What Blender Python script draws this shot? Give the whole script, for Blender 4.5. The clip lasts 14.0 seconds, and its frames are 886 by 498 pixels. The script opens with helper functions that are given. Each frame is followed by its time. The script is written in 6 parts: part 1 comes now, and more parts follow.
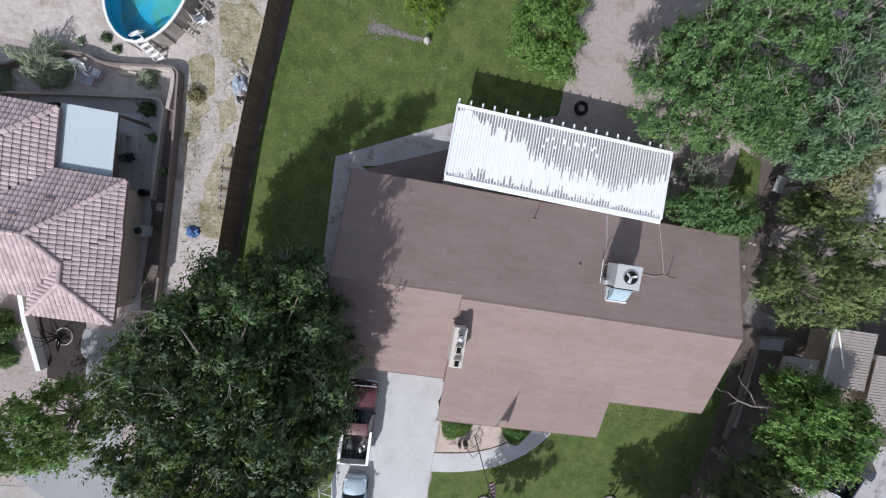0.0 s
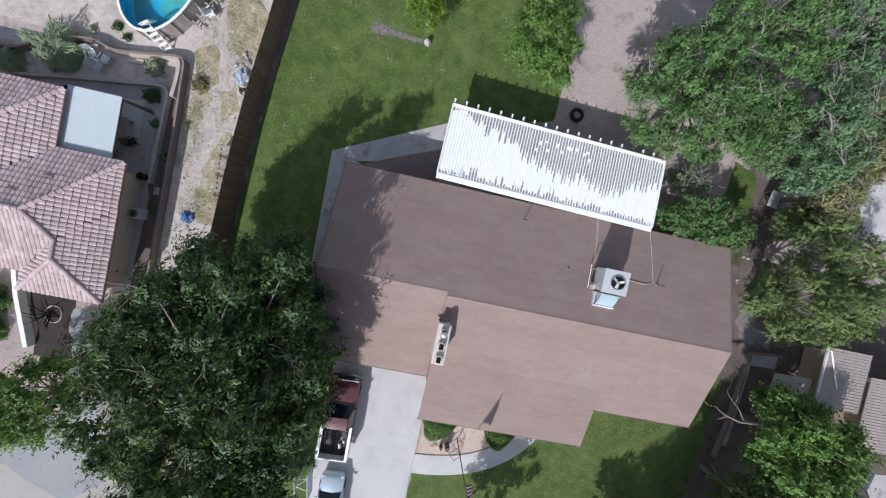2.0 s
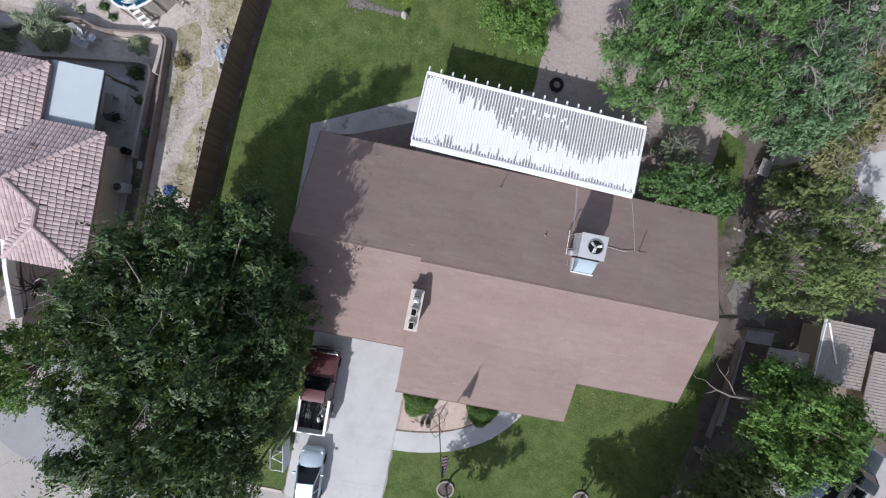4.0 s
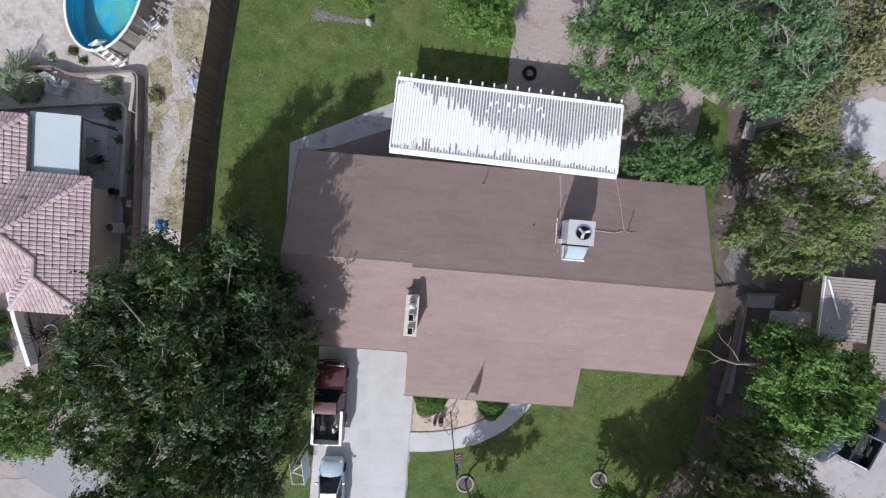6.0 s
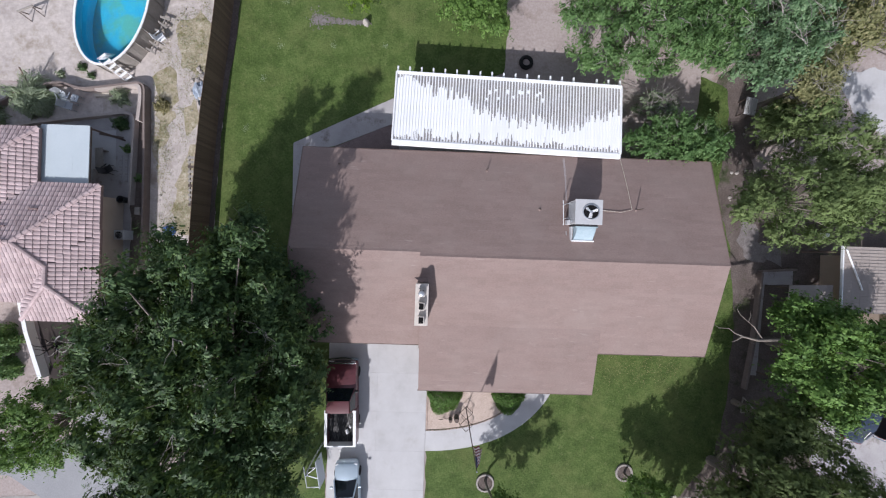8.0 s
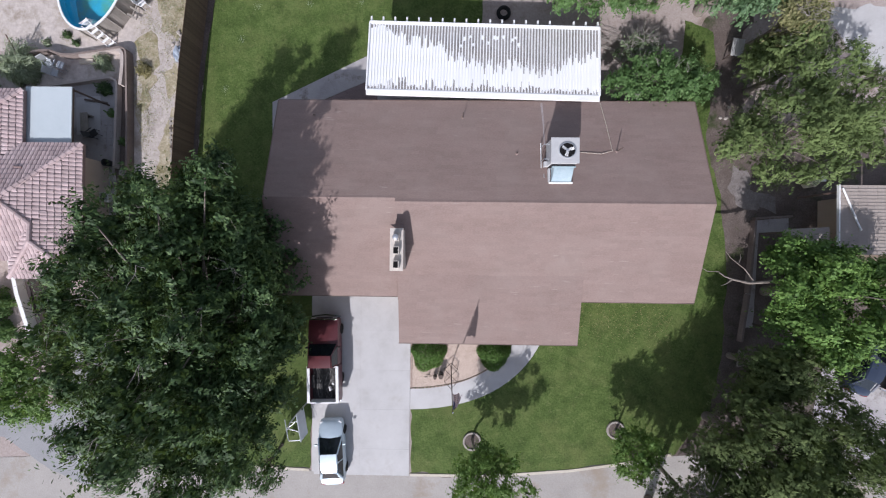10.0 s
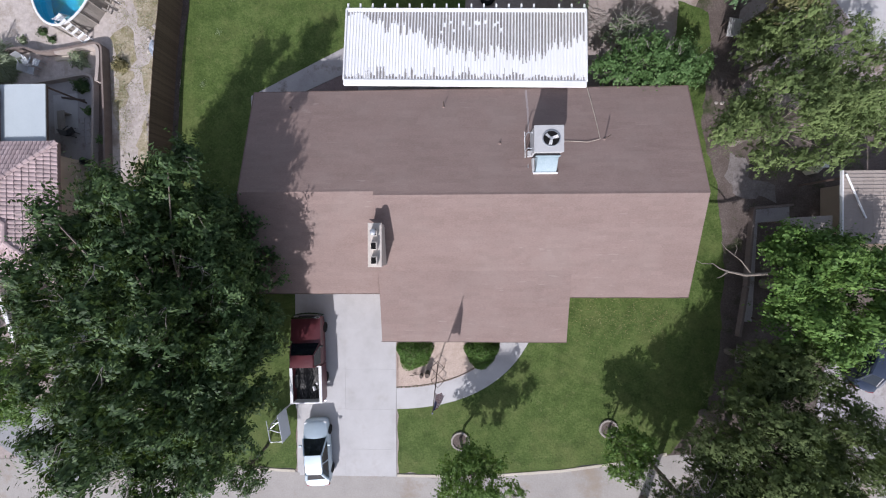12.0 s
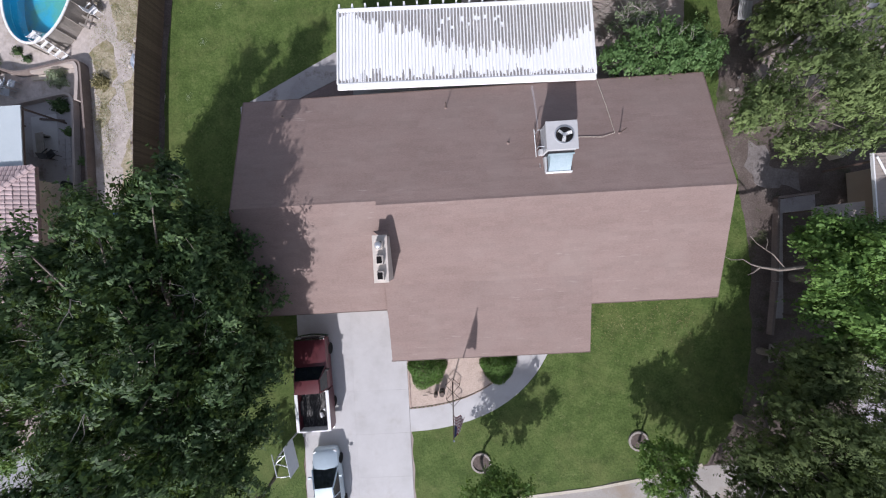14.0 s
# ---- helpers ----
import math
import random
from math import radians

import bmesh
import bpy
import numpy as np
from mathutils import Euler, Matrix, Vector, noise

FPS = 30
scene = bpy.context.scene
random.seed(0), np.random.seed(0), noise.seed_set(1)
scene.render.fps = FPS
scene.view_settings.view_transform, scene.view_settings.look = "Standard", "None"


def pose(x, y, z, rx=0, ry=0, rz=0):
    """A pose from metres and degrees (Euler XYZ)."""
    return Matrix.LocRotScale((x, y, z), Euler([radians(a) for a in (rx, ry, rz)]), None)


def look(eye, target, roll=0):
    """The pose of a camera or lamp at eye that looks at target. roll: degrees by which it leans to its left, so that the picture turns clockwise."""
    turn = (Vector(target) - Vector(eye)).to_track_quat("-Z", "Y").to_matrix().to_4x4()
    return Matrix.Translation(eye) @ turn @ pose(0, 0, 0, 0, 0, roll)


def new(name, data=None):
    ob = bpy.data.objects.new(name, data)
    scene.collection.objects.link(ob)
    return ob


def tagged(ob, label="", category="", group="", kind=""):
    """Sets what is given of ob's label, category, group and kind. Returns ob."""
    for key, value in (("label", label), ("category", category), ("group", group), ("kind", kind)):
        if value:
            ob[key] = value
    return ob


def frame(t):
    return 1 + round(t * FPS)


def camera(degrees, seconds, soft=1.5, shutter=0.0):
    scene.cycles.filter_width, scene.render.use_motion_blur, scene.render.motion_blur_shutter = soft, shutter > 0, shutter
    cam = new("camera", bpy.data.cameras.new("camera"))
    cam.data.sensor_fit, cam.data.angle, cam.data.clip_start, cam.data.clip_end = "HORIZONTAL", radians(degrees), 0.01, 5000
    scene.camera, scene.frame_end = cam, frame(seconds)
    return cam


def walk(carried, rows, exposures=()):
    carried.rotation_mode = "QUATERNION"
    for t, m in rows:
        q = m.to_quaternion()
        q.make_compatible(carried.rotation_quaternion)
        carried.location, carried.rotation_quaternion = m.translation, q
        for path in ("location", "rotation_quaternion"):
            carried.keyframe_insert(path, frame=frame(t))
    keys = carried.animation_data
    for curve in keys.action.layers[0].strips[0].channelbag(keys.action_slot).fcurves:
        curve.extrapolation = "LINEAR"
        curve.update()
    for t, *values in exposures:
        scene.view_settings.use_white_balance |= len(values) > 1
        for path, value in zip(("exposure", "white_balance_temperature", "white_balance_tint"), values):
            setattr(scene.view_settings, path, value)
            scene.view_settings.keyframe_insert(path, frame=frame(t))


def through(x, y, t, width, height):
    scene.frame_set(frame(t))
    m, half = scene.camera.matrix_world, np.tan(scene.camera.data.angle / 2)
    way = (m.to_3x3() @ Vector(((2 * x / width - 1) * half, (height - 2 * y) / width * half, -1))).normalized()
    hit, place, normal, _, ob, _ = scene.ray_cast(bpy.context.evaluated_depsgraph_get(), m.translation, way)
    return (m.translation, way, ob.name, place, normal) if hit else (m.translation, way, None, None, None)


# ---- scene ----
cam = camera(110.0, 14.0, soft=1.17)
PATH = [
    # seconds, place, turn
    (0.0, -3.124, 10.081, 23.731, -4.012, -4.341, 9.314),
    (0.5, -2.951, 10.098, 23.796, -4.141, -4.159, 10.004),
    (1.0, -2.740, 10.218, 23.824, -3.987, -4.006, 11.038),
    (1.5, -2.273, 9.898, 23.907, -3.592, -3.805, 12.056),
    (2.0, -2.022, 9.443, 23.925, -2.517, -3.592, 12.105),
    (2.5, -1.482, 8.765, 23.972, -1.778, -3.367, 12.116),
    (3.0, -0.712, 7.824, 23.966, -1.606, -2.914, 11.774),
    (3.5, 0.070, 7.431, 23.908, -1.446, -2.427, 12.319),
    (5.8, 1.584, 7.739, 24.081, -2.401, -1.380, 5.070),
    (6.0, 1.507, 8.089, 24.102, -2.379, -1.518, 4.886),
    (6.5, 1.403, 8.069, 24.098, -2.033, -1.579, 5.051),
    (7.0, 1.087, 7.940, 23.966, -1.271, -1.343, 4.549),
    (7.5, 1.051, 7.351, 23.941, -0.529, -1.076, 3.246),
    (8.0, 1.399, 6.511, 23.970, -0.112, -0.814, 1.953),
    (8.5, 1.822, 5.583, 23.935, 0.243, -0.499, 1.266),
    (9.0, 2.334, 4.424, 23.871, 0.357, -0.063, 0.889),
    (11.5, 4.825, 2.580, 23.187, -0.212, 1.352, 0.280),
    (12.0, 4.945, 2.851, 22.946, -0.309, 1.471, -0.168),
    (12.5, 4.968, 3.159, 22.622, -0.122, 1.417, -0.921),
    (13.0, 4.867, 3.254, 22.319, 0.026, 1.272, -2.101),
    (13.5, 4.470, 3.271, 21.991, 0.182, 1.297, -3.381),
    (14.0, 4.253, 3.192, 21.632, 0.457, 1.239, -3.179),
]
walk(cam, [(t, pose(x, y, z, rx, ry, rz)) for t, x, y, z, rx, ry, rz in PATH],
     [(0.0, 0.04, 6210, 12.5), (7.0, 0.04, 6280, 15), (14.0, 0.05, 6340, 17.5)])

# ---- light ----
SUN = Vector((0.31, 0.95, -0.68)).normalized()
world = bpy.data.worlds.new("world")
scene.world = world
world.use_nodes = True
wn = world.node_tree.nodes
sky = wn.new("ShaderNodeTexSky")
sky.sky_type = "NISHITA"
sky.sun_disc = False
sky.sun_elevation = math.asin(-SUN.z)
sky.sun_rotation = math.atan2(-SUN.x, -SUN.y)
wn["Background"].inputs["Strength"].default_value = 0.14
pale = wn.new("ShaderNodeHueSaturation")
pale.inputs["Saturation"].default_value = 0.62
world.node_tree.links.new(sky.outputs[0], pale.inputs["Color"])
world.node_tree.links.new(pale.outputs[0], wn["Background"].inputs["Color"])
sun = new("sun", bpy.data.lights.new("sun", "SUN"))
sun.data.energy, sun.data.angle, sun.data.color = 4.95, radians(0.6), (0.985, 0.99, 1.0)
sun.matrix_world = look((0, 0, 60), Vector((0, 0, 60)) + SUN)
scene.view_settings.exposure = 0.0


# ---- materials ----
def ramp(nt, fac, stops):
    r = nt.nodes.new("ShaderNodeValToRGB")
    el = r.color_ramp.elements
    while len(el) < len(stops):
        el.new(0.5)
    for e, (p, c) in zip(el, stops):
        e.position, e.color = p, (*c, 1)
    nt.links.new(fac, r.inputs[0])
    return r.outputs[0]


def noise_tex(nt, vec, scale, detail=4, rough=0.6):
    n = nt.nodes.new("ShaderNodeTexNoise")
    n.inputs["Scale"].default_value = scale
    n.inputs["Detail"].default_value = detail
    n.inputs["Roughness"].default_value = rough
    nt.links.new(vec, n.inputs["Vector"])
    return n.outputs["Fac"]


def mix(nt, fac, a, b, mode="MIX"):
    m = nt.nodes.new("ShaderNodeMix")
    m.data_type, m.blend_type = "RGBA", mode
    for sock, v in ((m.inputs[0], fac), (m.inputs[6], a), (m.inputs[7], b)):
        if isinstance(v, (int, float)):
            sock.default_value = v
        elif isinstance(v, tuple):
            sock.default_value = (*v, 1)
        else:
            nt.links.new(v, sock)
    return m.outputs[2]


def math_node(nt, op, a, b=0.0):
    m = nt.nodes.new("ShaderNodeMath")
    m.operation = op
    for sock, v in ((m.inputs[0], a), (m.inputs[1], b)):
        if isinstance(v, (int, float)):
            sock.default_value = v
        else:
            nt.links.new(v, sock)
    return m.outputs[0]


def mapped(nt, scale=(1, 1, 1)):
    tc = nt.nodes.new("ShaderNodeTexCoord")
    mp = nt.nodes.new("ShaderNodeMapping")
    mp.inputs["Scale"].default_value = scale
    nt.links.new(tc.outputs["Object"], mp.inputs["Vector"])
    return mp.outputs[0]


def surface(name, stops, big=0.6, fine=12.0, blend=0.45, rough=0.8, metal=0.0, bump=0.3, bump_size=0.02, stretch=(1, 1, 1),
            stain=None, stain_size=0.35, stain_edge=(0.55, 0.68), vary=0.0, spec=0.35):
    """A surface with large and fine variation, optional stains, and fine relief."""
    m = bpy.data.materials.new(name)
    m.use_nodes = True
    nt = m.node_tree
    b = nt.nodes["Principled BSDF"]
    v = mapped(nt, stretch)
    n1 = noise_tex(nt, v, big, 5, 0.65)
    n2 = noise_tex(nt, v, fine, 4, 0.7)
    f = mix(nt, blend, n1, n2)
    c = ramp(nt, f, stops)
    if stain:
        s = noise_tex(nt, mapped(nt), stain_size, 6, 0.7)
        k = ramp(nt, s, [(stain_edge[0], (0, 0, 0)), (stain_edge[1], (1, 1, 1))])
        c = mix(nt, k, c, stain)
    if vary:
        oi = nt.nodes.new("ShaderNodeObjectInfo")
        k = math_node(nt, "MULTIPLY_ADD", oi.outputs["Random"], 2 * vary)
        k.node.inputs[2].default_value = 1 - vary
        hs = nt.nodes.new("ShaderNodeHueSaturation")
        nt.links.new(k, hs.inputs["Value"])
        nt.links.new(c, hs.inputs["Color"])
        c = hs.outputs[0]
    nt.links.new(c, b.inputs["Base Color"])
    b.inputs["Roughness"].default_value = rough
    b.inputs["Metallic"].default_value = metal
    b.inputs["Specular IOR Level"].default_value = spec
    if bump:
        bp = nt.nodes.new("ShaderNodeBump")
        bp.inputs["Strength"].default_value = bump
        bp.inputs["Distance"].default_value = bump_size
        nt.links.new(f, bp.inputs["Height"])
        nt.links.new(bp.outputs[0], b.inputs["Normal"])
    return m


def leaf(name, dark, mid, light, gloss=0.6, through=0.3, even=0.5, patch=0.55):
    """Leaves that differ one by one and let some light through."""
    m = bpy.data.materials.new(name)
    m.use_nodes = True
    nt = m.node_tree
    b = nt.nodes["Principled BSDF"]
    g = nt.nodes.new("ShaderNodeNewGeometry")
    n = noise_tex(nt, mapped(nt), patch, 3)
    f = mix(nt, even, g.outputs["Random Per Island"], n)
    c = ramp(nt, f, [(0.15, dark), (0.5, mid), (0.85, light)])
    nt.links.new(c, b.inputs["Base Color"])
    b.inputs["Roughness"].default_value = gloss
    b.inputs["Specular IOR Level"].default_value = 0.22
    t = nt.nodes.new("ShaderNodeBsdfTranslucent")
    t2 = mix(nt, 0.35, c, (0.35, 0.5, 0.08))
    nt.links.new(t2, t.inputs["Color"])
    ms = nt.nodes.new("ShaderNodeMixShader")
    ms.inputs[0].default_value = through
    nt.links.new(b.outputs[0], ms.inputs[1])
    nt.links.new(t.outputs[0], ms.inputs[2])
    nt.links.new(ms.outputs[0], nt.nodes["Material Output"].inputs["Surface"])
    return m


def plain(name, colour, rough=0.5, metal=0.0, spec=0.5, coat=0.0):
    m = surface(name, [(0.3, tuple(0.9 * x for x in colour)), (0.7, tuple(min(1, 1.08 * x) for x in colour))],
                big=2.0, fine=30, rough=rough, metal=metal, bump=0.0, spec=spec)
    m.node_tree.nodes["Principled BSDF"].inputs["Coat Weight"].default_value = coat
    return m


DIRT = surface("dirt", [(0.25, (0.2, 0.155, 0.14)), (0.5, (0.36, 0.3, 0.275)), (0.75, (0.48, 0.42, 0.385))], 0.25, 5, 0.5, 0.95,
               stain=(0.2, 0.15, 0.12), stain_size=0.5, stain_edge=(0.52, 0.7), bump=0.6, bump_size=0.05)
PALE = surface("pale_dirt", [(0.3, (0.3, 0.258, 0.232)), (0.5, (0.48, 0.425, 0.39)), (0.66, (0.64, 0.585, 0.54))], 0.4, 2.6, 0.45, 0.95,
               stain=(0.3, 0.25, 0.205), stain_size=0.4, stain_edge=(0.5, 0.66), bump=0.6, bump_size=0.05)
nt = PALE.node_tree
base_in = nt.nodes["Principled BSDF"].inputs["Base Color"]
moss = math_node(nt, "MULTIPLY", ramp(nt, noise_tex(nt, mapped(nt, (1.0, 0.6, 1.0)), 0.33, 4, 0.7), [(0.52, (0, 0, 0)), (0.64, (1, 1, 1))]),
                 ramp(nt, noise_tex(nt, mapped(nt), 3.0, 4, 0.7), [(0.42, (0, 0, 0)), (0.58, (0.45, 0.45, 0.45))]))
nt.links.new(mix(nt, moss, base_in.links[0].from_socket, (0.29, 0.24, 0.16)), base_in)
WEEDY = surface("weedy_dirt", [(0.32, (0.21, 0.18, 0.11)), (0.5, (0.36, 0.31, 0.215)), (0.64, (0.52, 0.46, 0.37))], 0.9, 5, 0.55, 0.95, bump=0.8, bump_size=0.05,
                stain=(0.22, 0.195, 0.1), stain_size=1.3, stain_edge=(0.5, 0.62))
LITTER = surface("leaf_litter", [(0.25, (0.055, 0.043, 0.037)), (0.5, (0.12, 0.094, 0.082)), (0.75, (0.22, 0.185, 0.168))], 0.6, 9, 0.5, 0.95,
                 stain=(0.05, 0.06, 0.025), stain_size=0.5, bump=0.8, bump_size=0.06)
GRASS = surface("lawn_grass", [(0.3, (0.028, 0.05, 0.011)), (0.5, (0.071, 0.11, 0.027)), (0.7, (0.135, 0.177, 0.056))], 0.8, 6.5, 0.5, 0.9,
                stain=(0.14, 0.158, 0.055), stain_size=0.28, stain_edge=(0.48, 0.85), bump=1.0, bump_size=0.08, spec=0.2)
nt = GRASS.node_tree
base_in = nt.nodes["Principled BSDF"].inputs["Base Color"]
worn = math_node(nt, "MULTIPLY", ramp(nt, noise_tex(nt, mapped(nt), 1.7, 4, 0.7), [(0.56, (0, 0, 0)), (0.7, (1, 1, 1))]),
                 ramp(nt, noise_tex(nt, mapped(nt), 14.0, 3, 0.7), [(0.42, (0, 0, 0)), (0.58, (0.8, 0.8, 0.8))]))
nt.links.new(mix(nt, worn, base_in.links[0].from_socket, (0.17, 0.185, 0.075)), base_in)
CONCRETE = surface("concrete", [(0.25, (0.38, 0.366, 0.355)), (0.5, (0.485, 0.474, 0.468)), (0.75, (0.55, 0.54, 0.534))], 0.5, 18, 0.35, 0.85,
                   stain=(0.40, 0.375, 0.35), stain_size=0.4, stain_edge=(0.54, 0.75), bump=0.15, bump_size=0.01, vary=0.015)
OLD_CONCRETE = surface("old_concrete", [(0.25, (0.27, 0.25, 0.245)), (0.5, (0.38, 0.36, 0.355)), (0.75, (0.46, 0.44, 0.43))], 0.6, 14, 0.4, 0.9,
                       stain=(0.2, 0.175, 0.155), stain_size=0.7, bump=0.3, bump_size=0.02)
ASPHALT = surface("road", [(0.25, (0.26, 0.24, 0.22)), (0.5, (0.36, 0.335, 0.31)), (0.75, (0.45, 0.42, 0.39))], 0.3, 10, 0.45, 0.95, bump=0.5, bump_size=0.03,
                  stain=(0.3, 0.25, 0.2), stain_size=0.25)
GREY_ROAD = surface("grey_road", [(0.25, (0.2, 0.2, 0.205)), (0.5, (0.28, 0.28, 0.285)), (0.75, (0.35, 0.35, 0.35))], 0.3, 12, 0.45, 0.9, bump=0.3)
GRAVEL = surface("gravel", [(0.3, (0.33, 0.24, 0.19)), (0.5, (0.52, 0.41, 0.34)), (0.7, (0.68, 0.57, 0.49))], 2.0, 16, 0.7, 0.9, bump=1.0, bump_size=0.05)
RED_GRAVEL = surface("red_gravel", [(0.3, (0.12, 0.085, 0.08)), (0.5, (0.22, 0.165, 0.155)), (0.7, (0.34, 0.27, 0.25))], 2.0, 18, 0.75, 0.9, bump=1.0, bump_size=0.05)
SHINGLE = surface("shingle", [(0.25, (0.194, 0.137, 0.119)), (0.5, (0.254, 0.186, 0.164)), (0.75, (0.312, 0.237, 0.212))], 0.35, 11, 0.6, 0.9, stretch=(0.7, 2.2, 2.2),
                  stain=(0.28, 0.219, 0.194), stain_size=0.3, stain_edge=(0.48, 0.8), bump=0.3, bump_size=0.01, spec=0.2)
nt = SHINGLE.node_tree
base_in = nt.nodes["Principled BSDF"].inputs["Base Color"]
streak = noise_tex(nt, mapped(nt, (0.9, 7.0, 7.0)), 1.0, 2, 0.5)
where = noise_tex(nt, mapped(nt), 0.22, 3, 0.6)
worn = math_node(nt, "MULTIPLY", ramp(nt, streak, [(0.66, (0, 0, 0)), (0.72, (1, 1, 1))]), ramp(nt, where, [(0.48, (0, 0, 0)), (0.66, (0.3, 0.3, 0.3))]))
tone = nt.nodes.new("ShaderNodeHueSaturation")
each = nt.nodes.new("ShaderNodeNewGeometry")
value = math_node(nt, "MULTIPLY_ADD", each.outputs["Random Per Island"], 0.08)
value.node.inputs[2].default_value = 0.96
nt.links.new(value, tone.inputs["Value"])
nt.links.new(mix(nt, worn, base_in.links[0].from_socket, (0.42, 0.36, 0.335)), tone.inputs["Color"])
nt.links.new(tone.outputs[0], base_in)
DRIP = surface("mineral_stain", [(0.35, (0.27, 0.21, 0.19)), (0.5, (0.36, 0.31, 0.3)), (0.65, (0.47, 0.43, 0.43))], 3.0, 14, 0.5, 0.9, stretch=(4, 0.6, 1), bump=0.2)
KERB_TAN = surface("kerb_concrete", [(0.25, (0.4, 0.35, 0.28)), (0.5, (0.52, 0.47, 0.39)), (0.75, (0.62, 0.57, 0.49))], 0.8, 9, 0.5, 0.9, bump=0.3)
GREY_DUST = surface("grey_dust", [(0.3, (0.11, 0.093, 0.086)), (0.5, (0.19, 0.167, 0.158)), (0.7, (0.28, 0.255, 0.243))], 0.9, 7, 0.5, 0.95, bump=0.5, bump_size=0.04)
STUCCO = surface("stucco", [(0.3, (0.42, 0.34, 0.27)), (0.7, (0.52, 0.43, 0.35))], 0.8, 25, 0.4, 0.9, bump=0.3)
TRIM = plain("brown_trim", (0.16, 0.11, 0.09), 0.6)
WHITE = surface("white_paint", [(0.3, (0.72, 0.72, 0.71)), (0.7, (0.84, 0.84, 0.83))], 0.8, 20, 0.4, 0.55, bump=0.05)
ROOF_WHITE = surface("white_coating", [(0.3, (0.74, 0.745, 0.75)), (0.7, (0.86, 0.86, 0.86))], 0.5, 9, 0.4, 0.6, bump=0.1, bump_size=0.01, vary=0.03)
ROOF_DIRT = surface("weathered_coating", [(0.28, (0.13, 0.122, 0.113)), (0.5, (0.25, 0.236, 0.222)), (0.75, (0.42, 0.405, 0.39))], 1.2, 8, 0.5, 0.75, stretch=(3, 0.7, 1), bump=0.1, vary=0.15)
BLOCK = surface("chimney_block", [(0.3, (0.48, 0.43, 0.38)), (0.7, (0.60, 0.55, 0.50))], 1.5, 20, 0.5, 0.9, bump=0.3)
ROCK = surface("rock", [(0.3, (0.25, 0.22, 0.195)), (0.7, (0.45, 0.41, 0.37))], 2, 12, 0.5, 0.95, bump=0.5)
WALL_BROWN = surface("brown_wall", [(0.25, (0.125, 0.095, 0.082)), (0.5, (0.2, 0.16, 0.142)), (0.75, (0.28, 0.235, 0.21))], 0.9, 14, 0.5, 0.95, bump=0.3)
TARP = surface("grey_tarp", [(0.3, (0.16, 0.2, 0.26)), (0.55, (0.34, 0.38, 0.43)), (0.7, (0.55, 0.57, 0.6))], 1.6, 9, 0.5, 0.6, bump=0.3)
SOIL = surface("dark_soil", [(0.25, (0.018, 0.013, 0.012)), (0.5, (0.036, 0.027, 0.024)), (0.75, (0.07, 0.053, 0.047))], 0.6, 9, 0.5, 0.95, bump=0.6, bump_size=0.04)
FLAT_BLACK = plain("flat_black", (0.012, 0.011, 0.011), 0.95, spec=0.1)
GALV = surface("galvanised", [(0.3, (0.45, 0.47, 0.49)), (0.7, (0.62, 0.64, 0.66))], 1.5, 12, 0.5, 0.42, metal=0.75, bump=0.05)
UNIT_GREY = surface("unit_paint", [(0.3, (0.4, 0.4, 0.4)), (0.7, (0.5, 0.5, 0.5))], 1.5, 14, 0.4, 0.55, bump=0.05)
DUCT = surface("duct_paint", [(0.3, (0.25, 0.33, 0.36)), (0.7, (0.36, 0.44, 0.475))], 1.5, 12, 0.4, 0.5, bump=0.05)
DARK = plain("dark_plastic", (0.02, 0.02, 0.022), 0.6)
STEEL = plain("rusty_steel", (0.12, 0.09, 0.075), 0.7, 0.4)
FENCE_WOOD = surface("fence_wood", [(0.25, (0.085, 0.054, 0.038)), (0.5, (0.15, 0.1, 0.07)), (0.75, (0.23, 0.165, 0.12))], 1.2, 14, 0.5, 0.85, stretch=(3, 3, 0.4), bump=0.4, vary=0.18)
BARK = surface("bark", [(0.3, (0.11, 0.09, 0.075)), (0.7, (0.27, 0.235, 0.2))], 2, 14, 0.6, 0.95, bump=1.0, bump_size=0.04, stretch=(1, 1, 0.3))
PALE_BARK = surface("pale_bark", [(0.3, (0.22, 0.2, 0.175)), (0.7, (0.38, 0.345, 0.31))], 2, 14, 0.6, 0.95, bump=0.8, bump_size=0.03, stretch=(1, 1, 0.3))
BRICK = surface("brick", [(0.3, (0.3, 0.22, 0.19)), (0.7, (0.45, 0.35, 0.3))], 2, 25, 0.5, 0.9, bump=0.3, vary=0.2)
WALL_TAN = surface("garden_wall", [(0.25, (0.28, 0.235, 0.21)), (0.5, (0.4, 0.345, 0.31)), (0.75, (0.5, 0.445, 0.4))], 0.9, 14, 0.5, 0.95, bump=0.3)
TILE = surface("roof_tile", [(0.25, (0.31, 0.222, 0.215)), (0.5, (0.44, 0.34, 0.333)), (0.75, (0.56, 0.46, 0.455))], 0.7, 9, 0.5, 0.85, bump=0.2, bump_size=0.01, vary=0.16)
TILE_BED = surface("tile_bed", [(0.3, (0.2, 0.135, 0.125)), (0.7, (0.29, 0.21, 0.195))], 0.7, 9, 0.5, 0.9, bump=0.2)
AWNING = surface("awning_metal", [(0.3, (0.42, 0.475, 0.495)), (0.7, (0.5, 0.55, 0.57))], 0.4, 8, 0.3, 0.5, bump=0.05)
TAN_METAL = surface("tan_metal", [(0.3, (0.3, 0.255, 0.225)), (0.7, (0.38, 0.33, 0.295))], 0.5, 8, 0.4, 0.6, bump=0.1, vary=0.06)
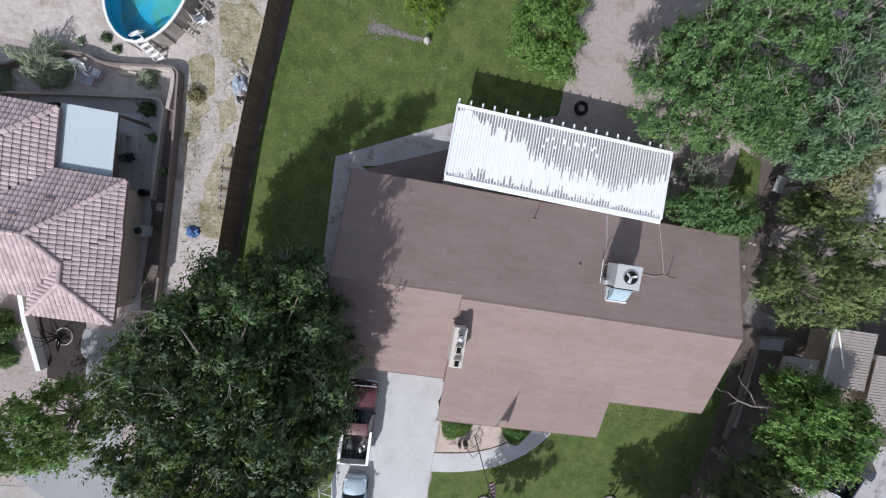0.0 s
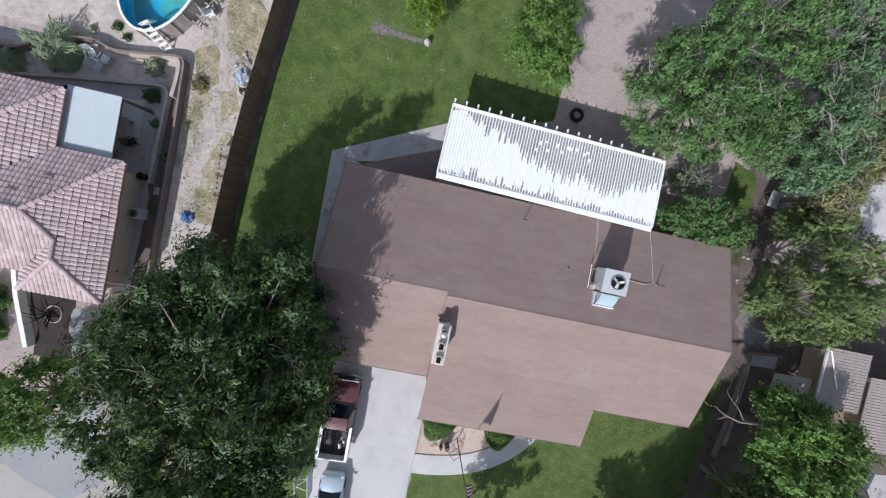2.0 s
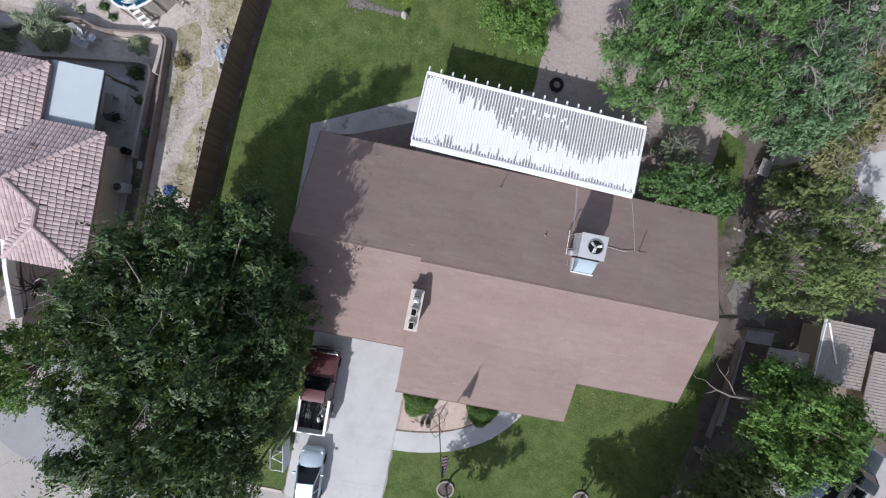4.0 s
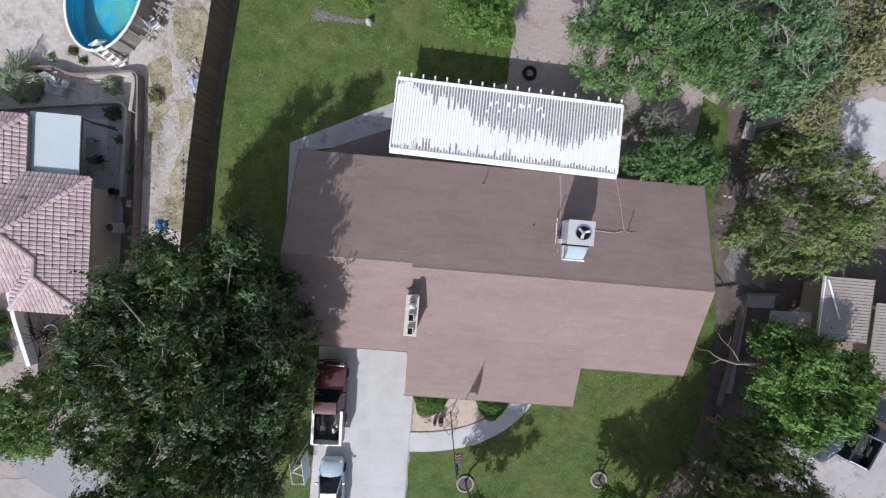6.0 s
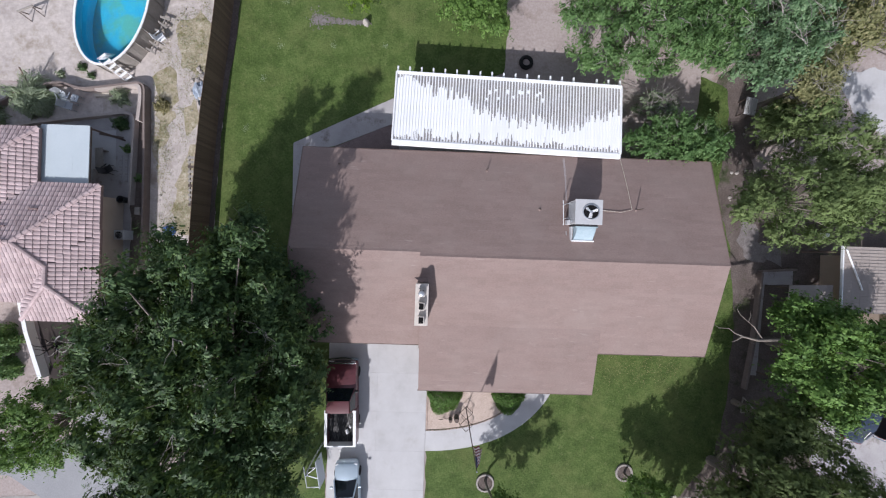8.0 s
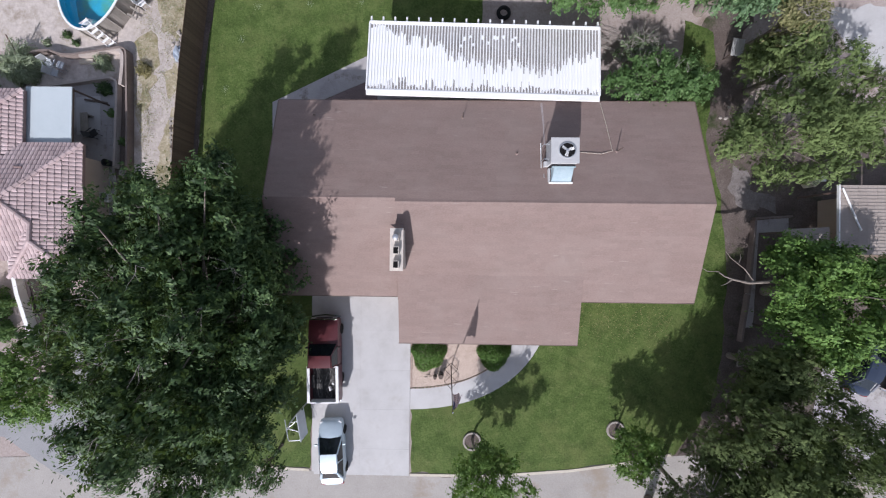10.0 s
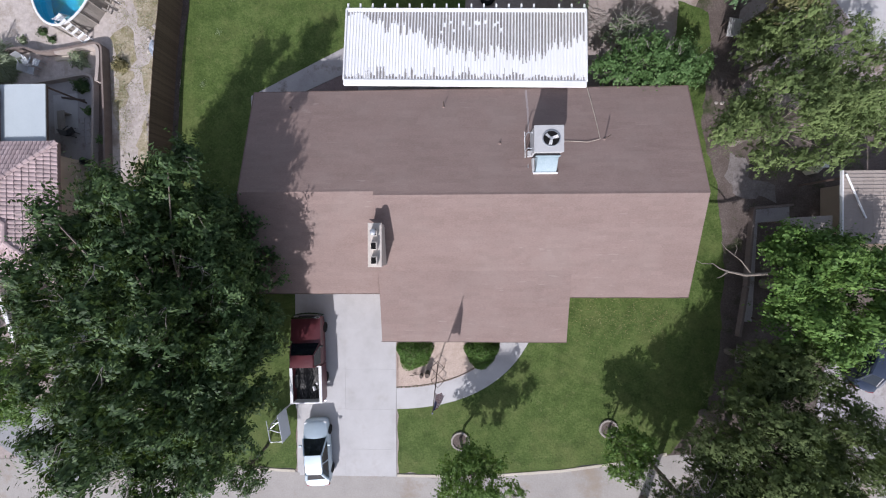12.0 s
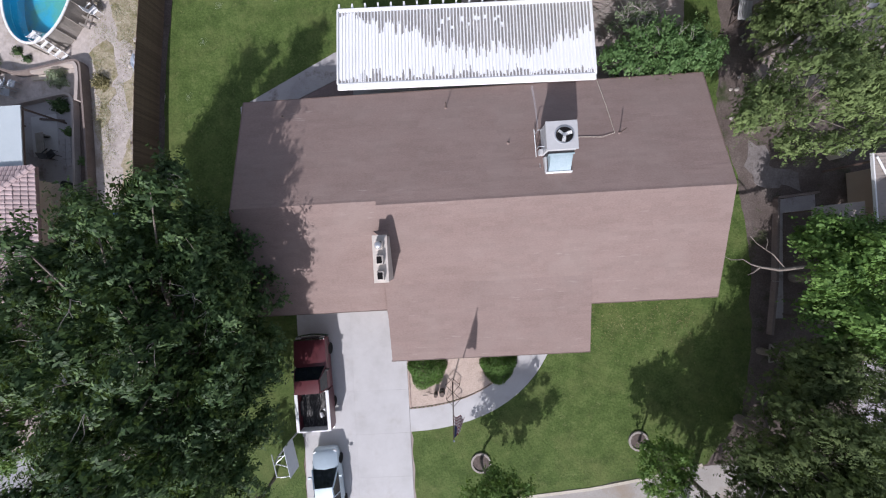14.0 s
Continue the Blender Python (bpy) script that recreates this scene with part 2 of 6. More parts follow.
LINER = surface("pool_liner", [(0.3, (0.02, 0.33, 0.55)), (0.7, (0.05, 0.45, 0.66))], 0.5, 4, 0.4, 0.5, bump=0.0)
POOL_FLOOR = surface("pool_floor", [(0.3, (0.015, 0.19, 0.31)), (0.6, (0.022, 0.27, 0.4)), (0.8, (0.035, 0.32, 0.41))], 0.3, 2.5, 0.4, 0.7, bump=0.0,
                     stain=(0.10, 0.24, 0.2), stain_size=0.45, stain_edge=(0.44, 0.56))
MAROON = plain("maroon_paint", (0.1, 0.022, 0.027), 0.38, 0.1, coat=0.4)
SILVER = plain("silver_paint", (0.45, 0.54, 0.6), 0.4, 0.25, coat=0.4)
CAR_WHITE = plain("car_white", (0.78, 0.78, 0.77), 0.35, coat=0.5)
BLACK_PAINT = plain("black_paint", (0.012, 0.013, 0.016), 0.3, coat=0.6)
NAVY_PAINT = plain("navy_paint", (0.02, 0.03, 0.055), 0.3, coat=0.6)
BED_LINER = surface("bed_liner", [(0.4, (0.014, 0.014, 0.014)), (0.54, (0.05, 0.048, 0.046)), (0.66, (0.34, 0.33, 0.31))], 0.8, 5, 0.6, 0.8, stretch=(4, 0.7, 1), bump=0.3)
CAR_GLASS = plain("car_glass", (0.012, 0.016, 0.02), 0.06, spec=0.8)
TYRE = plain("tyre_rubber", (0.018, 0.018, 0.018), 0.9, spec=0.2)
CHROME = plain("chrome", (0.7, 0.7, 0.7), 0.2, 1.0)
CLOTH_RED = plain("flag_red", (0.16, 0.02, 0.03), 0.9)
CLOTH_WHITE = plain("flag_white", (0.75, 0.74, 0.74), 0.9)
CLOTH_BLUE = plain("flag_blue", (0.03, 0.04, 0.12), 0.9)
BOARD = plain("board_grey", (0.5, 0.53, 0.56), 0.5)
BLUE_PLASTIC = plain("blue_plastic", (0.06, 0.13, 0.3), 0.5)
RED_LIGHT = plain("red_lens", (0.3, 0.01, 0.012), 0.25)
LAMP_LENS = plain("lamp_lens", (0.75, 0.76, 0.78), 0.15, spec=0.8)

WATER = bpy.data.materials.new("pool_water")
WATER.use_nodes = True
wb = WATER.node_tree.nodes["Principled BSDF"]
wb.inputs["Base Color"].default_value = (0.55, 0.93, 0.97, 1)
wb.inputs["Transmission Weight"].default_value = 1.0
wb.inputs["Roughness"].default_value = 0.05
wb.inputs["IOR"].default_value = 1.33

OAK_LEAF = leaf("broad_leaf_dark", (0.012, 0.028, 0.011), (0.041, 0.082, 0.03), (0.16, 0.245, 0.088), through=0.16, even=0.6, patch=1.2)
PECAN_LEAF = leaf("pecan_leaf", (0.034, 0.078, 0.024), (0.1, 0.185, 0.062), (0.21, 0.315, 0.13), even=0.6, patch=1.2)
LIME_PECAN = leaf("young_leaf", (0.04, 0.085, 0.018), (0.105, 0.19, 0.042), (0.2, 0.31, 0.09), even=0.6, patch=1.2)
BLUE_LEAF = leaf("dusty_leaf", (0.045, 0.095, 0.045), (0.125, 0.21, 0.105), (0.26, 0.355, 0.2), even=0.6, patch=1.2)
BRIGHT_LEAF = leaf("bright_leaf", (0.034, 0.08, 0.02), (0.108, 0.2, 0.047), (0.225, 0.345, 0.098), through=0.22, even=0.6, patch=1.2)
LIME_LEAF = leaf("lime_leaf", (0.06, 0.11, 0.012), (0.12, 0.2, 0.022), (0.2, 0.3, 0.045))
PINE_LEAF = leaf("pine_needles", (0.05, 0.082, 0.029), (0.132, 0.182, 0.064), (0.225, 0.282, 0.112), 0.85, 0.1, 0.85, 0.9)
DARK_PINE = leaf("dark_pine_needles", (0.032, 0.054, 0.02), (0.088, 0.122, 0.044), (0.18, 0.222, 0.084), 0.85, 0.12, 0.88, 0.9)
DRY_LEAF = leaf("yellowing_leaf", (0.1, 0.115, 0.05), (0.2, 0.2, 0.092), (0.36, 0.325, 0.17))
SHRUB_LEAF = leaf("shrub_leaf", (0.035, 0.08, 0.014), (0.08, 0.16, 0.03), (0.15, 0.25, 0.058), through=0.2)
GREY_LEAF = leaf("grey_leaf", (0.17, 0.21, 0.13), (0.31, 0.36, 0.24), (0.47, 0.52, 0.38), 0.7, 0.35)
DUSTY_LEAF = leaf("dusty_grey_leaf", (0.08, 0.12, 0.06), (0.17, 0.225, 0.125), (0.3, 0.35, 0.22), 0.7, 0.25)
STRAW = leaf("straw", (0.12, 0.105, 0.04), (0.23, 0.205, 0.1), (0.35, 0.315, 0.18), 0.9, 0.1)


# ---- mesh helpers ----
class Shape:
    """Collects the faces of one mesh."""

    def __init__(self):
        self.v, self.f, self.m = [], [], []

    def add(self, verts, faces, slot=0):
        k = len(self.v)
        self.v += [tuple(p) for p in verts]
        self.f += [tuple(i + k for i in f) for f in faces]
        self.m += [slot] * len(faces)
        return self

    def box(self, x0, y0, z0, x1, y1, z1, slot=0, m=None):
        p = [Vector((x, y, z)) for z in (z0, z1) for y in (y0, y1) for x in (x0, x1)]
        if m:
            p = [m @ q for q in p]
        return self.add(p, [(0, 2, 3, 1), (4, 5, 7, 6), (0, 1, 5, 4), (2, 6, 7, 3), (0, 4, 6, 2), (1, 3, 7, 5)], slot)

    def prism(self, poly, z0, z1, slot=0):
        n = len(poly)
        area = sum(poly[i][0] * poly[(i + 1) % n][1] - poly[(i + 1) % n][0] * poly[i][1] for i in range(n))
        if area < 0:
            poly = poly[::-1]
        v = [(x, y, z0) for x, y in poly] + [(x, y, z1) for x, y in poly]
        f = [tuple(range(n))[::-1], tuple(range(n, 2 * n))] + [(i, (i + 1) % n, n + (i + 1) % n, n + i) for i in range(n)]
        return self.add(v, f, slot)

    def tube(self, pts, radii, n=8, slot=0, caps=True):
        pts = [Vector(p) for p in pts]
        if not isinstance(radii, (list, tuple)):
            radii = [radii] * len(pts)
        rings, ref = [], None
        for i, p in enumerate(pts):
            d = (pts[min(i + 1, len(pts) - 1)] - pts[max(i - 1, 0)]).normalized()
            if ref is None:
                ref = d.orthogonal().normalized()
            ref = (ref - d * ref.dot(d)).normalized()
            s = d.cross(ref)
            rings += [p + radii[i] * (math.cos(a) * ref + math.sin(a) * s) for a in (2 * math.pi * j / n for j in range(n))]
        f = [(i * n + j, i * n + (j + 1) % n, (i + 1) * n + (j + 1) % n, (i + 1) * n + j) for i in range(len(pts) - 1) for j in range(n)]
        if caps:
            f += [tuple(range(n))[::-1], tuple(range((len(pts) - 1) * n, len(pts) * n))]
        return self.add(rings, f, slot)

    def lathe(self, profile, n=24, at=(0, 0, 0), slot=0, sx=1.0, sy=1.0, closed=True):
        v = [(at[0] + sx * r * math.cos(2 * math.pi * j / n), at[1] + sy * r * math.sin(2 * math.pi * j / n), at[2] + z) for r, z in profile for j in range(n)]
        k = len(profile)
        f = [(i * n + j, i * n + (j + 1) % n, (i + 1) * n + (j + 1) % n, (i + 1) * n + j) for i in range(k - 1) for j in range(n)]
        if closed:
            f += [tuple(range(n))[::-1], tuple(range((k - 1) * n, k * n))]
        return self.add(v, f, slot)

    def loft(self, rings, slot=0, caps=True):
        n = len(rings[0])
        v = [p for r in rings for p in r]
        f = [(i * n + j, i * n + (j + 1) % n, (i + 1) * n + (j + 1) % n, (i + 1) * n + j) for i in range(len(rings) - 1) for j in range(n)]
        if caps:
            f += [tuple(range(n))[::-1], tuple(range((len(rings) - 1) * n, len(rings) * n))]
        return self.add(v, f, slot)

    def make(self, name, mats, parent=None, label="", smooth=False, bevel=0.0, at=None):
        me = bpy.data.meshes.new(name)
        me.from_pydata(self.v, [], self.f)
        for q in mats if isinstance(mats, (list, tuple)) else [mats]:
            me.materials.append(q)
        me.polygons.foreach_set("material_index", self.m)
        bm = bmesh.new()
        bm.from_mesh(me)
        bmesh.ops.recalc_face_normals(bm, faces=bm.faces)
        if bevel:
            bmesh.ops.bevel(bm, geom=bm.edges[:], offset=bevel, segments=2, profile=0.6, affect="EDGES", clamp_overlap=True)
        bm.to_mesh(me)
        bm.free()
        if smooth:
            me.polygons.foreach_set("use_smooth", [True] * len(me.polygons))
            me.set_sharp_from_angle(angle=radians(40))
        ob = new(name, me)
        if parent:
            ob.parent = parent
        if at is not None:
            ob.matrix_basis = at
        if label:
            ob["label"] = label
        return ob


def thing(name, label, category, at=None, group="", kind=""):
    ob = new(name)
    ob.empty_display_size = 0.3
    if at is not None:
        ob.matrix_basis = at
    return tagged(ob, label, category, group, kind)


def ragged(poly, step=0.5, amount=0.12, seed=0):
    """A polygon with uneven, natural edges."""
    out = []
    for i, a in enumerate(poly):
        b = poly[(i + 1) % len(poly)]
        n = max(1, int(math.dist(a, b) / step))
        for k in range(n):
            x, y = (a[0] + (b[0] - a[0]) * k / n, a[1] + (b[1] - a[1]) * k / n)
            w = noise.noise_vector(Vector((x * 0.9, y * 0.9, seed))) * amount * 2 + noise.noise_vector(Vector((x * 4, y * 4, seed))) * amount * 0.6
            out.append((x + w.x, y + w.y))
    return out


def sheet(name, poly, z, material, label, category="ground", kind="structure", edge=0.0, depth=0.15):
    if edge:
        poly = ragged(poly, 0.4, edge, len(name))
    ob = Shape().prism(poly, z - depth, z).make(name, material)
    return tagged(ob, label, category, kind=kind)

# ---- ground ----
ground = Shape().add([(-1500, -1500, 0), (1500, -1500, 0), (1500, 1500, 0), (-1500, 1500, 0)], [(0, 1, 2, 3)]).make("ground", DIRT)
tagged(ground, "bare pinkish brown desert dirt round the houses", "ground", kind="structure")

FENCE_LINE = [(-13.9, 42.0), (-14.5, 30.0), (-14.8, 25.5), (-15.2, 21.0), (-15.7, 16.5), (-16.02, 12.0), (-16.25, 6.0), (-16.4, 0.0)]

sheet("neighbour_yard", [(-50, 60), (-13, 60), (-15.0, 20), (-15.9, 10), (-16.4, -2), (-21.2, -2), (-20.9, 17.9), (-50, 18.4)], 0.012, PALE,
      "pale dusty dirt yard with patches of yellowed weeds", edge=0.1)
sheet("back_lawn", [(-13.2, 50), (-14.42, 26), (-15.3, 17), (-15.65, 12), (-15.9, 6), (-16.3, -13.3), (-6.75, -13.75), (-6.75, -1.0), (-3, 0), (-3, 15), (2, 19), (5.9, 20.2), (6.3, 24), (5.6, 29), (4.6, 50)], 0.03, GRASS,
      "mown green back lawn with pale dry spots", "lawn", edge=0.1)
sheet("front_lawn", [(0.92, -14.0), (0.92, -4), (4, -3), (12, 1), (20, 1), (19.6, 12.6), (20.5, 15.4), (21.3, 17.8), (21.4, 20.6), (23.5, 19.8), (23.9, 16), (23.6, 15), (23.2, 13), (23.0, 12), (23.45, 9.6), (24.1, 7.7), (24.5, 3.8), (24.6, 0.5), (24.5, -3), (24.1, -6), (23.4, -9), (21.0, -12.1),
                     (17, -12.9), (13, -13.5), (7, -14.0)], 0.03, GRASS, "mown green front lawn in sun and tree shade", "lawn", edge=0.1)
sheet("shaded_yard", [(21.5, 19), (26.5, 24), (60, 26), (60, -16), (24, -16), (19.0, -12.7), (19.8, -7), (20.5, -2), (20.2, 4), (20.6, 12)], 0.016, LITTER,
      "brown dirt covered in leaf litter under the trees", edge=0.3)
sheet("street", [(-140, -15.6), (-40, -14.4), (-24, -12.8), (-16.5, -13.6), (-6.8, -14.0), (0.9, -14.25), (7, -14.25), (13, -13.7), (17, -13.1), (20.6, -12.4), (24, -12.2), (40, -13.5), (140, -20),
                 (140, -40), (-140, -40)], 0.018, ASPHALT, "pale dusty unmarked street in front of the houses", "street", edge=0.05)
sheet("side_road", [(-60, -9.5), (-31.5, -9.2), (-27.8, -9.6), (-25.4, -9.0), (-25.8, -1.0), (-22.6, -0.6), (-22.4, -9.8), (-21.5, -13.6), (-24, -15.5), (-27.0, -14.2), (-30.6, -11.8), (-60, -12)], 0.024, GREY_ROAD,
      "smooth grey concrete lane leading to the neighbour's house", "road", edge=0.04)
sheet("lane_bed", [(-28.9, 1.2), (-25.7, 1.3), (-25.6, -3.0), (-25.2, -5.6), (-27.7, -4.8)], 0.027, SOIL, "dark brown planting bed beside the white wall", edge=0.2)
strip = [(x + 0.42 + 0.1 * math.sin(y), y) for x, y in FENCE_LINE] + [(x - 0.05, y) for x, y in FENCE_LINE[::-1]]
for k, patch_line in enumerate(([(-19.0, 23.2), (-17.6, 24.2), (-16.2, 22.6), (-16.3, 19.0), (-17.4, 18.9), (-18.6, 20.2)], [(-20.55, 19.2), (-19.3, 19.6), (-19.1, 17.0), (-19.7, 14.0), (-20.1, 11.5), (-20.5, 11.5)],
                                 [(-18.2, 12.6), (-17.2, 13.6), (-16.6, 12.0), (-16.7, 7.5), (-19.0, 7.0), (-18.9, 9.5)], [(-18.4, 16.2), (-17.2, 17.0), (-17.4, 15.0), (-18.2, 14.4)])):
    sheet("weed_patch", patch_line, 0.017 + 0.001 * k, WEEDY, "olive and straw-coloured weeds on dusty dirt", edge=0.42)
sheet("fence_strip", strip, 0.036, LITTER, "dark brown strip along the foot of the fence", edge=0.05)
sheet("neighbour_beds", [(-42, 14.4), (-32, 14.7), (-27.2, 15.4), (-22.6, 16.1), (-21.0, 15.6), (-21.0, 18.1), (-25.7, 17.4), (-27.0, 17.9), (-30.2, 17.1), (-42, 15.5)], 0.028, PALE, "brown dirt bed between the garden walls", edge=0.05)
sheet("patio_slab", [(-25.2, 11.6), (-25.3, 14.5), (-23.4, 14.65), (-23.35, 11.9)], 0.034, CONCRETE, "pale concrete slab beside the awning", "patio", depth=0.05)
sheet("side_bed", [(-22.1, 15.2), (-21.0, 15.4), (-20.9, 1.0), (-22.1, 1.0)], 0.027, LITTER, "dark dirt bed beside the garden wall", edge=0.08)
sheet("neighbour_patio", [(-36, 14.0), (-36, 17.2), (-22.2, 17.9), (-22.0, 1.0), (-28, 1.0), (-28, 14.0)], 0.02, OLD_CONCRETE, "stained grey concrete yard beside the neighbour's house", "patio", edge=0.05)
sheet("path_edge", [(23.45, 15.0), (23.85, 14.8), (23.65, 12.2), (23.95, 9.4), (23.8, 8.6), (23.55, 9.7), (23.25, 12.2)], 0.036, LITTER, "narrow strip of dry dirt along the side lawn", edge=0.18)
sheet("dusty_patch", [(25.0, 9.6), (25.9, 9.0), (26.6, 8.0), (28.0, 7.4), (28.4, 6.4), (26.6, 6.3), (25.2, 6.4), (24.7, 7.4)], 0.026, GREY_DUST, "grey dusty patch of bare dirt behind the wall", edge=0.35)
sheet("dry_ground", [(25.6, 13.4), (26.0, 19.5), (27.5, 23.0), (45, 26), (45, 12.0), (33, 12.6)], 0.021, DIRT, "dry pinkish dirt between the back trees", edge=0.4)
sheet("pale_clearing", [(28.0, 18.2), (29.6, 17.6), (30.1, 15.4), (28.7, 15.4)], 0.026, PALE, "pale bare clearing between the trees", edge=0.35)
sheet("far_slab", [(32.0, 21.6), (38.0, 21.8), (38.0, 17.0), (34.4, 16.8), (33.0, 19.0)], 0.026, CONCRETE, "pale concrete slab beyond the trees", edge=0.3)
sheet("east_parking", [(32.5, -3.0), (31.0, -9.0), (33.0, -12.4), (60, -12.5), (60, -2.0)], 0.03, OLD_CONCRETE, "pale concrete parking pad under the trees", "driveway", edge=0.1)

# front kerb
kerb = Shape()
line = [(-16.5, -13.5), (-6.8, -13.9)], [(0.9, -14.13), (7, -14.12), (13, -13.6), (17, -13.0), (20.6, -12.25)]
for seg in line:
    for a, b in zip(seg, seg[1:]):
        d = Vector((b[0] - a[0], b[1] - a[1], 0)).normalized() * 0.1
        kerb.prism([(a[0] - d.y, a[1] + d.x), (b[0] - d.y, b[1] + d.x), (b[0] + d.y, b[1] - d.x), (a[0] + d.y, a[1] - d.x)], 0, 0.06)
tagged(kerb.make("kerb", KERB_TAN), "low pale concrete kerb between lawn and street", "kerb", kind="structure")

# driveway in cast panels
drive = thing("driveway", "pale concrete driveway cast in wide panels", "driveway", kind="structure")
XS, YS = [-6.72, -2.95, 0.85], [-14.2, -12.2, -9.2, -6.2, -3.2, 1.0]
for i in range(2):
    for j in range(5):
        x0, x1 = XS[i] + 0.002, XS[i + 1] - 0.002
        if j < 2 and i == 0:
            x0 += 0.15 * (2 - j)
        Shape().box(x0, YS[j] + 0.002, -0.1, x1, YS[j + 1] - 0.002, 0.05 + 0.001 * ((i + j) % 2)).make("panel", CONCRETE, drive, bevel=0.003)
Shape().box(-6.6, -14.0, -0.1, 0.8, 0.9, 0.042).make("joint_bed", CONCRETE, drive)


def bez(p0, p1, p2, n=12):
    return [((1 - t) ** 2 * p0[0] + 2 * t * (1 - t) * p1[0] + t * t * p2[0], (1 - t) ** 2 * p0[1] + 2 * t * (1 - t) * p1[1] + t * t * p2[1]) for t in (i / n for i in range(n + 1))]


walkway = thing("curved_walk", "curved pale concrete walk from the driveway to the porch", "path", kind="structure")
inn, out = bez((0.87, -7.6), (6.2, -7.5), (8.5, -4.4)), bez((0.87, -9.15), (8.0, -9.0), (10.6, -4.2))
for k in range(0, 12, 3):
    a, b = inn[k:k + 4], out[k:k + 4]
    Shape().prism(a + b[::-1], -0.1, 0.06 + 0.003 * (k % 2)).make("panel", CONCRETE, walkway)
Shape().box(2.0, -3.6, -0.1, 12.0, 0.3, 0.07).make("porch_floor", CONCRETE, walkway)
Shape().prism([(8.5, -4.4), (10.6, -4.2), (10.8, -3.61), (8.6, -3.61)], -0.1, 0.065).make("panel", CONCRETE, walkway)

bed = sheet("gravel_bed", [(0.87, -3.7), (8.3, -3.7), *[(x, y + 0.06) for x, y in bez((8.2, -4.6), (6.2, -7.4), (0.87, -7.55))]], 0.045, GRAVEL, "pale pink gravel bed in front of the porch", "gravel")
edging = thing("brick_edging", "row of weathered red bricks edging the gravel bed", "edging", kind="structure")
pts = bez((8.35, -4.5), (6.2, -7.42), (0.95, -7.53), 34)
one = Shape().box(-0.1, -0.035, 0, 0.1, 0.035, 0.085).make("brick", BRICK, edging, bevel=0.008, at=pose(0, 0, 0))
for k, (a, b) in enumerate(zip(pts, pts[1:])):
    ob = one if k == 0 else one.copy()
    if k:
        scene.collection.objects.link(ob)
    ob.matrix_basis = pose((a[0] + b[0]) / 2, (a[1] + b[1]) / 2, 0, 0, 0, math.degrees(math.atan2(b[1] - a[1], b[0] - a[0])) + random.uniform(-4, 4))
yy = -7.4
while yy < -4.3:
    ob = one.copy()
    scene.collection.objects.link(ob)
    ob.matrix_basis = pose(0.97, yy, 0, 0, 0, 90 + random.uniform(-4, 4))
    yy += 0.22

# concrete round the back
slab = thing("back_walk", "grey stained concrete walk round the back corner", "path", kind="structure")
Shape().prism([(-9.97, 14.2), (-9.75, 0.0), (-7.6, 0.0), (-7.6, 13.6), (-8.0, 13.85)], -0.1, 0.06).make("side_strip", OLD_CONCRETE, slab)
Shape().prism([(-9.97, 14.21), (-7.99, 13.86), (-6.8, 14.1), (-1.9, 16.2), (-1.9, 18.2)], -0.1, 0.063).make("angled_strip", OLD_CONCRETE, slab)
sheet("red_gravel_bed", [(-7.6, 12.0), (-7.7, 13.7), (-6.7, 14.1), (-1.9, 16.2), (-1.8, 12.0)], 0.045, RED_GRAVEL, "dark reddish gravel between the house and walk", "gravel")
Shape().box(-1.9, 12.3, -0.1, 13.6, 18.2, 0.055).make("patio_slab", OLD_CONCRETE, slab)

# ---- the brown house ----
house = thing("house", "long single-storey house with brown shingle roof", "house")
W, E = -8.1, 20.15


def gable(x0, x1, prof):
    n = len(prof)
    v = [(x0, y, z) for y, z in prof] + [(x1, y, z) for y, z in prof]
    f = [tuple(range(n)), tuple(range(n, 2 * n))[::-1]] + [(i, i + n, (i + 1) % n + n, (i + 1) % n) for i in range(n)]
    return v, f


Shape().add(*gable(0.35, E - 0.5, [(12.5, 0), (12.5, 2.55), (6.0, 4.1), (0.2, 2.6), (0.2, 0)])).make("wall", STUCCO, house, "tan stucco walls")
Shape().add(*gable(W + 0.5, 0.35, [(12.5, 0), (12.5, 2.55), (6.2, 4.0), (0.5, 2.45), (0.5, 0)])).make("wall", STUCCO, house, "tan stucco garage walls")


